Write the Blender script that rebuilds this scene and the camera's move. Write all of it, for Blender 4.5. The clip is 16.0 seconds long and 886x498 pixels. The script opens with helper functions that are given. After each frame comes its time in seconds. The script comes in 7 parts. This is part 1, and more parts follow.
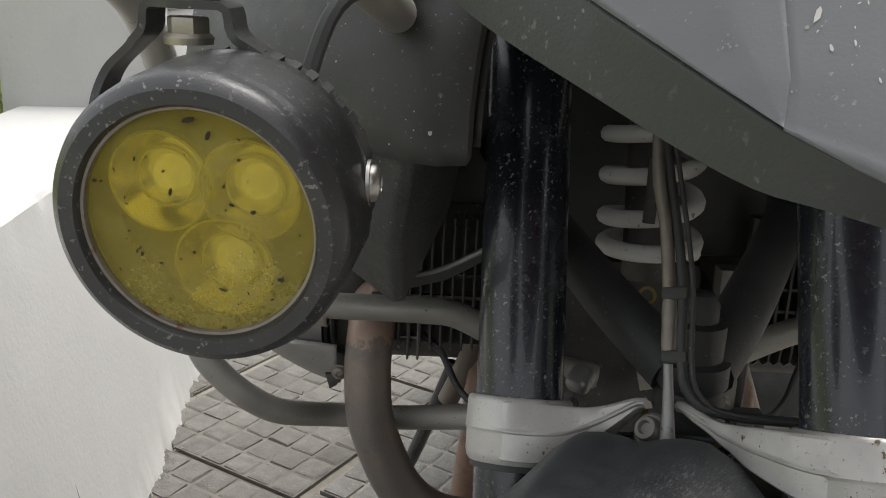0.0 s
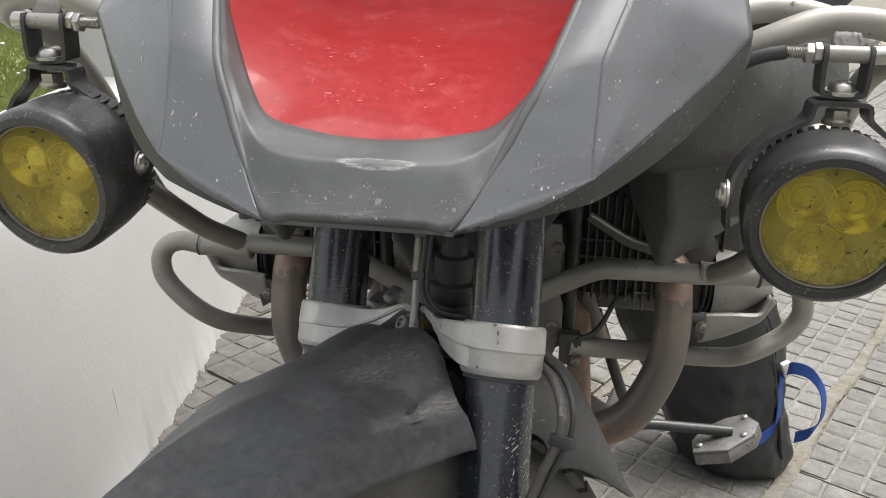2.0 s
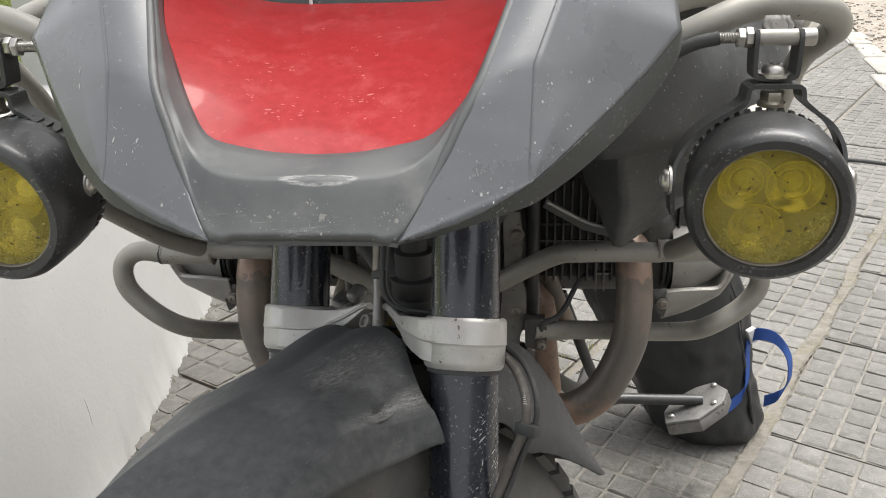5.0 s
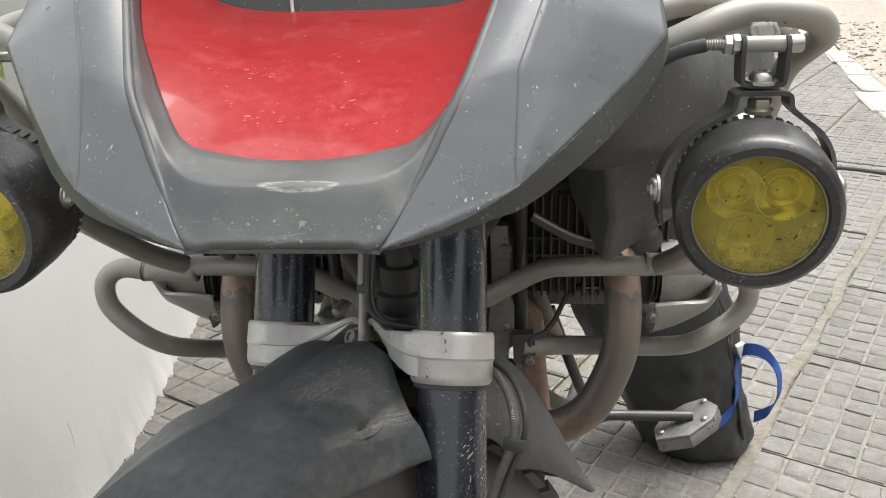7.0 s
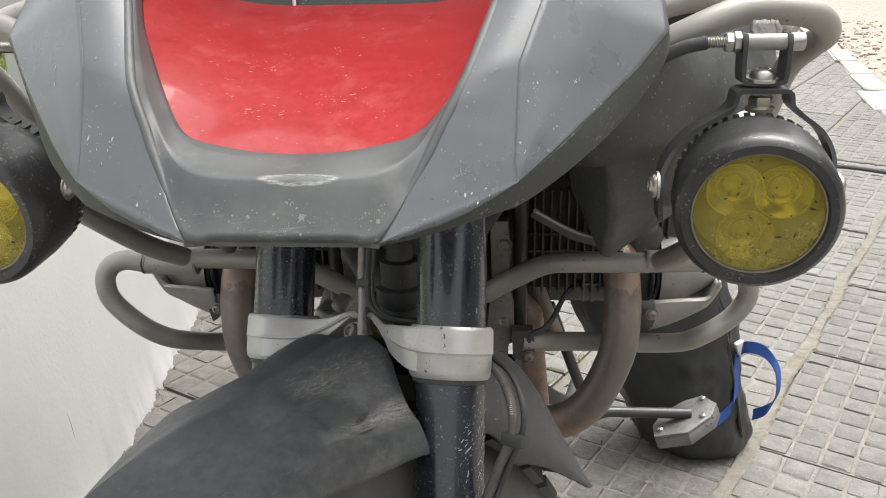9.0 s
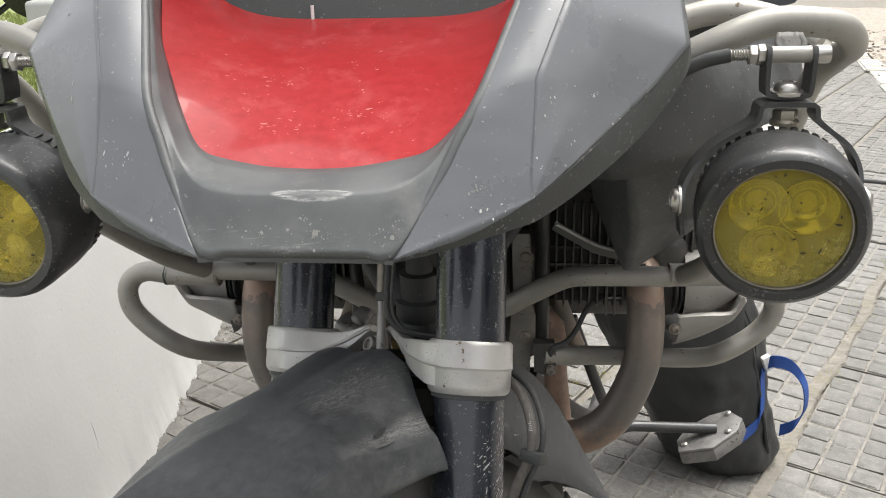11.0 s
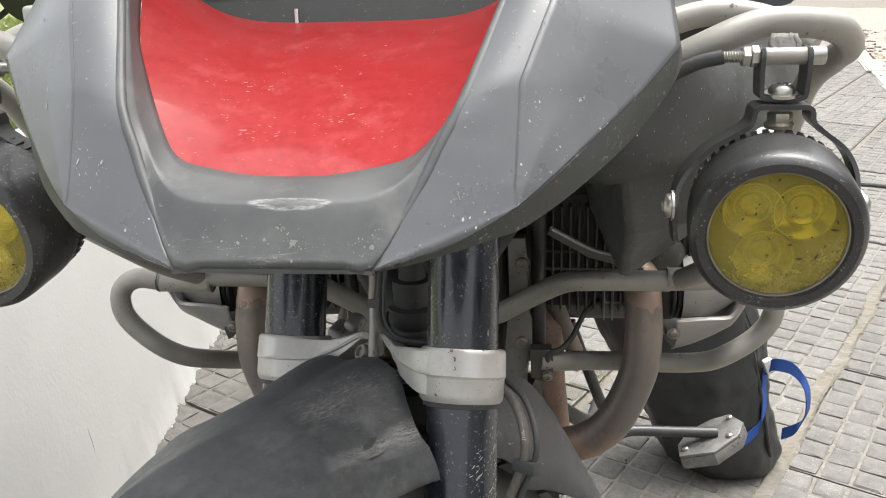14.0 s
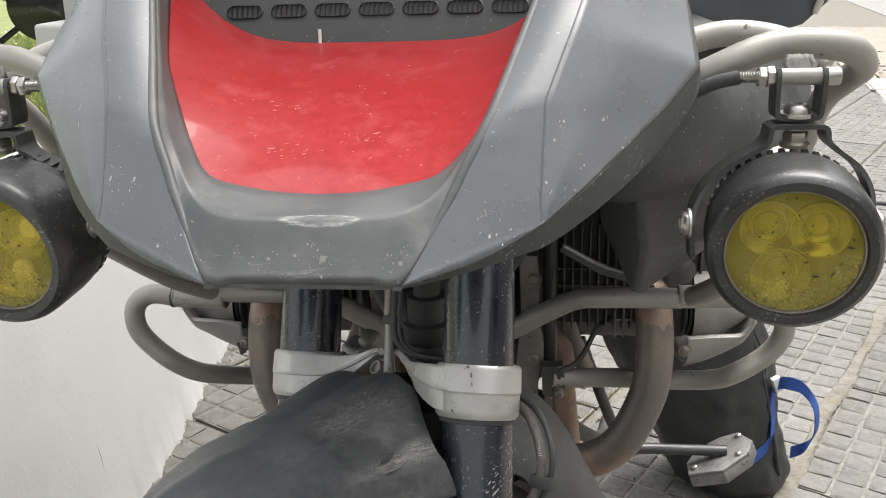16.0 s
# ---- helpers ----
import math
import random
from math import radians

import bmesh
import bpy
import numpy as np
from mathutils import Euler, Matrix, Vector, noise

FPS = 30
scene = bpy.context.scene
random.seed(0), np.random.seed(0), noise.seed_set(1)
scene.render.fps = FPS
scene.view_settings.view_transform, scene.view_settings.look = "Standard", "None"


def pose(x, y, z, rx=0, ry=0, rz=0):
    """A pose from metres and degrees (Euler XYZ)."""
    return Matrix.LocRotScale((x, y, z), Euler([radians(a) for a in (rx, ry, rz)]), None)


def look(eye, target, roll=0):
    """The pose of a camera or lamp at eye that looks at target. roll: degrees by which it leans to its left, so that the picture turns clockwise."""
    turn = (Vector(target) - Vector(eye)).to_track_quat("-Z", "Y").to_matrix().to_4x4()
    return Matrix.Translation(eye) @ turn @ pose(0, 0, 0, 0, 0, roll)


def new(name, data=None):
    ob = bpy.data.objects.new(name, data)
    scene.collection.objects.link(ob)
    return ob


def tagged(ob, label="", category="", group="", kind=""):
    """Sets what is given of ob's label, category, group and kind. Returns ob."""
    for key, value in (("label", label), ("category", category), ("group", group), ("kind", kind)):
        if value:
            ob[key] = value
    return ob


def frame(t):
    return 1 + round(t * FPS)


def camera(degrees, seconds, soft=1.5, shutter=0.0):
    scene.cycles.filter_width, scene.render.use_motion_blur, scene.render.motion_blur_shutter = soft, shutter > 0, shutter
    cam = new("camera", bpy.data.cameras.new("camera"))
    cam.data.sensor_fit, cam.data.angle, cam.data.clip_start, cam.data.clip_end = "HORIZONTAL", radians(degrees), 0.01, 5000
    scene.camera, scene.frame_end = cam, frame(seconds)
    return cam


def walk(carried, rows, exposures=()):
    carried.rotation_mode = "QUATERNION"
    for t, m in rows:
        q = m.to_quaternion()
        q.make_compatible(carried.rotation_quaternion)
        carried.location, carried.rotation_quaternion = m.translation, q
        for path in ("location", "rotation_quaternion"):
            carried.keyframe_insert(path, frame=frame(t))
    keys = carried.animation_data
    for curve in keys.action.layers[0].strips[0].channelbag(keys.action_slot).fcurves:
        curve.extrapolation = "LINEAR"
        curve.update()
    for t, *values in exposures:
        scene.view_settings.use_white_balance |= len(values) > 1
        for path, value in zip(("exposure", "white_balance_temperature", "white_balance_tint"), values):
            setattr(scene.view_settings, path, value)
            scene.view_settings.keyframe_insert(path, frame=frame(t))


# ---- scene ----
cam = camera(53.4, 16.0, soft=1.0)
PATH = [
    (0, (0.065, 0.028, 0.974), (-0.034, 1.937, 0.386), 3.4),
    (0.5, (0.161, -0.075, 0.994), (0.006, 1.811, 0.346), 2.2),
    (1, (0.26, -0.18, 1.017), (-0.094, 1.671, 0.347), 1.1),
    (1.5, (0.303, -0.212, 1.05), (-0.086, 1.627, 0.366), 2.2),
    (2, (0.315, -0.202, 1.061), (0.022, 1.653, 0.375), 2.7),
    (2.5, (0.319, -0.205, 1.07), (0.095, 1.663, 0.391), 1.8),
    (3, (0.323, -0.202, 1.072), (0.108, 1.65, 0.349), 1.3),
    (3.2, (0.324, -0.205, 1.073), (0.11, 1.645, 0.342), 1.0),
    (5.3, (0.327, -0.204, 1.075), (0.089, 1.649, 0.36), -0.6),
    (5.5, (0.326, -0.2, 1.07), (0.081, 1.657, 0.368), -0.8),
    (6, (0.327, -0.199, 1.067), (0.103, 1.667, 0.381), -0.4),
    (6.5, (0.327, -0.197, 1.066), (0.122, 1.675, 0.393), -0.3),
    (7, (0.328, -0.196, 1.066), (0.127, 1.674, 0.387), -0.3),
    (7.5, (0.33, -0.194, 1.067), (0.13, 1.673, 0.379), -0.3),
    (8, (0.33, -0.193, 1.067), (0.124, 1.671, 0.374), -0.2),
    (8.5, (0.33, -0.194, 1.066), (0.121, 1.67, 0.372), 0.0),
    (9, (0.329, -0.197, 1.066), (0.126, 1.67, 0.377), 0.2),
    (11.5, (0.333, -0.19, 1.067), (0.061, 1.678, 0.406), -0.2),
    (12, (0.332, -0.19, 1.066), (0.056, 1.679, 0.41), -0.2),
    (12.5, (0.333, -0.186, 1.066), (0.06, 1.683, 0.41), -0.2),
    (13, (0.336, -0.182, 1.068), (0.065, 1.686, 0.408), -0.3),
    (13.5, (0.338, -0.18, 1.066), (0.071, 1.688, 0.402), -0.4),
    (14, (0.34, -0.178, 1.066), (0.074, 1.691, 0.404), -0.5),
    (14.5, (0.338, -0.178, 1.066), (0.065, 1.695, 0.421), -0.6),
    (15, (0.337, -0.184, 1.068), (0.059, 1.692, 0.433), -0.7),
    (15.5, (0.334, -0.186, 1.07), (0.056, 1.692, 0.441), -0.6),
    (16, (0.331, -0.186, 1.068), (0.055, 1.694, 0.443), -0.4),
]
walk(cam, [(t, look(eye, target, roll)) for t, eye, target, roll in PATH],
     exposures=[(0.0, 1.40), (0.5, 1.30), (1.0, 1.33), (1.6, 1.36), (2.3, 1.58), (3.0, 1.66), (4.2, 1.63), (5.4, 1.54), (6.0, 1.66), (8.0, 1.62), (9.0, 1.69), (11.0, 1.65), (12.5, 1.63), (13.4, 1.76), (14.5, 1.81), (15.3, 1.74), (16.0, 1.66)])

# ---- light ----
SUN_HEIGHT, SUN_TURN = 70.0, 45.0
world = bpy.data.worlds.new("world")
scene.world = world
world.use_nodes = True
wn = world.node_tree.nodes
sky = wn.new("ShaderNodeTexSky")
sky.sky_type, sky.sun_disc = "NISHITA", False
sky.sun_elevation, sky.sun_rotation = radians(SUN_HEIGHT), radians(SUN_TURN)
sky.dust_density, sky.air_density = 4.0, 1.0
wn["Background"].inputs["Strength"].default_value = 0.135
veil = wn.new("ShaderNodeHueSaturation")  # thin overcast: a paler sky
veil.inputs["Saturation"].default_value = 0.12
world.node_tree.links.new(sky.outputs["Color"], veil.inputs["Color"])
world.node_tree.links.new(veil.outputs["Color"], wn["Background"].inputs["Color"])
sun_data = bpy.data.lights.new("sun", "SUN")
sun_data.energy, sun_data.angle, sun_data.color = 0.9, radians(40), (1.0, 0.95, 0.87)
sun = new("sun", sun_data)
sun.matrix_world = look((0, 0, 6), Vector((0, 0, 6)) - Vector((math.sin(radians(SUN_TURN)) * math.cos(radians(SUN_HEIGHT)),
                        math.cos(radians(SUN_TURN)) * math.cos(radians(SUN_HEIGHT)), math.sin(radians(SUN_HEIGHT)))))

# ---- materials ----


def surf(name, c1, c2, rough=(0.5, 0.7), metal=0.0, scale=25.0, speck=None, bump=0.15, bscale=300.0, coat=0.0,
         vary=0.0, streak=None, spec=0.5, big=None, island=0.0):
    """A worn surface: two colours mixed by noise, dust specks, broad stains, grain and fine relief."""
    m = bpy.data.materials.new(name)
    m.use_nodes = True
    n, l = m.node_tree.nodes, m.node_tree.links
    b = n["Principled BSDF"]
    tc = n.new("ShaderNodeTexCoord")
    src = tc.outputs["Object"]
    if streak:
        mp = n.new("ShaderNodeMapping")
        mp.inputs["Scale"].default_value = streak
        l.new(src, mp.inputs["Vector"])
        src = mp.outputs["Vector"]

    def noise_node(s, detail=6.0, r=0.6):
        t = n.new("ShaderNodeTexNoise")
        t.inputs["Scale"].default_value, t.inputs["Detail"].default_value, t.inputs["Roughness"].default_value = s, detail, r
        l.new(src, t.inputs["Vector"])
        return t

    def ramp(sock, lo, hi, to=(0, 1)):
        r = n.new("ShaderNodeMapRange")
        r.inputs["From Min"].default_value, r.inputs["From Max"].default_value = lo, hi
        r.inputs["To Min"].default_value, r.inputs["To Max"].default_value = to
        l.new(sock, r.inputs["Value"])
        return r.outputs["Result"]

    def mix(fac, a, c):
        x = n.new("ShaderNodeMix")
        x.data_type = "RGBA"
        l.new(fac, x.inputs[0])
        for k, v in ((6, a), (7, c)):
            if isinstance(v, tuple):
                x.inputs[k].default_value = (*v, 1)
            else:
                l.new(v, x.inputs[k])
        return x.outputs[2]

    base = noise_node(scale)
    col = mix(ramp(base.outputs["Fac"], 0.3, 0.7), c1, c2)
    if big:
        bn = noise_node(big[1], 4.0, 0.65)
        col = mix(ramp(bn.outputs["Fac"], big[2], big[2] + 0.2), col, big[0])
    if speck:
        sn = noise_node(speck[1], 3.0, 0.55)
        gate = noise_node(speck[1] * 0.12, 3.0, 0.5)
        mul = n.new("ShaderNodeMath")
        mul.operation = "MULTIPLY"
        l.new(ramp(sn.outputs["Fac"], speck[2], speck[2] + 0.05), mul.inputs[0])
        l.new(ramp(gate.outputs["Fac"], 0.38, 0.62), mul.inputs[1])
        col = mix(mul.outputs[0], col, speck[0])
    if vary:
        oi = n.new("ShaderNodeObjectInfo")
        hs = n.new("ShaderNodeHueSaturation")
        l.new(ramp(oi.outputs["Random"], 0, 1, (1 - vary, 1 + vary)), hs.inputs["Value"])
        l.new(col, hs.inputs["Color"])
        col = hs.outputs["Color"]
    if island:
        gi = n.new("ShaderNodeNewGeometry")
        hs = n.new("ShaderNodeHueSaturation")
        l.new(ramp(gi.outputs["Random Per Island"], 0, 1, (1 - island, 1 + island)), hs.inputs["Value"])
        l.new(col, hs.inputs["Color"])
        col = hs.outputs["Color"]
    l.new(col, b.inputs["Base Color"])
    l.new(ramp(base.outputs["Fac"], 0.3, 0.7, rough), b.inputs["Roughness"])
    b.inputs["Metallic"].default_value = metal
    b.inputs["Coat Weight"].default_value = coat
    b.inputs["Specular IOR Level"].default_value = spec
    if bump:
        fine = noise_node(bscale, 4.0)
        bp = n.new("ShaderNodeBump")
        bp.inputs["Strength"].default_value, bp.inputs["Distance"].default_value = bump, 0.002
        l.new(fine.outputs["Fac"], bp.inputs["Height"])
        l.new(bp.outputs["Normal"], b.inputs["Normal"])
    return m


DUST = (0.34, 0.32, 0.29)
FRAME_PLASTIC = surf("frame_plastic", (0.064, 0.067, 0.069), (0.1, 0.103, 0.103), (0.42, 0.58), scale=34, speck=((0.17, 0.168, 0.163), 420, 0.67), bump=0.06, bscale=1400, big=((0.122, 0.123, 0.12), 44, 0.55), spec=0.45)
SCUFFED_PLASTIC = surf("scuffed_plastic", (0.064, 0.067, 0.069), (0.1, 0.103, 0.103), (0.42, 0.58), scale=34, speck=((0.17, 0.168, 0.163), 420, 0.67), bump=0.06, bscale=1400, big=((0.122, 0.123, 0.12), 44, 0.55), spec=0.45)


def scuff(m, centre, half, colour):
    """A worn-through oval with a bright rim and drawn-out scratches, lying in the plane of x and y."""
    n, l = m.node_tree.nodes, m.node_tree.links
    b = n["Principled BSDF"]

    def calc(op, a, c=0.0):
        x = n.new("ShaderNodeMath")
        x.operation = op
        for k, v in enumerate((a, c)):
            if isinstance(v, (int, float)):
                x.inputs[k].default_value = v
            else:
                l.new(v, x.inputs[k])
        return x.outputs[0]

    def soft_step(v, lo, hi):
        r = n.new("ShaderNodeMapRange")
        r.interpolation_type = "SMOOTHSTEP"
        r.inputs["From Min"].default_value, r.inputs["From Max"].default_value = lo, hi
        l.new(v, r.inputs["Value"])
        return r.outputs["Result"]
    geo = n.new("ShaderNodeTexCoord")
    sep = n.new("ShaderNodeSeparateXYZ")
    l.new(geo.outputs["Object"], sep.inputs[0])
    stretch = n.new("ShaderNodeMapping")
    stretch.inputs["Scale"].default_value = (0.22, 1, 1)
    l.new(geo.outputs["Object"], stretch.inputs["Vector"])
    grain = n.new("ShaderNodeTexNoise")
    grain.inputs["Scale"].default_value, grain.inputs["Detail"].default_value, grain.inputs["Roughness"].default_value = 900, 5, 0.7
    l.new(stretch.outputs["Vector"], grain.inputs["Vector"])
    wob = n.new("ShaderNodeTexNoise")
    wob.inputs["Scale"].default_value, wob.inputs["Detail"].default_value = 160, 4
    l.new(geo.outputs["Object"], wob.inputs["Vector"])
    u = calc("POWER", calc("ABSOLUTE", calc("DIVIDE", calc("SUBTRACT", sep.outputs[0], centre[0]), half[0])), 2.0)
    v = calc("POWER", calc("ABSOLUTE", calc("DIVIDE", calc("SUBTRACT", sep.outputs[1], centre[1]), half[1])), 2.0)
    e = calc("ADD", calc("ADD", u, v), calc("MULTIPLY", calc("SUBTRACT", wob.outputs["Fac"], 0.5), 0.7))
    inside = calc("SUBTRACT", 1.0, soft_step(e, 0.85, 1.25))
    rim = calc("MULTIPLY", inside, soft_step(e, 0.35, 0.8))
    worn = calc("MULTIPLY", calc("ADD", calc("MULTIPLY", inside, 0.12), calc("MULTIPLY", rim, 0.6)), soft_step(grain.outputs["Fac"], 0.36, 0.6))
    x = n.new("ShaderNodeMix")
    x.data_type = "RGBA"
    l.new(worn, x.inputs[0])
    l.new(b.inputs["Base Color"].links[0].from_socket, x.inputs[6])
    x.inputs[7].default_value = (*colour, 1)
    l.new(x.outputs[2], b.inputs["Base Color"])


scuff(SCUFFED_PLASTIC, (0.0115, 0.1722 - 0.55), (0.0182, 0.0029), (0.36, 0.355, 0.34))
GREY_PLASTIC = surf("grey_plastic", (0.098, 0.102, 0.109), (0.118, 0.122, 0.129), (0.24, 0.36), scale=16, speck=((0.27, 0.27, 0.265), 420, 0.67), bump=0.05, bscale=1400, big=((0.095, 0.098, 0.103), 13, 0.56), spec=0.5)
DARK_PLASTIC = surf("dark_plastic", (0.044, 0.0465, 0.049), (0.08, 0.083, 0.086), (0.34, 0.54), scale=110, speck=((0.15, 0.15, 0.147), 700, 0.66), bump=0.14, bscale=900, big=((0.105, 0.107, 0.108), 34, 0.54))
FENDER_PLASTIC = surf("fender_plastic", (0.044, 0.0465, 0.049), (0.08, 0.083, 0.086), (0.34, 0.54), scale=110, speck=((0.15, 0.15, 0.147), 700, 0.66), bump=0.14, bscale=900, big=((0.105, 0.107, 0.108), 34, 0.54))
BLACK_PLASTIC = surf("black_plastic", (0.027, 0.0295, 0.028), (0.044, 0.0465, 0.0435), (0.45, 0.62), scale=26, speck=((0.17, 0.165, 0.15), 420, 0.66), bump=0.15, bscale=1100, big=((0.045, 0.05, 0.042), 9, 0.55))
RED_PAINT = surf("red_paint", (0.25, 0.014, 0.0155), (0.325, 0.026, 0.028), (0.36, 0.48), scale=150, speck=((0.42, 0.085, 0.085), 460, 0.67), bump=0.02, bscale=900, coat=0.42, big=((0.345, 0.05, 0.051), 42, 0.54), spec=0.15)
FLANGE_PLASTIC = surf("flange_plastic", (0.027, 0.0295, 0.028), (0.041, 0.0435, 0.04), (0.5, 0.65), scale=30, speck=((0.16, 0.155, 0.14), 330, 0.62), bump=0.15, bscale=900)
SHOULDER = surf("shoulder_paint", (0.075, 0.081, 0.093), (0.095, 0.101, 0.113), (0.3, 0.42), scale=20, speck=((0.2, 0.2, 0.2), 400, 0.7), bump=0.03, coat=0.3)
SILVER = surf("cast_silver", (0.46, 0.45, 0.43), (0.54, 0.53, 0.51), (0.36, 0.5), metal=0.5, scale=60, speck=((0.24, 0.19, 0.14), 420, 0.65), bump=0.1, bscale=900)
BAR_PAINT = surf("bar_paint", (0.262, 0.251, 0.226), (0.35, 0.334, 0.3), (0.4, 0.55), metal=0.35, scale=16, speck=((0.1, 0.08, 0.06), 190, 0.66), bump=0.08, bscale=500)
FORK_BLACK = surf("fork_black", (0.008, 0.0105, 0.016), (0.016, 0.0195, 0.028), (0.18, 0.34), scale=24, speck=((0.22, 0.215, 0.205), 400, 0.615), bump=0.04, bscale=700, coat=0.28, big=((0.022, 0.025, 0.031), 14, 0.57))
RUBBER = surf("rubber", (0.032, 0.033, 0.034), (0.05, 0.051, 0.051), (0.48, 0.64), scale=26, speck=((0.17, 0.165, 0.155), 420, 0.66), bump=0.15, bscale=900, big=((0.06, 0.06, 0.059), 18, 0.56))
LAMP_RUBBER = surf("lamp_rubber", (0.018, 0.0185, 0.0195), (0.031, 0.0315, 0.032), (0.3, 0.46), scale=30, speck=((0.17, 0.165, 0.155), 460, 0.61), bump=0.12, bscale=900, coat=0.15, big=((0.045, 0.045, 0.044), 20, 0.57))
TYRE_RUBBER = surf("tyre_rubber", (0.085, 0.083, 0.077), (0.15, 0.145, 0.132), (0.65, 0.85), scale=20, speck=((0.17, 0.155, 0.13), 240, 0.62), bump=0.3, bscale=300)
STEEL = surf("steel", (0.4, 0.385, 0.36), (0.5, 0.48, 0.45), (0.28, 0.45), metal=0.95, scale=60, bump=0.05)
DULL_STEEL = surf("dull_steel", (0.2, 0.18, 0.155), (0.3, 0.27, 0.24), (0.4, 0.6), metal=0.6, scale=50, speck=((0.16, 0.08, 0.04), 90, 0.6), bump=0.15)
HEADER = surf("header_steel", (0.21, 0.192, 0.172), (0.3, 0.245, 0.2), (0.35, 0.55), metal=0.35, scale=11, speck=((0.13, 0.09, 0.07), 260, 0.66), bump=0.12, bscale=600, big=((0.31, 0.225, 0.175), 13, 0.56))
RUST_PINK = surf("rust_pink", (0.3, 0.2, 0.15), (0.4, 0.28, 0.215), (0.45, 0.65), metal=0.25, scale=24, speck=((0.17, 0.1, 0.07), 240, 0.62), bump=0.15, bscale=500, big=((0.2, 0.16, 0.135), 26, 0.52))
FOOT_ALLOY = surf("foot_alloy", (0.15, 0.147, 0.142), (0.24, 0.235, 0.225), (0.36, 0.55), metal=0.5, scale=40, speck=((0.07, 0.06, 0.05), 160, 0.58), bump=0.2, big=((0.09, 0.085, 0.078), 30, 0.55))
GREY_ALLOY = surf("grey_alloy", (0.27, 0.265, 0.26), (0.36, 0.355, 0.345), (0.38, 0.55), metal=0.5, scale=30, speck=((0.12, 0.1, 0.08), 200, 0.63), bump=0.12)
ENGINE = surf("engine_alloy", (0.3, 0.29, 0.27), (0.39, 0.375, 0.35), (0.45, 0.6), metal=0.3, scale=30, speck=((0.14, 0.115, 0.09), 220, 0.66), bump=0.15)
ENGINE_DARK = surf("engine_dark", (0.052, 0.051, 0.047), (0.09, 0.086, 0.078), (0.45, 0.65), metal=0.2, scale=30, speck=((0.22, 0.185, 0.145), 240, 0.65), bump=0.2)
ENGINE_FIN = surf("engine_fin", (0.165, 0.157, 0.143), (0.25, 0.237, 0.215), (0.4, 0.55), metal=0.35, scale=40, speck=((0.1, 0.08, 0.06), 200, 0.62), bump=0.1)
WHITE_SPRING = surf("spring_white", (0.6, 0.59, 0.56), (0.68, 0.67, 0.64), (0.35, 0.5), scale=40, speck=((0.2, 0.17, 0.14), 140, 0.66))
WALL_PAINT = surf("wall_paint", (0.385, 0.382, 0.369), (0.42, 0.417, 0.404), (0.7, 0.85), scale=7, speck=((0.3, 0.28, 0.25), 150, 0.68), bump=0.35, bscale=90, big=((0.345, 0.338, 0.316), 4.2, 0.56))
TILE = surf("tile_cement", (0.118, 0.114, 0.104), (0.192, 0.186, 0.172), (0.75, 0.9), scale=34, speck=((0.38, 0.37, 0.345), 420, 0.60), bump=1.0, bscale=240, vary=0.12, big=((0.135, 0.128, 0.116), 7, 0.55), island=0.1)
# Brownish dirt plus the soft shade beside the wall, both put into the colour.
TILE_SOIL_SHADE = surf("tile_soil_shade", (0.088, 0.083, 0.074), (0.15, 0.143, 0.13), (0.75, 0.9), scale=34, speck=((0.3, 0.29, 0.265), 420, 0.62), bump=1.0, bscale=240, vary=0.12, big=((0.095, 0.086, 0.072), 7, 0.53), island=0.14)
TILE_MOTTLED = surf("tile_mottled", (0.09, 0.087, 0.079), (0.165, 0.159, 0.147), (0.75, 0.9), scale=70, speck=((0.3, 0.29, 0.265), 420, 0.62), bump=1.5, bscale=160, vary=0.12, big=((0.075, 0.071, 0.063), 16, 0.52), island=0.14)
MORTAR = surf("mortar", (0.13, 0.12, 0.1), (0.225, 0.21, 0.18), (0.85, 0.95), scale=22, speck=((0.16, 0.135, 0.09), 110, 0.58), bump=0.9, bscale=170, big=((0.2, 0.175, 0.12), 6, 0.56))
GROOVE = surf("groove_dust", (0.155, 0.147, 0.128), (0.25, 0.236, 0.208), (0.85, 0.95), scale=30, speck=((0.12, 0.105, 0.08), 130, 0.56), bump=0.8, bscale=200)
# The same dirt and painted shade for the grooves of those tiles.
GROOVE_SOIL_SHADE = surf("groove_soil_shade", (0.085, 0.08, 0.07), (0.16, 0.15, 0.13), (0.85, 0.95), scale=30, speck=((0.12, 0.105, 0.08), 130, 0.56), bump=0.8, bscale=200)
ASPHALT = surf("asphalt", (0.21, 0.207, 0.2), (0.31, 0.305, 0.295), (0.8, 0.95), scale=16, speck=((0.42, 0.41, 0.39), 160, 0.6), bump=0.8, bscale=120, big=((0.26, 0.235, 0.2), 1.6, 0.52))
DIRT = surf("dirt", (0.2, 0.17, 0.135), (0.4, 0.365, 0.315), (0.9, 1.0), scale=22, speck=((0.14, 0.1, 0.065), 70, 0.56), bump=1.0, bscale=50, big=((0.26, 0.25, 0.235), 5, 0.5))
LEAF = surf("dry_leaf", (0.13, 0.1, 0.07), (0.26, 0.205, 0.145), (0.7, 0.9), scale=12, bump=0)
BRAID = surf("braided_hose", (0.09, 0.083, 0.075), (0.15, 0.14, 0.125), (0.4, 0.55), metal=0.3, scale=200, bump=0.5, bscale=1500)
KERB = surf("kerb_stone", (0.3, 0.285, 0.255), (0.4, 0.385, 0.35), (0.8, 0.9), scale=14, speck=((0.25, 0.22, 0.18), 90, 0.6), bump=0.8, bscale=60, big=((0.26, 0.235, 0.195), 6, 0.53))
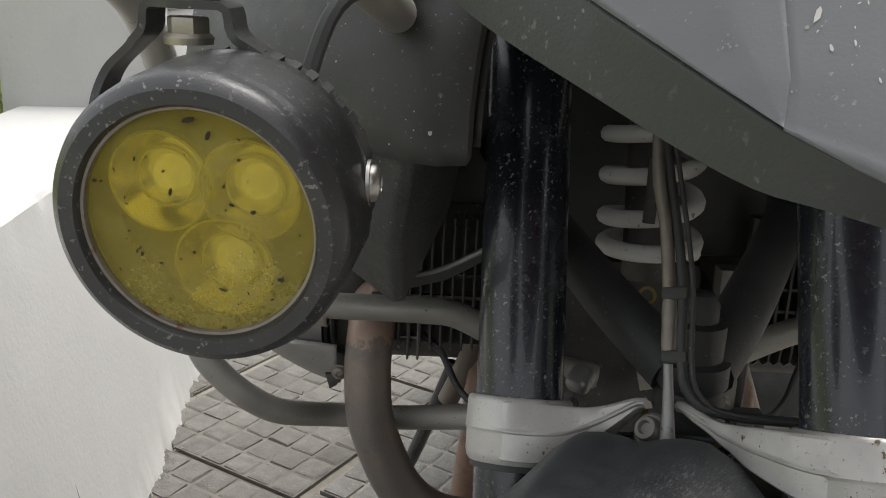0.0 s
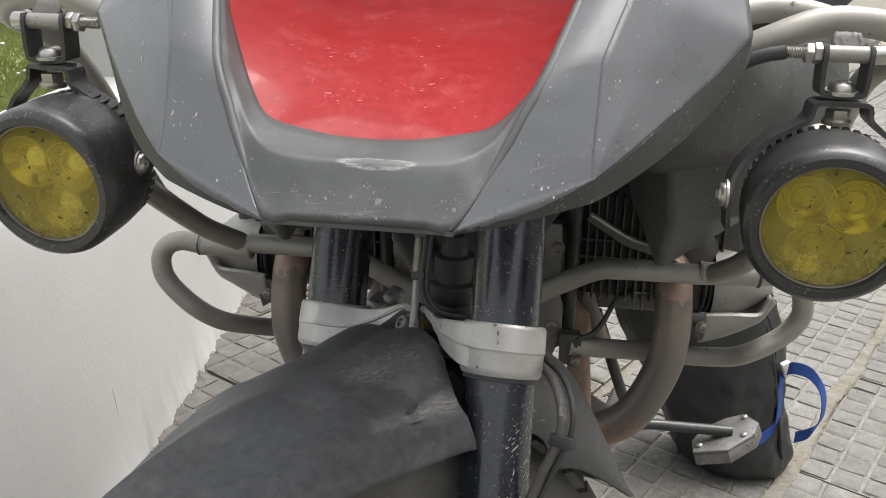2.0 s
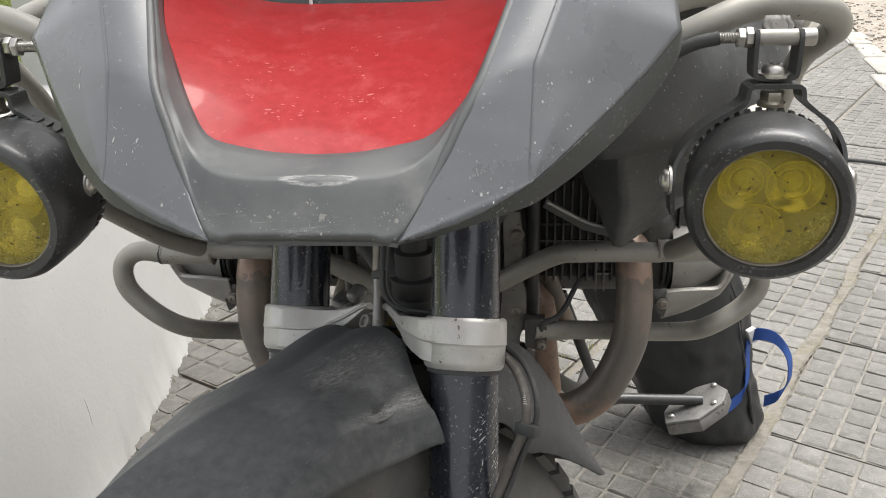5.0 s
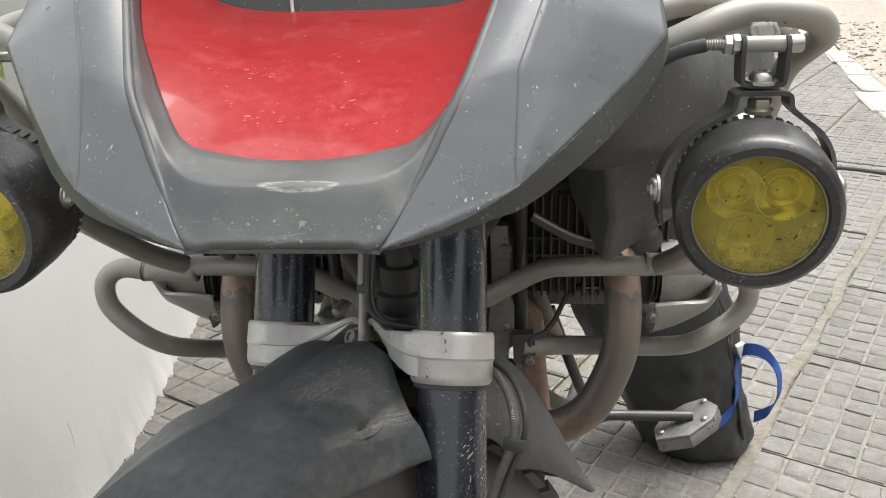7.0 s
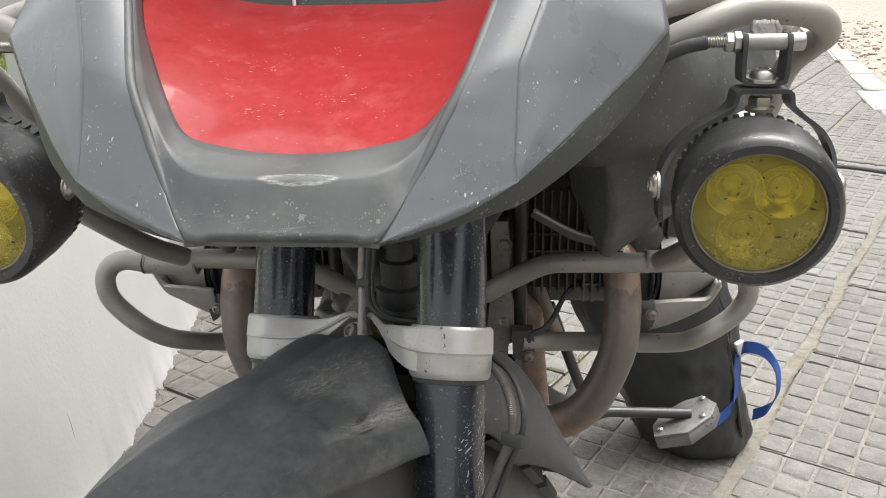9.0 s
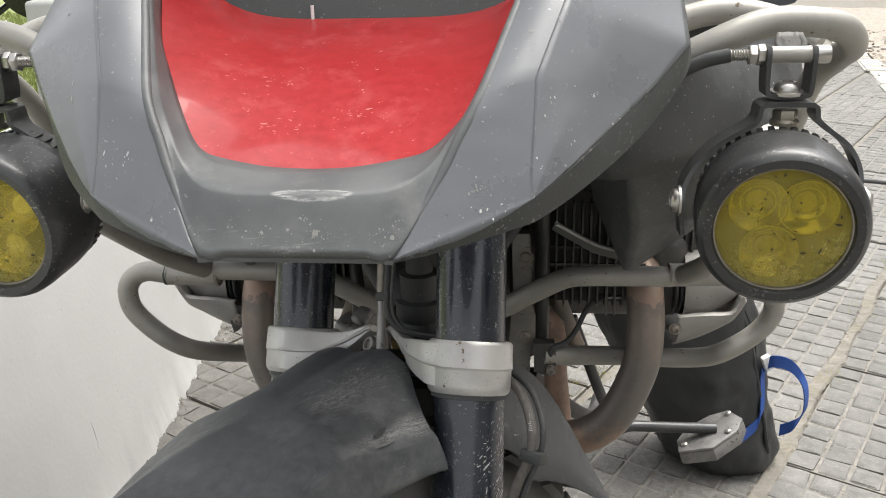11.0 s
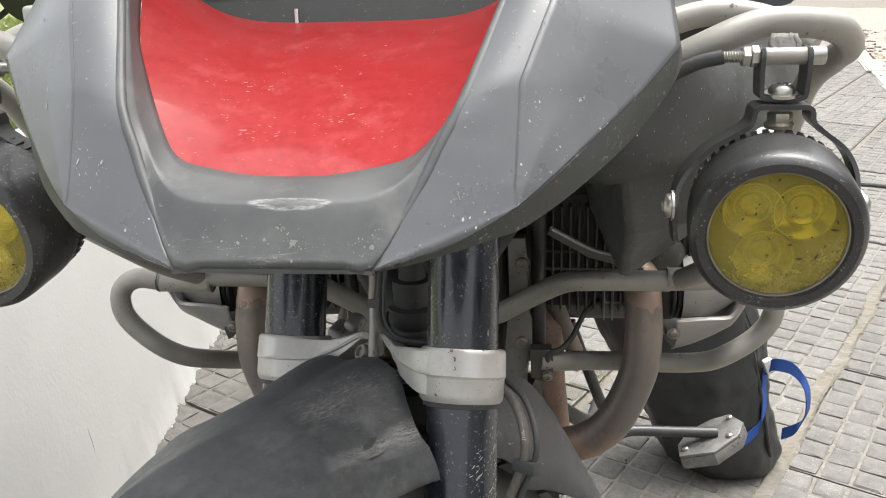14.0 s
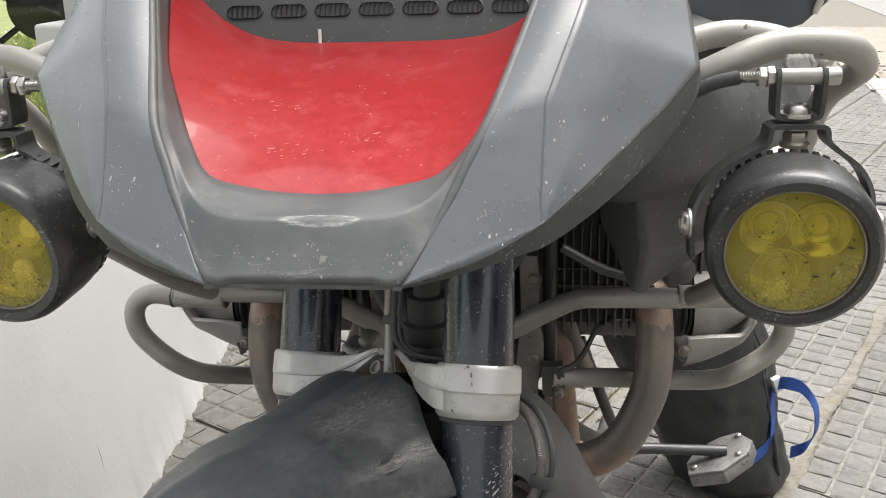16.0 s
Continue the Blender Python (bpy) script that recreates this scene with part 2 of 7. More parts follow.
LAWN = surf("lawn", (0.11, 0.145, 0.035), (0.18, 0.205, 0.07), (0.8, 0.95), scale=5, speck=((0.38, 0.37, 0.16), 60, 0.58), bump=0.8, bscale=120)
BAG = surf("bag_fabric", (0.014, 0.015, 0.0155), (0.024, 0.025, 0.0255), (0.38, 0.55), scale=14, speck=((0.07, 0.068, 0.064), 300, 0.69), bump=0.7, bscale=34, big=((0.036, 0.037, 0.037), 11, 0.57))
BLUE = surf("blue_webbing", (0.016, 0.06, 0.25), (0.024, 0.08, 0.31), (0.6, 0.75), scale=60, bump=0.5, bscale=900)
BRASS = surf("brass_plating", (0.3, 0.23, 0.08), (0.38, 0.29, 0.1), (0.35, 0.5), metal=0.6, scale=60)
COPPER_NUT = surf("dull_nut", (0.32, 0.29, 0.235), (0.43, 0.4, 0.33), (0.35, 0.5), metal=0.7, scale=80, speck=((0.2, 0.12, 0.07), 400, 0.62))
WHITE_CLIP = surf("white_plastic", (0.7, 0.7, 0.68), (0.76, 0.76, 0.74), (0.4, 0.5), scale=40)
GLOSS = surf("gloss_black", (0.012, 0.012, 0.013), (0.02, 0.02, 0.021), (0.1, 0.2), scale=30, speck=(DUST, 150, 0.7), bump=0.02, coat=0.5)


CHIP = surf("chip", (0.36, 0.355, 0.34), (0.5, 0.49, 0.47), (0.7, 0.85), scale=200, bump=0)
MUD = surf("dried_mud", (0.12, 0.09, 0.06), (0.22, 0.175, 0.125), (0.8, 0.95), scale=150, bump=0)
MUD_PALE = surf("pale_dust", (0.17, 0.165, 0.155), (0.27, 0.26, 0.245), (0.8, 0.9), scale=200, bump=0)
MUD_DIM = surf("dim_dust", (0.1, 0.099, 0.095), (0.16, 0.157, 0.15), (0.8, 0.9), scale=200, bump=0)
PALE_RED = surf("pale_red_chip", (0.42, 0.09, 0.09), (0.55, 0.2, 0.19), (0.6, 0.8), scale=200, bump=0)


def worn(m, spots, along, colour):
    """Streaky scuffs inside oval spots (centre, half length, half width, thinness), drawn out along one direction."""
    n, l = m.node_tree.nodes, m.node_tree.links
    b = n["Principled BSDF"]
    tc = n.new("ShaderNodeTexCoord")
    ax = Vector(along).normalized()
    ay = ax.orthogonal().normalized()
    turn = Matrix((ax, ay, ax.cross(ay))).to_euler()

    def placed(centre, scale):
        sub, mp = n.new("ShaderNodeVectorMath"), n.new("ShaderNodeMapping")
        sub.operation = "SUBTRACT"
        sub.inputs[1].default_value = centre
        mp.vector_type = "POINT"
        mp.inputs["Rotation"].default_value = turn
        mul = n.new("ShaderNodeVectorMath")
        mul.operation = "MULTIPLY"
        mul.inputs[1].default_value = scale
        l.new(tc.outputs["Object"], sub.inputs[0])
        l.new(sub.outputs[0], mp.inputs["Vector"])
        l.new(mp.outputs[0], mul.inputs[0])
        return mul.outputs[0]

    def step(sock, lo, hi):
        r = n.new("ShaderNodeMapRange")
        r.inputs["From Min"].default_value, r.inputs["From Max"].default_value = lo, hi
        l.new(sock, r.inputs["Value"])
        return r.outputs["Result"]

    def calc(op, x, y):
        c = n.new("ShaderNodeMath")
        c.operation = op
        l.new(x, c.inputs[0])
        l.new(y, c.inputs[1])
        return c.outputs[0]

    total = None
    for centre, length, width, thin in spots:
        d = n.new("ShaderNodeVectorMath")
        d.operation = "LENGTH"
        l.new(placed(centre, (1 / length, 1 / width, 1 / width)), d.inputs[0])
        fade = step(d.outputs["Value"], 1.0, 0.35)
        streaks = None
        for scale, lift in (((90, 700, 700), 0.0), ((420, 900, 900), 0.02), ((60, 240, 240), 0.03)):
            t = n.new("ShaderNodeTexNoise")
            t.inputs["Scale"].default_value, t.inputs["Detail"].default_value, t.inputs["Roughness"].default_value = 1.0, 4.0, 0.65
            l.new(placed(centre, scale), t.inputs["Vector"])
            k = step(t.outputs["Fac"], thin + lift, thin + lift + 0.14)
            streaks = calc("MAXIMUM", streaks, k) if streaks else k
        k = calc("MULTIPLY", fade, streaks)
        total = calc("MAXIMUM", total, k) if total else k
    x = n.new("ShaderNodeMix")
    x.data_type = "RGBA"
    l.new(total, x.inputs[0])
    l.new(b.inputs["Base Color"].links[0].from_socket, x.inputs[6])
    x.inputs[7].default_value = (*colour, 1)
    l.new(x.outputs[2], b.inputs["Base Color"])


def heated(name, stops):
    """Pipe steel whose heat colours change with height, the bands broken up by noise."""
    m = surf(name, (0.2, 0.18, 0.16), (0.27, 0.24, 0.21), (0.36, 0.55), metal=0.35, scale=14, speck=((0.13, 0.09, 0.07), 260, 0.64), bump=0.14, bscale=600, big=((0.42, 0.26, 0.19), 32, 0.55))
    n, l = m.node_tree.nodes, m.node_tree.links
    b = n["Principled BSDF"]
    tc, sep, wob = n.new("ShaderNodeTexCoord"), n.new("ShaderNodeSeparateXYZ"), n.new("ShaderNodeTexNoise")
    wob.inputs["Scale"].default_value, wob.inputs["Detail"].default_value, wob.inputs["Roughness"].default_value = 34, 8, 0.68
    l.new(tc.outputs["Object"], sep.inputs[0])
    l.new(tc.outputs["Object"], wob.inputs["Vector"])
    add = n.new("ShaderNodeMath")
    add.operation = "MULTIPLY_ADD"
    add.inputs[1].default_value = 0.09
    l.new(wob.outputs["Fac"], add.inputs[0])
    l.new(sep.outputs["Z"], add.inputs[2])
    span = n.new("ShaderNodeMapRange")
    span.inputs["From Min"].default_value, span.inputs["From Max"].default_value = 0.445, 0.745
    l.new(add.outputs[0], span.inputs["Value"])
    ramp = n.new("ShaderNodeValToRGB")
    while len(ramp.color_ramp.elements) < len(stops):
        ramp.color_ramp.elements.new(0.5)
    for e, (at, colour) in zip(ramp.color_ramp.elements, stops):
        e.position, e.color = at, (*colour, 1)
    l.new(span.outputs["Result"], ramp.inputs["Fac"])
    x = n.new("ShaderNodeMix")
    x.data_type = "RGBA"
    x.inputs[0].default_value = 0.66
    l.new(b.inputs["Base Color"].links[0].from_socket, x.inputs[6])
    l.new(ramp.outputs["Color"], x.inputs[7])
    l.new(x.outputs[2], b.inputs["Base Color"])
    return m


HEATED = heated("heated_steel", ((0.0, (0.25, 0.145, 0.09)), (0.25, (0.27, 0.16, 0.1)), (0.3, (0.11, 0.096, 0.085)), (0.55, (0.12, 0.11, 0.1)), (0.74, (0.24, 0.19, 0.155)), (0.825, (0.13, 0.108, 0.094)), (0.84, (0.36, 0.235, 0.175)), (1.0, (0.4, 0.27, 0.2))))


def glass(name, colour, dirt, low, high):
    """Tinted glass under a film of dried dirt, thicker towards its lower edge (z from low to high)."""
    m = bpy.data.materials.new(name)
    m.use_nodes = True
    n, l = m.node_tree.nodes, m.node_tree.links
    b = n["Principled BSDF"]
    b.inputs["IOR"].default_value = 1.14
    tc, sep = n.new("ShaderNodeTexCoord"), n.new("ShaderNodeSeparateXYZ")
    l.new(tc.outputs["Object"], sep.inputs[0])

    def ramp(sock, lo, hi, a, c):
        r = n.new("ShaderNodeMapRange")
        for k, v in (("From Min", lo), ("From Max", hi), ("To Min", a), ("To Max", c)):
            r.inputs[k].default_value = v
        l.new(sock, r.inputs["Value"])
        return r.outputs["Result"]

    def math_node(op, a, c):
        q = n.new("ShaderNodeMath")
        q.operation, q.use_clamp = op, True
        l.new(a, q.inputs[0])
        l.new(c, q.inputs[1])
        return q.outputs[0]

    def noise_node(scale, detail):
        t = n.new("ShaderNodeTexNoise")
        t.inputs["Scale"].default_value, t.inputs["Detail"].default_value, t.inputs["Roughness"].default_value = scale, detail, 0.7
        l.new(tc.outputs["Object"], t.inputs["Vector"])
        return t.outputs["Fac"]

    blotch = ramp(noise_node(34, 4), 0.42, 0.75, 0.12, 0.42)
    fall = ramp(sep.outputs["Z"], low, high, 0.34, 0.03)
    grime = math_node("ADD", math_node("MULTIPLY", blotch, ramp(noise_node(420, 6), 0.35, 0.65, 0.75, 1.0)), math_node("MULTIPLY", fall, ramp(noise_node(300, 8), 0.36, 0.6, 0.2, 1.0)))
    mx = n.new("ShaderNodeMix")
    mx.data_type = "RGBA"
    mx.inputs[6].default_value, mx.inputs[7].default_value = (*colour, 1), (*dirt, 1)
    l.new(grime, mx.inputs[0])
    l.new(mx.outputs[2], b.inputs["Base Color"])
    l.new(ramp(grime, 0, 1, 0.1, 0.6), b.inputs["Roughness"])
    l.new(ramp(grime, 0, 1, 0.965, 0.15), b.inputs["Transmission Weight"])
    return m


YELLOW_LENS = glass("yellow_lens", (0.72, 0.62, 0.16), (0.38, 0.325, 0.165), 0.85, 0.9)
LED_DOME = surf("led_dome", (0.75, 0.72, 0.3), (0.8, 0.78, 0.35), (0.05, 0.1), scale=60, bump=0)
LED_LIT = surf("led_lit", (0.75, 0.72, 0.3), (0.8, 0.78, 0.35), (0.05, 0.1), scale=60, bump=0)
LED_LIT.node_tree.nodes["Principled BSDF"].inputs["Emission Color"].default_value = (1.0, 0.95, 0.55, 1)
LED_LIT.node_tree.nodes["Principled BSDF"].inputs["Emission Strength"].default_value = 0.1
FLY = surf("dead_fly", (0.012, 0.008, 0.005), (0.03, 0.02, 0.012), (0.6, 0.8), scale=500)
FIN_DARK = surf("dirty_fin", (0.045, 0.044, 0.041), (0.085, 0.082, 0.076), (0.45, 0.6), metal=0.2, scale=40, speck=((0.16, 0.14, 0.11), 260, 0.63), bump=0.15)
DUCT_PLASTIC = surf("duct_plastic", (0.046, 0.0485, 0.048), (0.072, 0.0745, 0.072), (0.42, 0.6), scale=60, speck=((0.17, 0.167, 0.158), 380, 0.63), bump=0.4, bscale=300, big=((0.085, 0.087, 0.085), 22, 0.54))
FAIRING_PLASTIC = surf("fairing_plastic", (0.03, 0.031, 0.03), (0.052, 0.053, 0.051), (0.46, 0.62), scale=18, speck=((0.19, 0.187, 0.178), 300, 0.655), bump=0.12, bscale=700, big=((0.09, 0.093, 0.092), 9, 0.54))
WELD = surf("weld_bead", (0.1, 0.096, 0.088), (0.15, 0.144, 0.132), (0.5, 0.65), scale=60, speck=((0.07, 0.05, 0.04), 300, 0.6), bump=0.2, bscale=500)
BLACK_STEEL = surf("black_steel", (0.03, 0.0305, 0.031), (0.05, 0.05, 0.049), (0.3, 0.48), scale=40, speck=((0.2, 0.185, 0.165), 420, 0.65), bump=0.08, bscale=700)
REFLECTOR = surf("reflector", (0.4, 0.375, 0.22), (0.48, 0.45, 0.28), (0.3, 0.45), metal=0.4, scale=30, bump=0)
LED_CUP = surf("led_cup", (0.7, 0.68, 0.38), (0.78, 0.76, 0.44), (0.1, 0.16), metal=0.9, scale=60, bump=0)

# ---- building tools ----
OFFSET = {}


def thing(name, base, label, category, group="", kind=""):
    """An Empty at the base of a thing; its parts are given in the same space as base."""
    ob = new(name)
    ob.empty_display_size = 0.05
    ob.location = base
    OFFSET[ob.name] = Vector(base)
    return tagged(ob, label, category, group, kind)


def part(name, bm, material, parent=None, label="", smooth=40):
    """One mesh object out of a bmesh, under its thing or part."""
    me = bpy.data.meshes.new(name)
    off = OFFSET.get(parent.name, Vector()) if parent else Vector()
    if off.length:
        bmesh.ops.translate(bm, verts=bm.verts, vec=-off)
    bmesh.ops.recalc_face_normals(bm, faces=bm.faces)
    bm.to_mesh(me)
    bm.free()
    me.materials.append(material)
    if smooth:
        for p in me.polygons:
            p.use_smooth = True
        me.set_sharp_from_angle(angle=radians(smooth))
    ob = new(name, me)
    if parent:
        ob.parent = parent
    OFFSET[ob.name] = off
    return tagged(ob, label)


def spline(pts, n):
    """n points along a Catmull-Rom curve through pts, evenly spread by length."""
    p = [Vector(q) for q in pts]
    if len(p) == 2:
        return [p[0].lerp(p[1], i / (n - 1)) for i in range(n)]
    p = [p[0] * 2 - p[1]] + p + [p[-1] * 2 - p[-2]]
    fine = []
    for a, b, c, d in zip(p, p[1:], p[2:], p[3:]):
        for i in range(12):
            t = i / 12
            fine.append(0.5 * (2 * b + (c - a) * t + (2 * a - 5 * b + 4 * c - d) * t * t + (3 * b - a - 3 * c + d) * t ** 3))
    fine.append(p[-2])
    run = [0.0]
    for a, b in zip(fine, fine[1:]):
        run.append(run[-1] + (b - a).length)
    out, k = [], 0
    for i in range(n):
        s = run[-1] * i / (n - 1)
        while k < len(run) - 2 and run[k + 1] < s:
            k += 1
        w = (s - run[k]) / max(run[k + 1] - run[k], 1e-9)
        out.append(fine[k].lerp(fine[k + 1], min(max(w, 0), 1)))
    return out


def grid(bm, rows, closed=False):
    """Quads between rows of points."""
    vs = [[bm.verts.new(p) for p in r] for r in rows]
    for a, b in zip(vs, vs[1:]):
        m = len(a)
        for j in range(m if closed else m - 1):
            bm.faces.new((a[j], a[(j + 1) % m], b[(j + 1) % m], b[j]))
    return vs


def pipe(bm, pts, radius, n=40, segs=16, cap=True, flat=1.0):
    """A tube along a smooth curve; radius may be a list along it; flat squeezes it to a strap."""
    path = spline(pts, n)
    rad = radius if isinstance(radius, (list, tuple)) else [radius]
    up = Vector((0.13, 0.21, 1)).normalized()
    rows = []
    for i, p in enumerate(path):
        d = (path[min(i + 1, n - 1)] - path[max(i - 1, 0)]).normalized()
        side = d.cross(up)
        side = side.normalized() if side.length > 1e-4 else Vector((1, 0, 0))
        up = side.cross(d).normalized()
        s = i / (n - 1) * (len(rad) - 1)
        k = min(int(s), len(rad) - 2) if len(rad) > 1 else 0
        r = rad[0] if len(rad) == 1 else rad[k] + (rad[k + 1] - rad[k]) * (s - k)
        rows.append([p + side * math.cos(a) * r + up * math.sin(a) * r * flat for a in (2 * math.pi * j / segs for j in range(segs))])
    vs = grid(bm, rows, closed=True)
    if cap:
        bm.faces.new(vs[0])
        bm.faces.new(vs[-1])
    return bm


def lathe(bm, profile, m=None, segs=48):
    """A turned form: profile of (radius, height) about the z axis of m."""
    m = m or Matrix()
    rows = [[m @ Vector((r * math.cos(a), r * math.sin(a), z)) for a in (2 * math.pi * j / segs for j in range(segs))] for r, z in profile]
    vs = grid(bm, rows, closed=True)
    bmesh.ops.remove_doubles(bm, verts=bm.verts, dist=1e-6)
    return bm


def block(bm, size, m=None, bevel=0.0, segs=2):
    """A box with rounded edges, centred on m."""
    made = bmesh.ops.create_cube(bm, size=1.0)["verts"]
    bmesh.ops.transform(bm, matrix=(m or Matrix()) @ Matrix.Diagonal((*size, 1)), verts=made)
    if bevel:
        edges = list({e for v in made for e in v.link_edges})
        bmesh.ops.bevel(bm, geom=edges, offset=bevel, segments=segs, affect="EDGES", profile=0.5)
    return bm


def plate(bm, outline, thick, m=None, bevel=0.0):
    """A flat plate: outline in the xy plane of m, thick along its z."""
    m = m or Matrix()
    low = [bm.verts.new(m @ Vector((x, y, -thick / 2))) for x, y in outline]
    top = [bm.verts.new(m @ Vector((x, y, thick / 2))) for x, y in outline]
    fs = [bm.faces.new(low[::-1]), bm.faces.new(top)]
    k = len(low)
    for i in range(k):
        fs.append(bm.faces.new((low[i], low[(i + 1) % k], top[(i + 1) % k], top[i])))
    if bevel:
        bmesh.ops.bevel(bm, geom=list({e for f in fs[:2] for e in f.edges}), offset=bevel, segments=2, affect="EDGES", profile=0.5)
    return bm


def bent(pts, k):
    """k points on each stretch of a line with sharp bends."""
    p = [Vector(q) for q in pts]
    return [a.lerp(b, i / k) for a, b in zip(p, p[1:]) for i in range(k)] + [p[-1]]


def frame_at(o, z, x=(1, 0, 0)):
    """A pose at o whose z axis points along z."""
    z = Vector(z).normalized()
    x = Vector(x)
    if abs(x.normalized().dot(z)) > 0.98:
        x = Vector((0, 0, 1))
    x = (x - z * x.dot(z)).normalized()
    return Matrix.Translation(o) @ Matrix((x, z.cross(x), z)).transposed().to_4x4()


def skin(ob, thick, offset=-1):
    s = ob.modifiers.new("thickness", "SOLIDIFY")
    s.thickness, s.offset = thick, offset
    return ob


def chips(ob, name, count, size, material, seed=1, keep=None, long=1.0, along=(0, 0, 1), label="", gather=0.45):
    """Small flat flecks strewn over the faces of ob: stone chips, dried mud, scratches."""
    rng = random.Random(seed)
    me = ob.data
    polys = [q for q in me.polygons if q.area > 6e-6 and (not keep or keep(q.center + OFFSET[ob.name], q.normal))]
    if not polys:
        return None
    weights = [q.area for q in polys]
    verts, faces = [], []
    seeds = rng.choices(polys, weights, k=max(3, count // 14))
    for q in [rng.choice(seeds) if rng.random() < gather else rng.choices(polys, weights)[0] for i in range(count)]:
        co = [me.vertices[i].co for i in q.vertices]
        u, v = (min(1.2, max(-0.2, rng.gauss(0.5, 0.3))) for k in range(2))
        a, b, c, d = co[0], co[1], co[2], co[3 % len(co)]
        o = a.lerp(b, u).lerp(d.lerp(c, u), v) if len(co) > 3 else a.lerp(b, u).lerp(c, v * 0.5)
        nrm = q.normal
        x = Vector(along) + Vector((rng.gauss(0, 0.35), rng.gauss(0, 0.35), rng.gauss(0, 0.35)))
        x = x - nrm * x.dot(nrm)
        if x.length < 1e-3:
            continue
        x.normalize()
        y = nrm.cross(x)
        r = size * min(2.4, math.exp(rng.gauss(-0.75, 0.6)))
        k, base = 7, len(verts)
        for j in range(k):
            t = 2 * math.pi * j / k
            w = r * rng.uniform(0.6, 1.15)
            verts.append(o + x * (math.cos(t) * w * long) + y * (math.sin(t) * w / long ** 0.5) + nrm * 0.00025)
        faces.append(tuple(range(base, base + k)))
    m2 = bpy.data.meshes.new(name)
    m2.from_pydata([tuple(w) for w in verts], [], faces)
    m2.materials.append(material)
    o2 = new(name, m2)
    o2.parent = ob if (ob.parent is None or ob.parent.parent is None) else ob.parent
    return tagged(o2, label, kind="stuff")


def hexagon(r):
    return [(r * math.cos(i * math.pi / 3), r * math.sin(i * math.pi / 3)) for i in range(6)]


def bolt(bm, o, axis, r, h, socket=True):
    """A round-headed bolt with a washer and a hexagon socket, its head along axis."""
    m = frame_at(o, axis)
    lathe(bm, [(0, 0), (r * 1.25, 0), (r * 1.25, h * 0.25), (r, h * 0.28), (r * 0.97, h * 0.6), (r * 0.75, h * 0.9), (r * 0.45, h), (r * 0.42, h * 0.75), (0, h * 0.7)], m, 20)
    return bm

# ---- the large structure ----
WALL_LEAN, WALL_TOP = 0.213, 0.60
SCRATCH = ((1.190, 0.189), (1.189, 0.163), (1.183, 0.137))


def wall_x(y, z=0.0):
    """The front face of the garden wall: it runs slightly askew and leans back."""
    return -0.507 - 0.157 * (y - 1.2) - WALL_LEAN * z


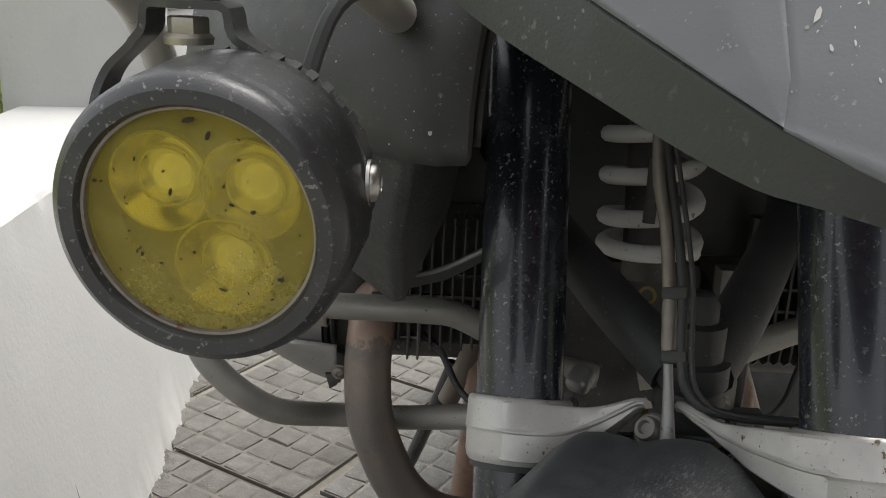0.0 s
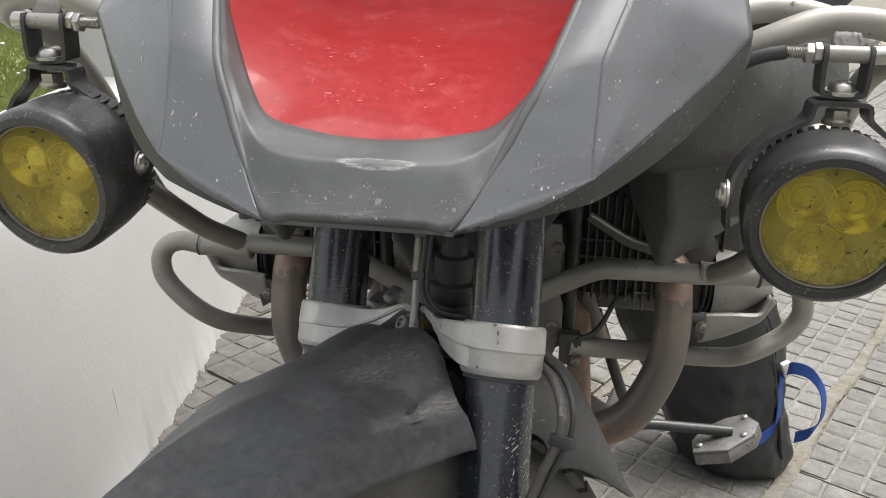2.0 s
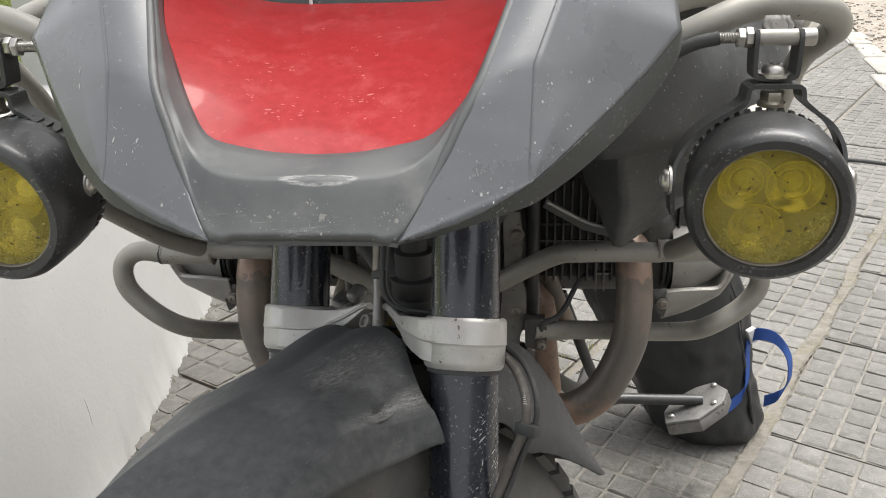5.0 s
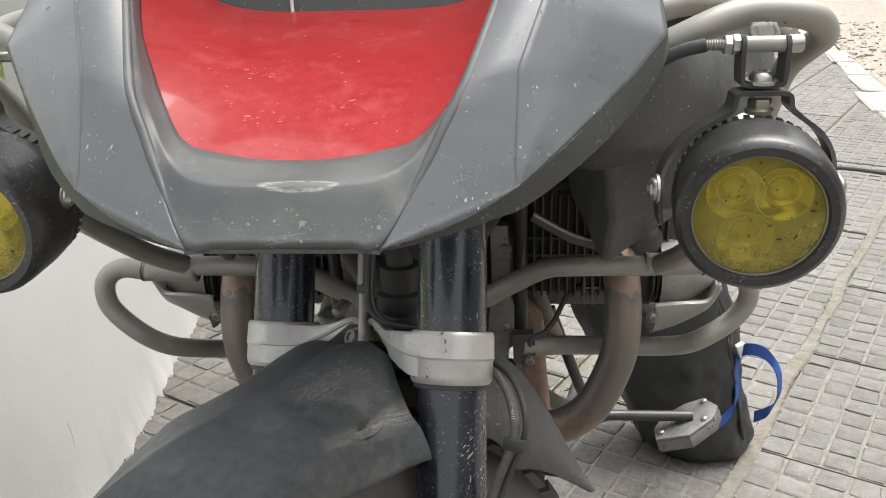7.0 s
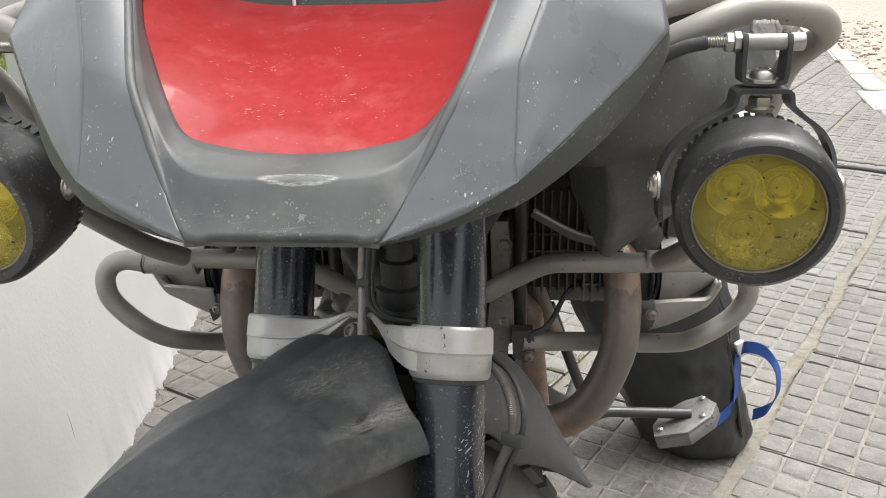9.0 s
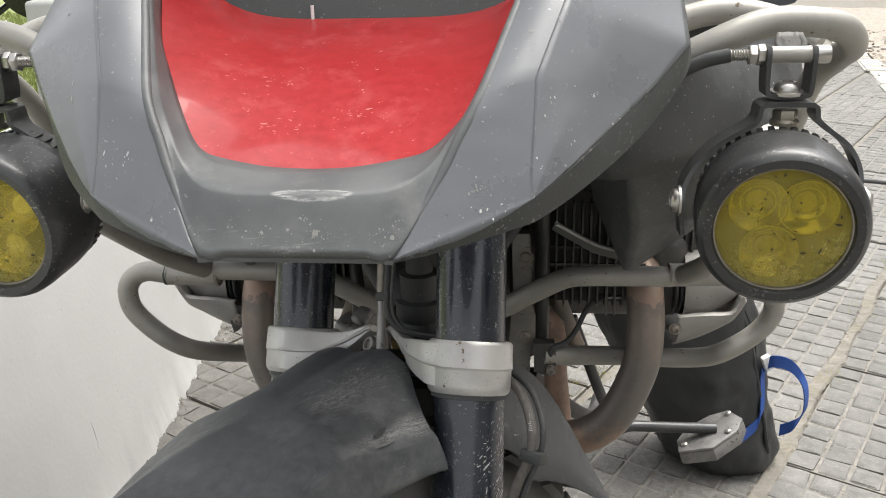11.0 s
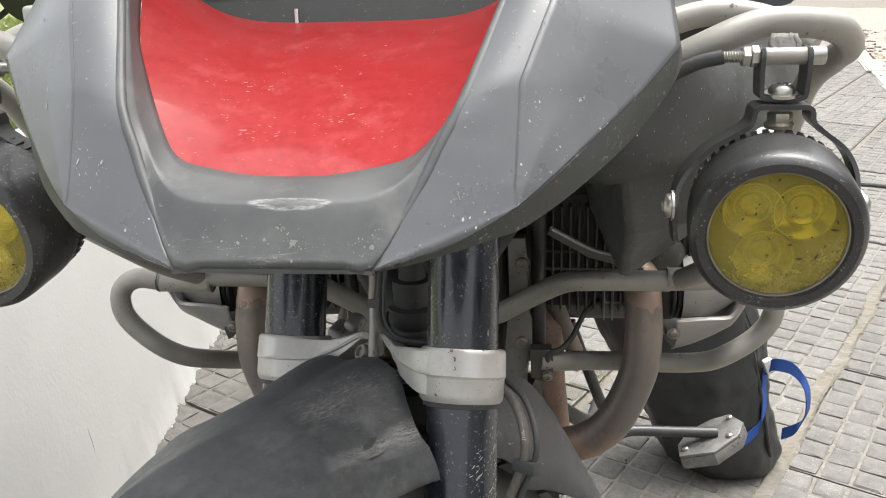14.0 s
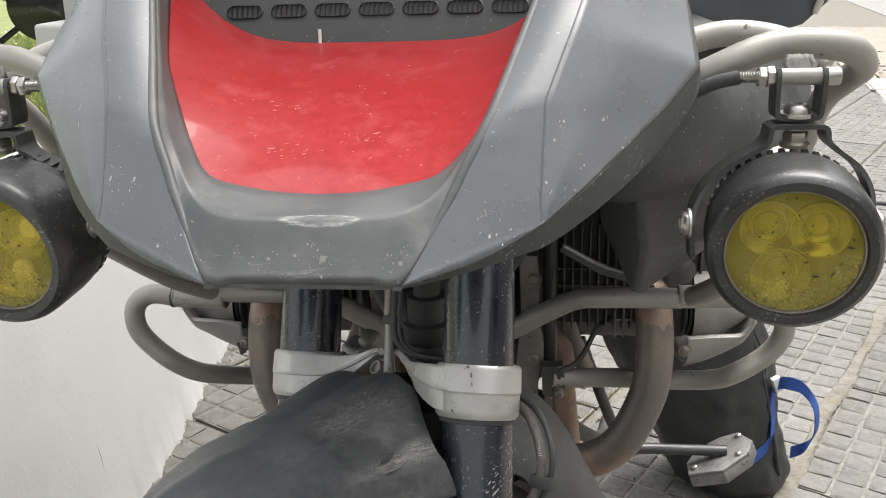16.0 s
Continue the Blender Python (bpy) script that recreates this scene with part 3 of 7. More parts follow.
def build_ground():
    bm = bmesh.new()
    block(bm, (400, 400, 0.2), pose(0, 150, -0.113))
    tagged(part("ground", bm, MORTAR, smooth=0), "sandy mortar bed under the paving", "ground", kind="structure")
    d, s = Vector((0.447, 0.895, 0)), Vector((0.895, -0.447, 0))
    bm = bmesh.new()
    edge = Vector((2.49, 5.5, 0))
    run = Vector((0.16, 0.987, 0)).normalized()
    out = Vector((run.y, -run.x, 0))
    block(bm, (14, 120, 0.05), frame_at(edge + out * 8.6 + run * 20 + Vector((0, 0, -0.025)), (0, 0, 1), out), 0.0)
    tagged(part("road", bm, ASPHALT, smooth=0), "pale grey worn asphalt road with grit", "road", kind="structure")
    bm = bmesh.new()
    rows = []
    for i in range(60):
        rows.append([edge + run * (i * 0.25 - 5) + out * (0.16 + j * 0.13) + Vector((0, 0, 0.004 + 0.02 * noise.noise((i * 0.7, j * 0.9, 3)) * (0 < j < 11)))
                     for j in range(12)])
    grid(bm, rows)
    tagged(part("road_verge", bm, DIRT), "strip of dirt, gravel and dry leaves beside the kerb", "dirt", kind="stuff")
    bm = bmesh.new()
    rng = random.Random(5)
    for i in range(1500):
        p = edge + run * rng.uniform(-3, 6) + out * (0.15 + 2.6 * rng.random() ** 1.4) + Vector((0, 0, 0.008))
        r = 0.004 + 0.045 * rng.random() ** 4
        bmesh.ops.create_icosphere(bm, subdivisions=1, radius=r, matrix=Matrix.Translation(p) @ Matrix.Diagonal((1, rng.uniform(0.5, 1), rng.uniform(0.3, 0.7), 1)))
    tagged(part("gravel", bm, DIRT), "loose pale stones lying on the dirt", "gravel", kind="stuff")
    verts, faces = [], []
    for i in range(650):
        p = edge + run * rng.uniform(-3, 6) + out * abs(rng.gauss(0.5, 0.6)) + Vector((0, 0, 0.012))
        a, w, h = rng.uniform(0, 6.28), rng.uniform(0.012, 0.035), rng.uniform(0.006, 0.016)
        u, v = Vector((math.cos(a), math.sin(a), rng.gauss(0, 0.3))) * w, Vector((-math.sin(a), math.cos(a), rng.gauss(0, 0.4))) * h
        k = len(verts)
        verts += [p - u, p + v, p + u, p - v]
        faces.append((k, k + 1, k + 2, k + 3))
    me = bpy.data.meshes.new("leaves")
    me.from_pydata([tuple(v) for v in verts], [], faces)
    me.materials.append(LEAF)
    tagged(new("dry_leaves", me), "brown dry leaves on the dirt strip", "leaves", kind="stuff")
    # kerb stones
    kerb = thing("kerb", edge + out * 0.05, "worn pale stone kerb along the paving", "kerb", kind="structure")
    for i in range(14):
        bm = bmesh.new()
        block(bm, (0.2 + rng.uniform(-0.04, 0.04), 0.7, 0.09), frame_at(edge + out * (0.05 + rng.uniform(-0.03, 0.03)) + run * (i * 0.75 - 4.2) + Vector((0, 0, -0.035 + rng.uniform(0, 0.01))), (0, 0, 1), out + run * rng.uniform(-.05, .05)), 0.02, 3)
        for v in bm.verts:
            v.co += Vector((rng.gauss(0, 0.006), rng.gauss(0, 0.006), rng.gauss(0, 0.003)))
        part("kerb_stone", bm, KERB, kerb)
    return d, s


def build_wall():
    bm = bmesh.new()
    rows = []
    ys = [-6 + i * 0.3 for i in range(22)] + [0.6 + i * 0.012 for i in range(190)] + [2.9 + i * 0.3 for i in range(31)]
    for y in ys:
        jag = 0.012 * noise.noise((y * 5, 0, 1)) + 0.012 * noise.noise((y * 17, 0, 2)) + 0.01 * noise.noise((y * 60, 0, 3))
        prof = [(wall_x(y, 0) + 0.012 + jag, -0.02), (wall_x(y, 0.012) + 0.003 + jag * 0.7, 0.012 + 0.006 * noise.noise((y * 40, 0, 5)))]
        prof += [(wall_x(y, z) + 0.004 * noise.noise((y * 2, z * 3, 4)), z) for z in (0.05, 0.12, 0.25, 0.4, 0.5, WALL_TOP - 0.03)]
        wear = 0.004 * noise.noise((y * 9, 0, 6)) + 0.003 * noise.noise((y * 31, 0, 7))
        prof += [(wall_x(y, WALL_TOP) + wear, WALL_TOP - 0.006 + wear), (wall_x(y, WALL_TOP) - 0.008 + wear, WALL_TOP),
                 (wall_x(y, WALL_TOP) - 0.2, WALL_TOP + 0.004), (wall_x(y, WALL_TOP) - 0.355, WALL_TOP), (wall_x(y, WALL_TOP) - 0.366, WALL_TOP - 0.02), (wall_x(y, WALL_TOP) - 0.366, -0.02)]
        rows.append([(x, y, z) for x, z in prof])
    vs = grid(bm, rows)
    bm.faces.new(vs[0])
    bm.faces.new(vs[-1])
    w = tagged(part("wall_garden", bm, WALL_PAINT, smooth=24), "low white painted garden wall with scuffs and a chipped foot", "wall", kind="structure")
    bm = bmesh.new()
    pipe(bm, [(wall_x(y, z) + 0.001, y, z) for y, z in SCRATCH], [0.0001, 0.0004, 0.0003, 0.0001], 14, 6)
    part("scratch", bm, MUD_PALE, w)
    # the wall steps up farther along
    bm = bmesh.new()
    block(bm, (0.40, 0.62, 0.92), pose(-1.045, 2.535, 0.44, 0, 0, 9), 0.012, 3)
    block(bm, (0.36, 0.5, 0.7), pose(-1.02, 2.58, 1.2, 0, 0, 9), 0.012, 3)
    tagged(part("wall_step", bm, WALL_PAINT), "higher white painted end of the garden wall", "wall", kind="structure")
    # lawn behind the wall
    bm = bmesh.new()
    rows = []
    for i in range(60):
        y = -6 + i * 0.5
        rows.append([(wall_x(min(y, 12), WALL_TOP) - 0.36 - j * j * 0.02, y, 0.545 + 0.02 * noise.noise((y, j * 0.5, 7)) * (j > 0)) for j in range(40)])
    grid(bm, rows)
    tagged(part("lawn", bm, LAWN), "mown green lawn behind the white wall", "lawn", kind="structure")
    rng = random.Random(3)
    verts, faces = [], []
    for i in range(42000):
        y = rng.uniform(1.1, 6.0)
        x = wall_x(y, WALL_TOP) - 0.37 - abs(rng.gauss(0, 1.1))
        a, h, wd = rng.uniform(0, 6.28), rng.uniform(0.02, 0.055), rng.uniform(0.0015, 0.003)
        dx, dy = math.cos(a) * wd, math.sin(a) * wd
        lx, ly = rng.gauss(0, 0.018), rng.gauss(0, 0.018)
        k = len(verts)
        verts += [(x - dx, y - dy, 0.54), (x + dx, y + dy, 0.54), (x + lx * 0.4, y + ly * 0.4, 0.54 + h * 0.6), (x + lx, y + ly, 0.54 + h)]
        faces += [(k, k + 1, k + 2), (k, k + 2, k + 3)]
    me = bpy.data.meshes.new("grass")
    me.from_pydata(verts, [], faces)
    me.materials.append(GRASS)
    tagged(new("grass", me), "short green grass blades with a few dry ones", "grass", kind="stuff")
    bm = bmesh.new()
    for i in range(110):
        y = rng.uniform(1.1, 6.0)
        x = wall_x(y, WALL_TOP) - 0.37 - abs(rng.gauss(0, 1.3))
        bmesh.ops.create_icosphere(bm, subdivisions=1, radius=rng.uniform(0.005, 0.009), matrix=Matrix.Translation((x, y, 0.585)) @ Matrix.Diagonal((1, 1, 0.5, 1)))
    tagged(part("daisies", bm, WHITE_CLIP), "tiny white daisies scattered in the grass", "flowers", kind="stuff")


def build_behind():
    # Unseen behind the camera: an added hedge that darkens the bike's front faces.
    bm = bmesh.new()
    rows = []
    for i in range(60):
        x = -9 + i * 0.3
        rows.append([(x + 0.2 * noise.noise((i, k, 1)), -5.2 - 0.35 * noise.noise((x * 1.3, k * 0.4, 2)) + (0.5 * (k / 12) ** 3), 0.0 + k * 0.13 + 0.05 * noise.noise((x, k, 9)) * (k > 0)) for k in range(13)])
    grid(bm, rows)
    tagged(part("hedge", bm, HEDGE, smooth=0), "dark clipped hedge across the pavement, added out of view", "hedge", kind="structure")


def build_across():
    # Added out of view: blocks low sky and shows only in reflections.
    bm = bmesh.new()
    block(bm, (1.0, 90, 9.0), pose(13.5, 10, 4.4), 0.0)
    tagged(part("wall_across_road", bm, FACADE, smooth=0), "plain rendered house front across the road, added out of view", "wall", kind="structure")


FACADE = surf("facade_render", (0.3, 0.28, 0.25), (0.38, 0.36, 0.32), (0.8, 0.95), scale=1.5, bump=0.3, bscale=20)
build_across()
HEDGE = surf("hedge_leaf", (0.025, 0.04, 0.015), (0.06, 0.08, 0.03), (0.7, 0.9), scale=12, bump=1.0, bscale=30)
build_behind()
GRASS = surf("grass_blade", (0.15, 0.2, 0.045), (0.27, 0.3, 0.1), (0.5, 0.7), scale=7, speck=((0.38, 0.36, 0.16), 30, 0.6), bump=0)
ALONG, ACROSS = build_ground()
build_wall()

# ---- the motorcycle ----
BIKE = Matrix.Translation((0.240, 0, 0)) @ pose(0, 0, 0, 0, 0, 1.8) @ pose(0, 0, 0, 0, -1.3, 0)
bike = thing("motorcycle", (0, 0.55, 0), "dusty grey and red touring motorcycle with crash bars, parked on paving", "motorcycle")
bike.matrix_basis = BIKE @ Matrix.Translation((0, 0.55, 0))

# steering: the fork is turned, so that everything on it is built in its own space
STEER, RAKE = radians(34), radians(25)
AXIS = Vector((0, math.sin(RAKE), math.cos(RAKE)))
LAT = Vector((math.cos(STEER), -math.sin(STEER) * math.cos(RAKE), math.sin(STEER) * math.sin(RAKE)))
BACK = AXIS.cross(LAT)
FORK = Matrix.Translation((-0.028, 0.4942, 0.711)) @ Matrix((LAT, BACK, AXIS)).transposed().to_4x4()
HALF = 0.102
BRIDGE = FORK @ Matrix.Translation((0, 0, 0.0085)) @ pose(0, 0, 0, 0, 2.3, 0)
BUSH = (-0.020, 0.640, 0.763)
HUB = Vector((0, -0.03, -0.423))


def build_fork():
    for s in (-1, 1):
        bm = bmesh.new()
        lathe(bm, [(0, -0.50), (0.0285, -0.50)] + [(0.0285, -0.45 + k * 0.04) for k in range(20)] + [(0.0285, 0.34), (0, 0.34)], FORK @ Matrix.Translation((s * HALF, 0, 0)), 40)
        tube = part("fork_tube", bm, FORK_BLACK, bike, "scratched glossy black fork tube")
        low_z = (FORK @ Vector((s * HALF, 0, -0.03))).z
        chips(tube, "scratching", 260, 0.0011, CHIP, 31 + s, lambda c, nn: low_z - 0.25 < c.z < low_z and nn.dot(LAT) > 0.8, 3.0, (0.6, 0.7, 0.5), gather=0.6)
        chips(tube, "scratching", 120, 0.0009, CHIP, 36 + s, lambda c, nn: low_z - 0.25 < c.z < low_z and nn.x > 0.3 and nn.y < 0.4, 2.4, (1, -0.4, 0.5), gather=0.3)
        chips(tube, "dust", 700, 0.0006, MUD_PALE, 41 + s, gather=0.5)
        chips(tube, "mud", 30, 0.0014, MUD_PALE, 46 + s, lambda c, nn: low_z - 0.2 < c.z < low_z - 0.05 and nn.y < 0, 1.2, gather=0.8)
        chips(tube, "scratching", 260, 0.0006, CHIP, 51 + s, lambda c, nn: c.z < 0.62 and nn.y < 0.2, 1.7, (0, 0, 1), gather=0.5)
        chips(tube, "mud", 26, 0.0016, MUD, 51 + s, lambda c, nn: c.z < low_z)
        bm = bmesh.new()
        lathe(bm, [(0.0288, -0.0205), (0.0303, -0.0205), (0.0303, -0.0245), (0.0288, -0.025)], BRIDGE @ Matrix.Translation((s * HALF, 0, 0)), 40)
        part("seal_ring", bm, RUBBER, tube)
    # the bridge: two clamp rings, and arms that run back and up to the middle
    bm = bmesh.new()
    for s in (-1, 1):
        lathe(bm, [(0.0288, 0.021), (0.0322, 0.021), (0.0336, 0.0197), (0.0342, 0.0175), (0.0347, 0.0012), (0.0349, 0.0002), (0.0342, -0.0012), (0.0339, -0.0022), (0.0338, -0.0145), (0.033, -0.0185), (0.0313, -0.0208), (0.0288, -0.021)],
              BRIDGE @ Matrix.Translation((s * HALF, 0, 0)), 56)
        keys = [(.100, -.0336, .0195, -.0175), (.085, -.0325, .0195, -.0150), (.065, -.022, .0192, -.0062), (.050, -.011, .0186, .0020), (.041, -.006, .0190, .0066), (.032, .0, .0212, .0115), (.021, .005, .0256, .0165), (.014, .008, .0278, .0205), (.0098, .0085, .0278, .0212)]
        fore = spline([(k[0], k[1], k[2]) for k in keys], 40)
        under = spline([(k[0], k[1], k[3] - (min(0.018 * max(0, min(1, (k[0] - 0.014) / 0.03)), k[3] + 0.0185) if s < 0 and k[0] < 0.09 else 0)) for k in keys], 40)
        rows = []
        for p, q in zip(fore, under):
            x, y, hi, lo = -0.0105 * (1 - max(0, p.x - 0.06) / 0.04) + s * p.x, p.y, p.z, q.z
            dep = 0.014 + 0.03 * min(1, max(0, (p.x - 0.02) / 0.06))
            seam = lo + (hi - lo) * 0.5
            rows.append([BRIDGE @ Vector(v) for v in ((x, y + 0.003, lo), (x, y + 0.0008, lo + 0.0012), (x, y + 0.0006, seam - 0.0018), (x, y - 0.0010, seam - 0.0008), (x, y - 0.0012, seam + 0.0004), (x, y, seam + 0.0022), (x, y, hi - 0.002),
                                                      (x, y + 0.0012, hi - 0.0004), (x, y + 0.0035, hi), (x, y + 0.006, hi - 0.0015), (x, y + dep - 0.003, hi - 0.0025), (x, y + dep, hi - 0.006), (x, y + dep, lo))])
        vs = grid(bm, rows, closed=True)
        bm.faces.new(vs[-1])
    bridge = part("fork_bridge", bm, SILVER, bike, "cast silver fork bridge with mud specks", smooth=35)
    chips(bridge, "mud", 190, 0.0006, MUD, 61, lambda c, nn: nn.y < 0, gather=0.55)
    chips(bridge, "mud", 16, 0.0014, MUD, 62, lambda c, nn: nn.y < 0, 1.6, gather=0.2)
    bm = bmesh.new()
    o = FORK @ Vector((-0.014, 0.011, 0.0165))
    ax = (FORK.to_3x3() @ Vector((-0.15, -1, 0.3))).normalized()
    lathe(bm, [(0, 0), (0.0078, 0), (0.0078, 0.009), (0.0068, 0.011), (0.0044, 0.0115), (0.0036, 0.0085), (0, 0.0085)], frame_at(o, ax), 20)
    lathe(bm, [(0.0078, -0.002), (0.0112, -0.002), (0.0116, 0.001), (0.0112, 0.004), (0.0095, 0.0052), (0.0078, 0.0048)], frame_at(o, ax), 28)
    part("bridge_bolt", bm, ENGINE_FIN, bridge, "socket bolt in the fork bridge")
    bm = bmesh.new()
    pipe(bm, [FORK @ Vector(p) for p in ((-0.003, 0.005, 0.012), (-0.002, 0.003, 0.035), (-0.002, 0.002, 0.064))], [0.0048, 0.0036, 0.003, 0.0028], 16, 12)
    line = part("brake_line", bm, GREY_ALLOY, bike, "thin steel brake line rising from the fork bridge")
    bm = bmesh.new()
    pipe(bm, [FORK @ Vector(p) for p in ((-0.002, 0.002, 0.061), (-0.0012, 0.002, 0.098))], [0.0034, 0.0046, 0.0044, 0.0048, 0.004], 16, 12)
    part("crimp", bm, DULL_STEEL, line, "crimped metal sleeve")
    bm = bmesh.new()
    pipe(bm, [FORK @ Vector(p) for p in ((-0.0012, 0.002, 0.095), (-0.004, 0.002, 0.142), (-0.0096, 0.003, 0.18), (-0.014, 0.02, 0.28))], 0.0042, 16, 12)
    part("hose", bm, DULL_STEEL, line, "braided grey hose")
    for dx, r in ((0.0, 0.003), (0.0062, 0.0016)):
        bm = bmesh.new()
        pipe(bm, [FORK @ Vector((x + dx, y, z)) for x, y, z in ((-0.016, 0.01, 0.25), (-0.004, 0.006, 0.18), (0.0065, 0.002, 0.11), (0.007, 0.0, 0.06), (0.011, 0.003, 0.04), (0.028, 0.012, 0.03), (0.08, 0.03, 0.027))], r, 44, 10)
        part("sensor_cable", bm, RUBBER, bike, "thin black cable beside the brake line")
    for z in (0.062, 0.100):
        bm = bmesh.new()
        block(bm, (0.0165, 0.008, 0.008), FORK @ Matrix.Translation((0.003, 0.001, z)), 0.002)
        part("cable_clip", bm, BLACK_PLASTIC, bike)


def build_wheel():
    m = FORK @ Matrix.Translation((0, -0.005, -0.395)) @ pose(0, 0, 0, 0, 90, 0) @ Matrix.Diagonal((1.03, 1.03, 1.1, 1))
    bm = bmesh.new()
    prof = [(0.243, -0.05), (0.25, -0.056), (0.275, -0.062), (0.305, -0.06), (0.322, -0.052), (0.335, -0.035), (0.34, -0.015), (0.34, 0.015), (0.335, 0.035), (0.322, 0.052), (0.305, 0.06), (0.275, 0.062), (0.25, 0.056), (0.243, 0.05), (0.243, -0.05)]
    lathe(bm, prof, m, 96)
    wheel = part("front_wheel", bm, TYRE_RUBBER, bike, "front tyre with worn tread blocks")
    block_bm = bmesh.new()
    for i in range(56):
        for k, (xx, tilt) in enumerate(((-0.046, 28), (-0.016, 8), (0.016, -8), (0.046, -28))):
            a = (i + 0.5 * (k % 2)) / 56 * 2 * math.pi
            r = 0.337 - abs(xx) ** 2 * 5
            mm = m @ pose(0, 0, 0, 0, 0, math.degrees(a)) @ Matrix.Translation((r, 0, xx)) @ pose(0, 0, 0, 0, -tilt, 0)
            block(block_bm, (0.014, 0.029, 0.024), mm)
    part("tread", block_bm, TYRE_RUBBER, wheel, smooth=0)
    bm = bmesh.new()
    lathe(bm, [(0.246, -0.048), (0.249, -0.052), (0.243, -0.054), (0.232, -0.046), (0.224, -0.03), (0.215, -0.02), (0.215, 0.02), (0.224, 0.03), (0.232, 0.046), (0.243, 0.054), (0.249, 0.052), (0.246, 0.048)], m, 96)
    part("rim", bm, GLOSS, wheel, "black wheel rim")
    bm = bmesh.new()
    lathe(bm, [(0, -0.05), (0.03, -0.05), (0.045, -0.04), (0.03, -0.03), (0.028, 0.03), (0.045, 0.04), (0.03, 0.05), (0, 0.05)], m, 32)
    part("hub", bm, ENGINE, wheel)
    for i in range(40):
        a = i / 40 * 2 * math.pi
        b2 = a + (0.45 if i % 2 else -0.45)
        z = 0.042 if (i // 2) % 2 else -0.042
        bm = bmesh.new()
        pipe(bm, [m @ Vector((0.042 * math.cos(b2), 0.042 * math.sin(b2), z)), m @ Vector((0.232 * math.cos(a), 0.232 * math.sin(a), z * 1.0))], 0.0022, 2, 6)
        part("spoke", bm, DULL_STEEL, wheel)
    for s in (-1, 1):
        bm = bmesh.new()
        lathe(bm, [(0.10, s * 0.072), (0.152, s * 0.072), (0.152, s * 0.077), (0.10, s * 0.077), (0.10, s * 0.072)], m, 64)
        part("brake_disc", bm, STEEL, wheel, "drilled steel brake disc")


def fender_point(phi, x, narrow=1.0):
    """phi: degrees backwards from the top of the wheel; x across, drawn in by narrow."""
    def along(table, v):
        for p, q in zip(table, table[1:]):
            if v <= q[0]:
                w = max(0.0, (v - p[0]) / (q[0] - p[0]))
                return [m + (n - m) * w for m, n in zip(p, q)]
        return table[-1]
    r = along([(-95, 0.385), (-60, 0.396), (-30, 0.398), (-16, 0.400), (-8, 0.412), (-2, 0.430), (1, 0.4395), (70, 0.4395)], phi)[1]
    hump = max(0.0, min(1.0, (phi + 15) / 14))
    nose = max(0.0, min(1.0, (-phi - 14) / 26))
    a = abs(x)
    _, flat, high, front = along([(0, 0, -0.004, 0), (0.012, -0.0004, -0.0015, -0.006), (0.024, -0.001, 0, -0.017), (0.039, -0.0025, -0.001, -0.028), (0.055, -0.005, -0.0125, -0.039), (0.076, -0.010, -0.032, -0.050), (0.09, -0.0165, -0.0455, -0.058), (0.099, -0.024, -0.061, -0.064)], a)
    d = (flat * (1 - nose) + front * nose) * (1 - hump) + high * hump
    out = a if a < 0.076 else 0.076 + (min(a, 0.099) - 0.076) * 1.35
    if a > 0.099:  # the skirt below the fold
        w = (a - 0.099) / 0.005
        d += (along([(-95, 0.335), (-24, 0.343), (-11, 0.34), (0, 0.349), (70, 0.349)], phi)[1] - r - d) * w
        out += 0.007 * w
    t = radians(phi)
    return FORK @ (HUB + Vector((math.copysign(out, x) * narrow - 0.009, math.sin(t) * (r + d), math.cos(t) * (r + d))))


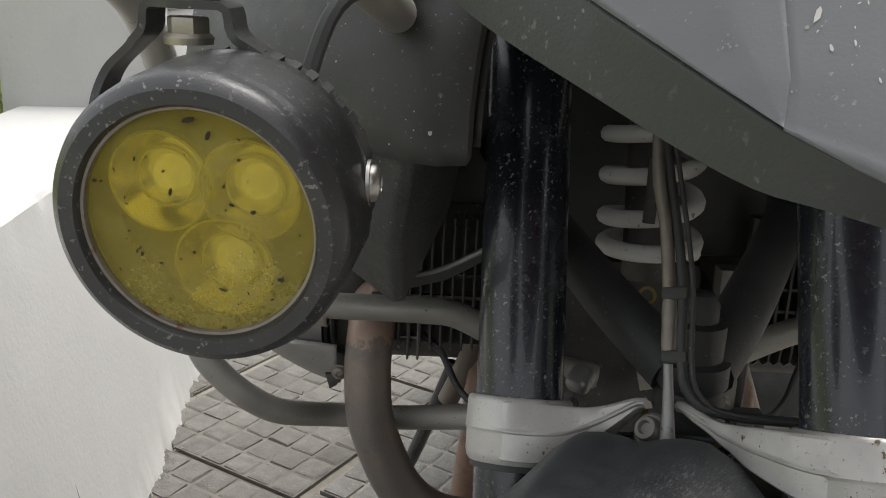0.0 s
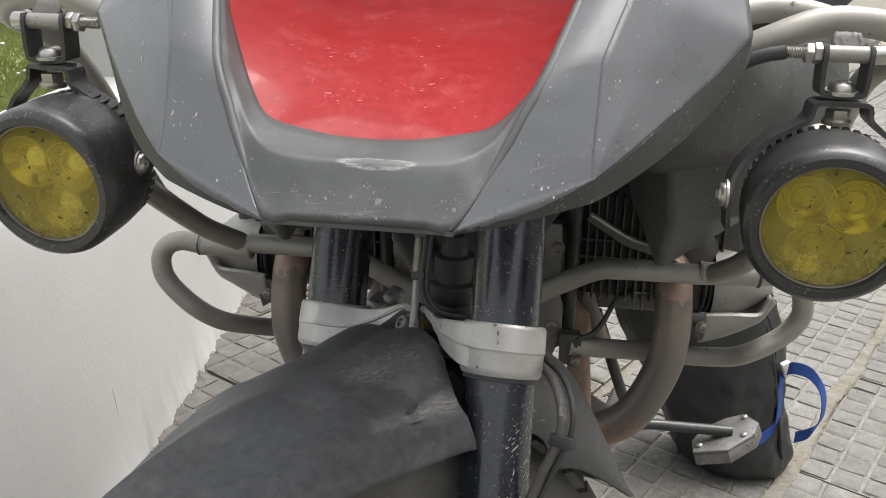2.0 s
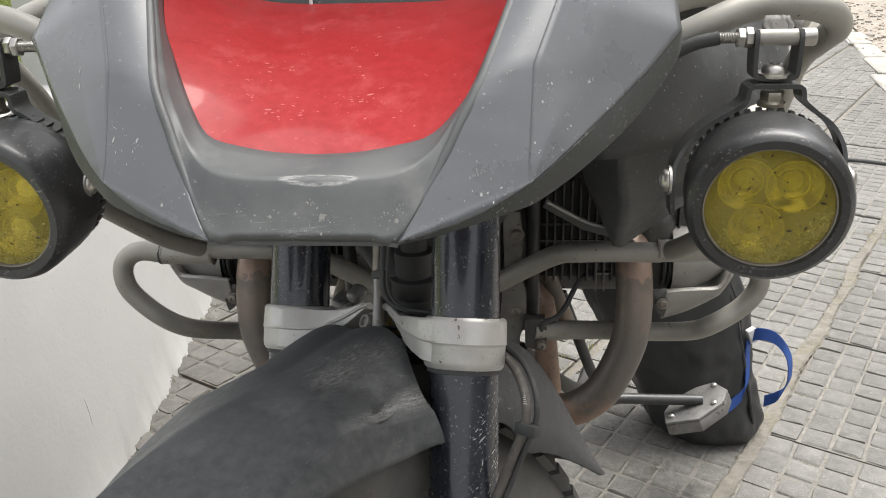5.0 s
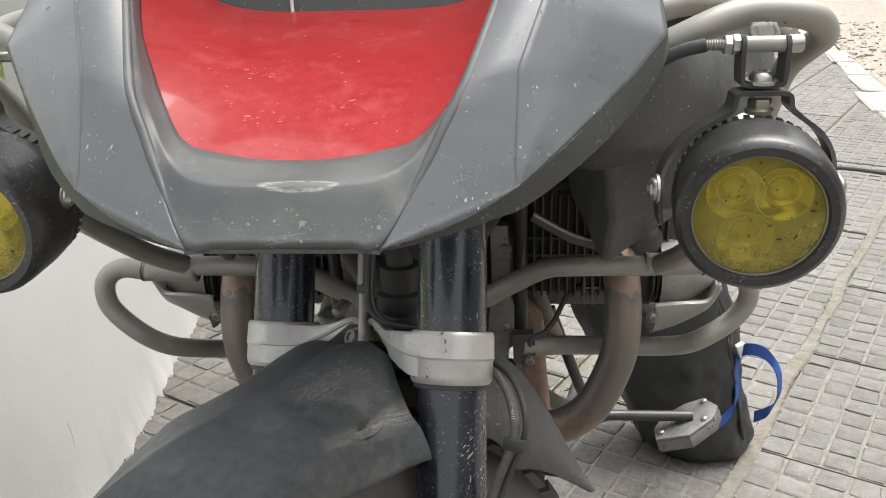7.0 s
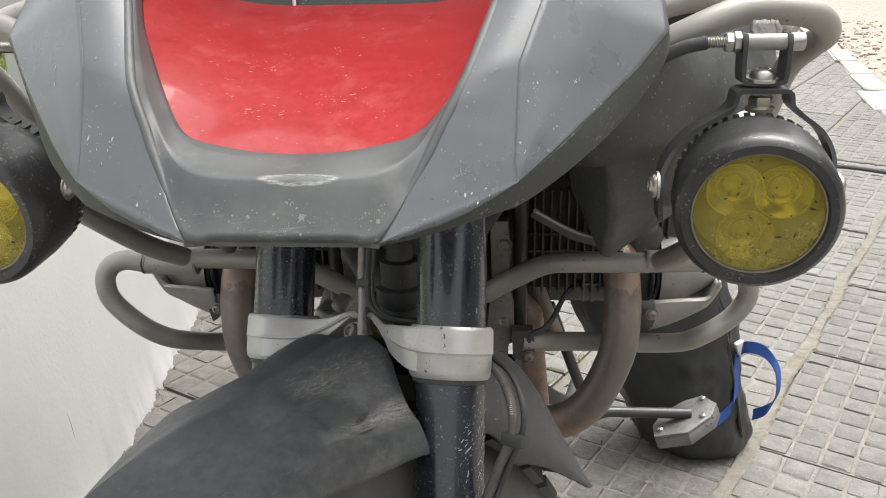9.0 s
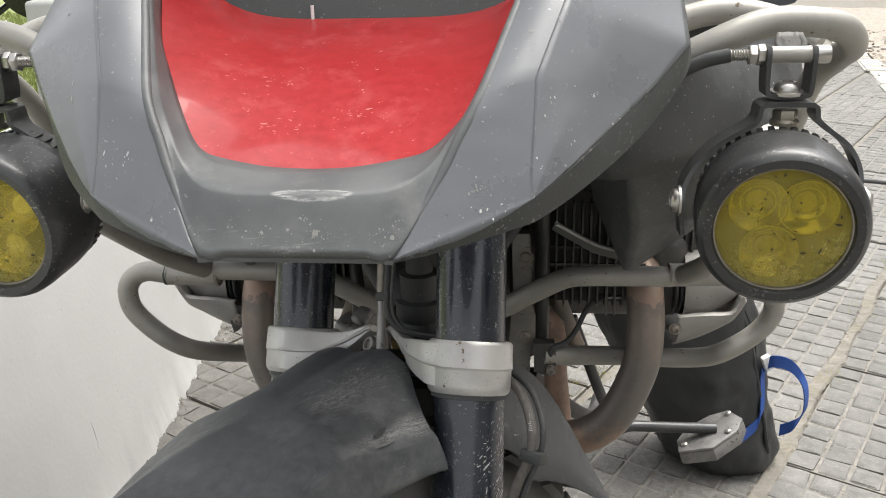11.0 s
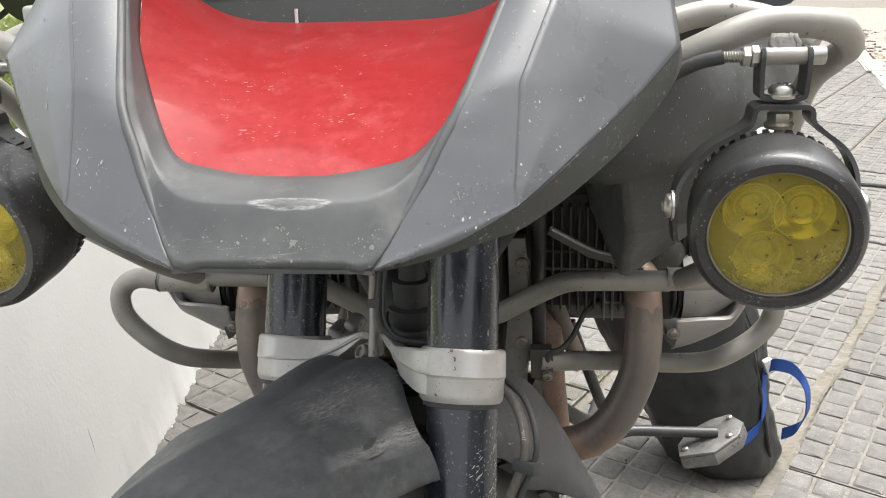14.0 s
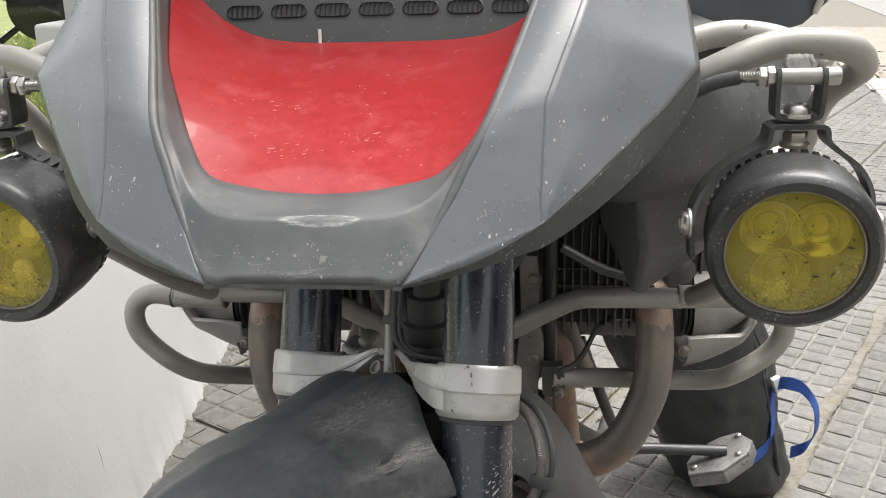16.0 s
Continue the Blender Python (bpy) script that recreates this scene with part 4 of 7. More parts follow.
def build_fender():
    bm = bmesh.new()
    half = [k * 0.099 / 22 for k in range(23)] + [0.0992, 0.1002, 0.1015, 0.103, 0.104]
    xs = [-x for x in half[:0:-1]] + half
    hem = [(0, 1.0), (.012, 1.6), (.039, 1.4), (.055, 2.2), (.076, .5), (.092, -1.1), (.099, -.6), (.1041, .6)]
    rows = []
    for i in range(70):
        row = []
        for x in xs:
            a = abs(x)
            back = next(e0 + (e1 - e0) * (a - a0) / (a1 - a0) for (a0, e0), (a1, e1) in zip(hem, hem[1:]) if a <= a1)
            phi = -92 + i / 69 * (92 + back)
            row.append(fender_point(phi, x, 1 - 0.12 * min(1, max(0, (-phi - 1) / 26))))
        rows.append(row)
    hub_at = FORK @ HUB
    turned = [max(0.0, 1 - (abs(x) / 0.094) ** 8) for x in xs]  # the rear edge is turned down, but for the skirts
    rows.append([p + (hub_at - p).normalized() * 0.004 * k for p, k in zip(rows[-1], turned)])
    rows.append([p + ((hub_at - p).normalized() * 0.05 + BACK * 0.012) * k for p, k in zip(rows[-2], turned)])
    grid(bm, rows)
    f = part("front_fender", bm, FENDER_PLASTIC, bike, "matt black plastic front mudguard with scuffs and dust", smooth=35)
    for e in f.data.edges:  # the fold above the skirt is sharp towards the rear
        cols = {v % len(xs) for v in e.vertices}
        if len(cols) == 1 and cols <= {4, 48} and min(e.vertices) // len(xs) > 56:
            e.use_edge_sharp = True
    base = Vector((0, 0.55, 0))
    worn(FENDER_PLASTIC, [(Vector(c) - base, p, q, th) for c, p, q, th in (
        ((-0.047, 0.415, 0.735), 0.07, 0.03, 0.55), ((-0.046, 0.398, 0.732), 0.03, 0.016, 0.5), ((-0.007, 0.445, 0.733), 0.035, 0.015, 0.56),
        ((0.002, 0.372, 0.719), 0.034, 0.0085, 0.47), ((0.018, 0.397, 0.713), 0.024, 0.014, 0.47), ((-0.012, 0.345, 0.7235), 0.016, 0.005, 0.47), ((-0.01, 0.40, 0.725), 0.07, 0.04, 0.62), ((-0.09, 0.40, 0.725), 0.06, 0.03, 0.6))],
        (0.6, 0.78, -0.16), (0.225, 0.218, 0.205))
    chips(f, "scuffing", 170, 0.00045, MUD_DIM, 21, None, 4.5, (-0.5, -0.8, 0.3), gather=0.6)
    chips(f, "dust", 130, 0.0003, MUD_DIM, 22)
    top_y = fender_point(-22, 0).y
    chips(f, "scuffing", 520, 0.0004, MUD_DIM, 23, lambda c, nn: c.y > top_y and nn.z > 0.3, 5.5, (-0.6, -0.7, 0.2), gather=0.75)
    skin(f, 0.003)
    # a torn gash with a pale scuffed rim
    rng = random.Random(2)
    for nm, m_, a0, w0, x0, lift in (("scrape", MUD_DIM, 0.75, 0.16, 0.0945, 0.0005), ("gash", RUBBER, 0.42, 0.5, 0.0885, 0.0007)):
        bm = bmesh.new()
        mid = []
        for k in range(15):
            u = k / 14 * 2 - 1
            mid.append((-8.0 + u * 3.4 * a0, x0 - u * 0.0016, 0.0036 * w0 * (1 - u * u) * rng.uniform(0.6, 1.2)))
        rows = []
        for sgn in (-1, 0, 1):
            row = []
            for ph, x, w in mid:
                p = fender_point(ph, min(0.099, x + sgn * w))
                q = fender_point(ph, min(0.0989, x + 0.003)) - fender_point(ph, x - 0.002)
                nn = q.cross(fender_point(ph + 1, x) - fender_point(ph, x)).normalized()
                nn = nn if nn.y < 0 else -nn
                row.append(p + nn * lift)
            rows.append(row)
        grid(bm, rows)
        part(nm, bm, m_, f, "torn gash with scuffed edges")
    bm = bmesh.new()
    rows = []
    for i in range(34):
        phi = 7.5 + i * 37 / 33
        crown = spline([(7, .44, 0), (20, .445, 0), (33, .424, 0), (46, .411, 0)], 60)
        hem_r = spline([(6.5, .362, 0), (12, .366, 0), (15, .367, 0), (18, .360, 0), (20.7, .350, 0), (27, .3605, 0), (35, .3745, 0), (42.8, .393, 0), (46, .409, 0)], 90)
        top_r, low_r = (min(c, key=lambda v: abs(v.x - phi)).y for c in (crown, hem_r))
        t = radians(phi)
        row = []
        for f in (k / 14 for k in range(-14, 15)):
            rr = top_r + 0.002 - 0.003 * abs(f) ** 2 - (top_r - 0.001 - low_r) * max(0, (abs(f) - 0.82) / 0.18) ** 1.2
            row.append(FORK @ (HUB + Vector((f * 0.1 * min(1, 0.66 + max(0, phi - 8.5) * 0.2) * (1 - 0.06 * max(0, (phi - 30) / 15)), math.sin(t) * rr, math.cos(t) * rr))))
        rows.append(row)
    grid(bm, rows)
    f = part("rear_fender_flap", bm, DARK_PLASTIC, bike, "rear half of the black mudguard", smooth=35)
    chips(f, "scuffing", 190, 0.0009, MUD_PALE, 71, lambda c, nn: c.x > 0.0, 2.4, (0.2, 0.5, -0.8), gather=0.5)
    chips(f, "scuffing", 26, 0.0014, MUD_PALE, 72, lambda c, nn: c.x > 0.0, 3.0, (0.1, 0.4, -0.9), gather=0.3)
    skin(f, 0.003)


def build_beak():
    red_edge = [(0, .199, .965), (.02, .199, .966), (.041, .2, .9695), (.055, .205, .973), (.0672, .22, .983), (.085, .25, 1.0035), (.1, .28, 1.0215), (.114, .327, 1.053), (.125, .374, 1.084)]
    mid = [(0, .171, .961), (.025, .171, .961), (.044, .1745, .963), (.057, .185, .970), (.0668, .199, .983), (.0762, .214, .9985), (.0895, .2475, 1.029), (.105, .293, 1.067), (.118, .335, 1.099)]
    crease = [(0, .156, .935), (.03, .156, .935), (.0435, .158, .9355), (.0615, .180, .9645), (.0712, .1925, .9835), (.0795, .2045, .9990), (.0925, .242, 1.0300), (.108, .288, 1.068), (.121, .33, 1.10)]
    crease_side = crease[2:5] + [(.07535, .1985, .99125)] + crease[5:]
    fold_out = [(.1036, .1855, .9553), (.1024, .1888, .9632), (.1028, .1965, .9762), (.1033, .204, .9904), (.1038, .2115, 1.0045), (.1165, .2428, 1.0348), (.131, .285, 1.07), (.144, .325, 1.102)]
    edge_low = [(.0435, .158, .9355), (.062, .163, .940), (.083, .172, .946), (.1036, .1855, .9553)]
    edge_out = [(.1036, .1855, .9553), (.112, .1935, .9605), (.123, .2055, .9675), (.1415, .229, .9795), (.163, .258, .9935), (.1835, .287, 1.0104), (.1825, .322, 1.036), (.176, .38, 1.08)]
    under = [(.0435, .163, .932), (.065, .168, .936), (.094, .182, .9415), (.108, .194, .944), (.133, .219, .956), (.162, .262, .972), (.186, .302, .996), (.187, .33, 1.016), (.182, .385, 1.06)]
    n = 48
    bm = bmesh.new()
    halves, flanges, beads = [], [], []
    for s in (-1, 1):
        def put(pts):
            return [Vector((0.005 + s * p.x, p.y, p.z)) for p in pts]
        r, m, c = put(spline(red_edge, n)), put(spline(mid, n)), put(spline(crease, n))
        rows = [[x.lerp(y, t) for x, y in zip(r, m)] for t in (0, .25, .5, .7, .84)]
        rows.append([x.lerp(y, .94) * 0.5 + y.lerp(z, .03) * 0.5 for x, y, z in zip(r, m, c)])
        rows.append([x.lerp(y, .97) * 0.5 + y.lerp(z, .1) * 0.5 for x, y, z in zip(r, m, c)])
        rows += [[y.lerp(z, t) for y, z in zip(m, c)] for t in (.16, .3, .5, .7)]
        # the lower edge rolls under, but for the corners below the creases
        rows += [[y.lerp(z, t) + Vector((0, -.0003, .0001)) * h + Vector((0, .0042, -.0006)) * roll * (max(0, min(1, (.0425 - abs(z.x - .005)) / .005)) if z.z < .9365 else 0) for y, z in zip(m, c)]
                 for t, h, roll in ((.82, 0.4, 0), (.86, 1, .03), (.89, 1, .16), (.93, 1, .45), (1, 0, 1))]
        grid(bm, rows)
        side = bmesh.new()
        # inner facet: crease to fold, with a bend across it
        fine = put(spline(crease, 400))
        inner = [min(fine, key=lambda v: (v - q).length) for q in put(bent(crease_side, 6))]
        outer = put(bent(fold_out, 6))
        ts = (0, .04, .2, .4, .6, .8, .96, 1)
        rows = [[a.lerp(b, t) + Vector((0, -.0011, .0011)) * math.sin(math.pi * t) for a, b in zip(inner, outer)] for t in ts]
        lowline = put(spline(edge_low, 101))
        rows = [[lowline[round(t * 100)]] + row for t, row in zip(ts, rows)]
        grid(side, rows)
        # outer facet: fold to the wing's edge, slightly ridged along its middle
        a_, b_ = put(bent(fold_out, 6)), put(bent(edge_out, 6))
        grid(side, [[a.lerp(b, t) + Vector((s * .0006, -.0008, .0014)) * (1 - abs(t - .4) / (.4 if t < .4 else .6)) * min(1, k / 14) for k, (a, b) in enumerate(zip(a_, b_))] for t in (0, .05, .2, .36, .44, .6, .8, .95, 1)])
        halves.append(side)
        fl = bmesh.new()
        rim = spline([p for p in put(bent(edge_low, 6))[:-1]] + put(bent(edge_out[:], 6)), 70)
        un = put(spline(under, 70))
        rim = [q + Vector((-s * .0006, .001, .0004)) for q in rim]
        grid(fl, [rim, [a.lerp(b, 0.08) + Vector((s * 0.0008, -0.0006, -0.0002)) for a, b in zip(rim, un)], un, [q + Vector((-s * .003, .006, .0015)) for q in un]])
        flanges.append(fl)
        # Half-sunk tube added along the crease so that it catches a soft highlight.
        bead = bmesh.new()
        pipe(bead, [p + Vector((0, .0019, -.0008)) for p in put(spline([(.042, .1574, .9346)] + crease[2:], 24))], [0.0016, 0.0027, 0.0026, 0.0024, 0.0022, 0.002], 60, 12)
        beads.append(bead)
    bmesh.ops.remove_doubles(bm, verts=[v for v in bm.verts if abs(v.co.x - 0.005) < 1e-4], dist=1e-4)
    low = [Vector((0.005 + x, .1558 + .002 * max(0, abs(x) / .0435 - .7), .9352)) for x in (k * .0435 / 12 for k in range(-12, 13))]
    low = [p + Vector((0, .0042, -.0006)) * max(0, min(1, (.0425 - abs(p.x - .005)) / .005)) for p in low]
    foot = bmesh.new()
    grid(foot, [low, [p + Vector((0, 0.0006, -0.0022)) for p in low], [p + Vector((0, 0.003, -0.0032)) for p in low], [p + Vector((0, 0.03, -0.002)) for p in low]])
    beak = part("beak", bm, SCUFFED_PLASTIC, bike, "dark grey plastic beak with scratches, stone chips and dust", smooth=50)
    skin(beak, 0.0025)
    part("lower_lip", foot, FRAME_PLASTIC, beak, smooth=50)
    for bead in beads:
        part("crease", bead, FRAME_PLASTIC, beak, "rounded bead along the crease, added to catch a highlight")
    for k, (side, fl) in enumerate(zip(halves, flanges)):
        q = part("beak_side_panel", side, GREY_PLASTIC, beak, "grey plastic side panel with white stone chips", smooth=60)
        chips(q, "chipping", 150, 0.00048, MUD_PALE, 30 + k, lambda c, nn: c.y < 0.3 and c.x * (2 * k - 1) > 0.085, 1.3, gather=0.7)
        chips(q, "dust", 170, 0.00036, MUD_PALE, 33 + k)
        spots = (((-.131, .232, .994), .012, 26, .0004, 2.4), ((-.086, .19, .971), .010, 20, .0004, 2.0), ((-.094, .199, .984), .008, 12, .0004, 1.5), ((-.054, .167, .946), .010, 12, .0004, 1.0), ((-.138, .225, .985), .008, 9, .00035, 1.8)) if k == 0 else \
            (((.088, .175, .949), .009, 14, .00045, 1.5), ((.113, .207, .99), .008, 14, .0004, 1.6), ((.132, .227, .999), .007, 9, .0006, 1.2), ((.146, .23, .982), .006, 5, .0008, 1.0), ((.109, .191, .966), .006, 4, .0007, 1.0), ((.126, .207, .974), .006, 4, .0006, 1.5))
        for n2, (c, r, cnt, size, stretch) in enumerate(spots):
            chips(q, "chipping", cnt, size, CHIP, 90 + n2, lambda v, nn, c=c, r=r: (v - Vector(c)).length < r, stretch, gather=0.5)
        skin(q, 0.0025)
        q = part("flange", fl, FLANGE_PLASTIC, beak, "dark turned-in edge of the side panel", smooth=35)
        skin(q, 0.002)
    chips(beak, "chipping", 80, 0.0003, MUD_DIM, 7, lambda c, nn: c.y < 0.25)
    for k, (c, r, cnt, size, stretch) in enumerate((((0.0095, .16, .942), .012, 44, .0007, 1.3), ((-.01, .16, .945), .014, 20, .0005, 1.0), ((0.043, .16, .943), .010, 34, .00055, 1.2), ((.02, .158, .94), .02, 40, .0004, 1.0), ((-.03, .16, .944), .012, 18, .0005, 1.0))):
        chips(beak, "scuffing", cnt, size, MUD_PALE, 80 + k, lambda q, nn, c=c, r=r: (q - Vector(c)).length < r, stretch, gather=0.6)
    worn(SCUFFED_PLASTIC, [(Vector(c) - Vector((0, 0.55, 0)), p, q, th) for c, p, q, th in (
        ((0.004, 0.158, 0.939), 0.012, 0.0035, 0.5), ((0.012, 0.159, 0.942), 0.008, 0.006, 0.56), ((-0.012, 0.16, 0.944), 0.02, 0.008, 0.6), ((0.03, 0.16, 0.943), 0.02, 0.008, 0.6), ((-0.03, 0.163, 0.947), 0.014, 0.01, 0.6))],
        (1, 0, 0.1), (0.2, 0.2, 0.195))
    chips(beak, "dust", 60, 0.0004, MUD_DIM, 8, lambda c, nn: c.z < 0.945 and c.y < 0.168, gather=0.7)
    # the red insert
    bm = bmesh.new()
    mids = spline([(0, .199, .965), (0, .2115, .9713), (0, .235, .9818), (0, .269, .9953), (0, .31, 1.0083), (0, .357, 1.0215)], 40)
    ends = spline(red_edge, 44)[:40]
    rows = []
    for i in range(40):
        row = []
        for j in range(-14, 15):
            t = abs(j) / 14
            a, b = mids[i], ends[i]
            bow = 2.2 + 2.6 * (i / 39) ** 3
            p = Vector((b.x * t, a.y + (b.y - a.y) * t ** (bow - 0.2), a.z + (b.z - a.z) * t ** bow))
            p.x = 0.005 + p.x * (1 if j >= 0 else -1)
            row.append(p - Vector((0, 0, 0.0012)))
        rows.append(row)
    grid(bm, rows)
    red = part("red_insert", bm, RED_PAINT, beak, "glossy red painted insert with stone chips", smooth=60)
    chips(red, "scratching", 60, 0.00026, PALE_RED, 14, None, 4.5, (1, 0.3, 0), gather=0.6)
    for k, (c, r, cnt, size) in enumerate((((-.029, .27, .994), .009, 30, .0005), ((.009, .289, .998), .007, 12, .0005), ((-.037, .259, .991), .012, 24, .0004), ((-.019, .232, .977), .010, 26, .00045), ((.033, .235, .979), .016, 34, .0005), ((.003, .237, .978), .018, 34, .00045), ((-.06, .274, 1.003), .015, 14, .0004), ((.026, .311, 1.006), .01, 5, .0006))):
        chips(red, "chipped_paint", cnt, size, PALE_RED, 60 + k, lambda v, nn, c=c, r=r: (v - Vector(c)).length < r, 2.2, (1, 0.4, 0), gather=0.4)
    chips(red, "chipped_paint", 130, 0.0003, PALE_RED, 4, None, 1.6, (1, 0.3, 0), gather=0.75)
    # vent panel that rises behind the insert
    def vent_at(x, z, out=0.0):
        """A point of the panel, which leans back and bows forward at its ends."""
        v = (z - 1.016) / 0.075
        return Vector((0.004 + x, 0.3585 + 0.034 * v + 0.015 * v * v - 0.6 * x * x - out, z + out * 0.4))
    bm = bmesh.new()
    grid(bm, [[vent_at((k / 14 - 1) * 0.13, z) for k in range(29)] for z in (1.012, 1.02, 1.027, 1.031, 1.034, 1.044, 1.048, 1.06, 1.08, 1.1)])
    vent = part("vent_panel", bm, BLACK_PLASTIC, bike, "dark grey vent panel with a row of ribbed slots", smooth=60)
    for i in range(7):
        c = (i - 3) * 0.0277
        bm = bmesh.new()
        loop = [vent_at(c + sx * 0.0072 + 0.0036 * math.cos(a), 1.0393 + 0.0036 * math.sin(a), 0.0006) for sx, lo in ((1, -90), (-1, 90)) for a in [radians(lo + k * 30) for k in range(7)]]
        inner = [p + Vector((0, 0.005, 0)) for p in loop]
        bm.faces.new([bm.verts.new(p) for p in inner])
        part("slot", bm, BLACK_PLASTIC, vent)
        bm = bmesh.new()
        ring = [vent_at(c + sx * 0.0075 + 0.0042 * math.cos(a), 1.0393 + 0.0042 * math.sin(a), 0.0004) for sx, lo in ((1, -90), (-1, 90)) for a in [radians(lo + k * 30) for k in range(7)]]
        grid(bm, [ring + ring[:1], [p + Vector((0, -0.0008, 0)) for p in loop + loop[:1]], inner + inner[:1]])
        for k in range(6):
            x = c + (k - 2.5) * 0.0032
            block(bm, (0.0008, 0.004, 0.0062), Matrix.Translation(vent_at(x, 1.0393, 0.0)))
        part("slot_rib", bm, BLACK_PLASTIC, vent, "ribbed insert of the slot")
    bm = bmesh.new()
    pipe(bm, [(-0.03, 0.3565, 1.016), (-0.03, 0.3575, 1.0285)], 0.0011, 3, 8)
    part("pin", bm, WHITE_CLIP, vent, "small white plastic pin")
    # Windscreen out of view: added to shade the red insert and bound its reflection.
    bm = bmesh.new()
    rows = []
    for k in range(9):
        z, y, w = 1.092 + k * 0.0585, 0.424 + 0.006 * k + 0.0005 * k * k - 0.055 * math.sin(math.pi * k / 8), 0.26 - 0.004 * k
        rows.append([(w * math.sin(a), y + 0.10 * (1 - math.cos(a)), z - 0.012 * (k / 8) ** 3 * abs(math.sin(a)) ** 2) for a in (radians(-75 + j * 7.5) for j in range(21))])
    grid(bm, rows)
    cowl = part("windscreen", bm, GLOSS, bike, "dark windscreen out of view, added to shade the red insert", smooth=60)
    skin(cowl, 0.004)


def build_bars():
    def tube(name, left, right, r=0.012, n=60, label=""):
        for s, pts in ((-1, left), (1, right)):
            bm = bmesh.new()
            pipe(bm, [(s * x - 0.007, y, z) for x, y, z in pts], r, n, 20)
            o = part(name, bm, BAR_PAINT, bike, label)
            chips(o, "rust", 60, 0.0009, MUD, len(bpy.data.objects))
    main = [(0.02, 0.79, 0.628), (0.07, 0.785, 0.642), (0.11, 0.775, 0.668), (0.15, 0.77, 0.69), (0.18, 0.768, 0.694), (0.235, 0.767, 0.695), (0.27, 0.767, 0.695)]
    tube("crash_bar", main, main, label="grey crash bar across the engine")
    tube("crash_bar_sleeve", [(0.268, 0.767, 0.689), (0.331, 0.769, 0.688)], [(0.268, 0.767, 0.697), (0.331, 0.769, 0.698)], 0.0133, 6, "bar sleeve with a weld")
    tube("crash_bar_loop", [(0.33, 0.767, 0.689), (0.354, 0.766, 0.6925), (0.3702, 0.764, 0.688), (0.3799, 0.762, 0.6766), (0.3819, 0.76, 0.6633), (0.3779, 0.76, 0.6439), (0.3604, 0.761, 0.6215), (0.3378, 0.765, 0.6005), (0.3171, 0.780, 0.5817), (0.2968, 0.810, 0.5639), (0.2727, 0.836, 0.5504), (0.2440, 0.842, 0.5477), (0.2018, 0.830, 0.5540), (0.125, 0.79, 0.58)],
         [(0.33, 0.769, 0.698), (0.362, 0.78, 0.695), (0.382, 0.79, 0.684), (0.3906, 0.80, 0.6687), (0.3973, 0.81, 0.6501), (0.3984, 0.814, 0.6336), (0.3903, 0.816, 0.6154), (0.3744, 0.815, 0.599), (0.347, 0.809, 0.5839), (0.3263, 0.822, 0.5681), (0.2903, 0.836, 0.5586), (0.2554, 0.842, 0.5561), (0.2194, 0.842, 0.5566), (0.1820, 0.825, 0.5647), (0.1453, 0.795, 0.5783), (0.125, 0.788, 0.582)], 0.0122, label="bent crash bar loop round the cylinder")
    for s, z0 in ((-1, 0.6885), (1, 0.6975)):
        for x0 in (0.267, 0.3315):
            bm = bmesh.new()
            lathe(bm, [(0.0115, -0.0012), (0.0136, -0.0012), (0.0136, 0.0012), (0.0115, 0.0012)], frame_at((s * x0 - 0.007, 0.768, z0), (1, 0, 0)), 24)
            part("bar_joint", bm, FLANGE_PLASTIC if x0 > 0.3 else DULL_STEEL, bike, "dark joint between the bars" if x0 > 0.3 else "rusty weld seam")
    upper = [(0.19, 0.54, 0.96), (0.184, 0.47, 0.962), (0.196, 0.42, 0.977), (0.226, 0.41, 0.994), (0.262, 0.414, 1.008), (0.295, 0.42, 1.008), (0.318, 0.43, 1.002), (0.33, 0.448, 0.99), (0.331, 0.478, 0.978), (0.325, 0.515, 0.955), (0.326, 0.565, 0.905), (0.318, 0.59, 0.85), (0.303, 0.612, 0.797)]
    tube("upper_bar", upper, upper, 0.0098, 90, "grey upper crash bar that carries the fog lamp")
    strut = [(0.28, 0.765, 0.697), (0.298, 0.70, 0.737), (0.303, 0.6, 0.803), (0.288, 0.53, 0.842), (0.275, 0.47, 0.88), (0.28, 0.43, 0.93)]
    tube("lower_strut", strut, strut, 0.0118, 50, "grey bar rising from the weld to the lamp")
    brace = [(0.17, 0.50, 0.975), (0.21, 0.51, 0.997), (0.25, 0.515, 1.008), (0.29, 0.51, 1.003), (0.32, 0.49, 0.985)]
    tube("rear_brace", brace, brace, 0.0098, 30, "grey bar behind the upper crash bar")


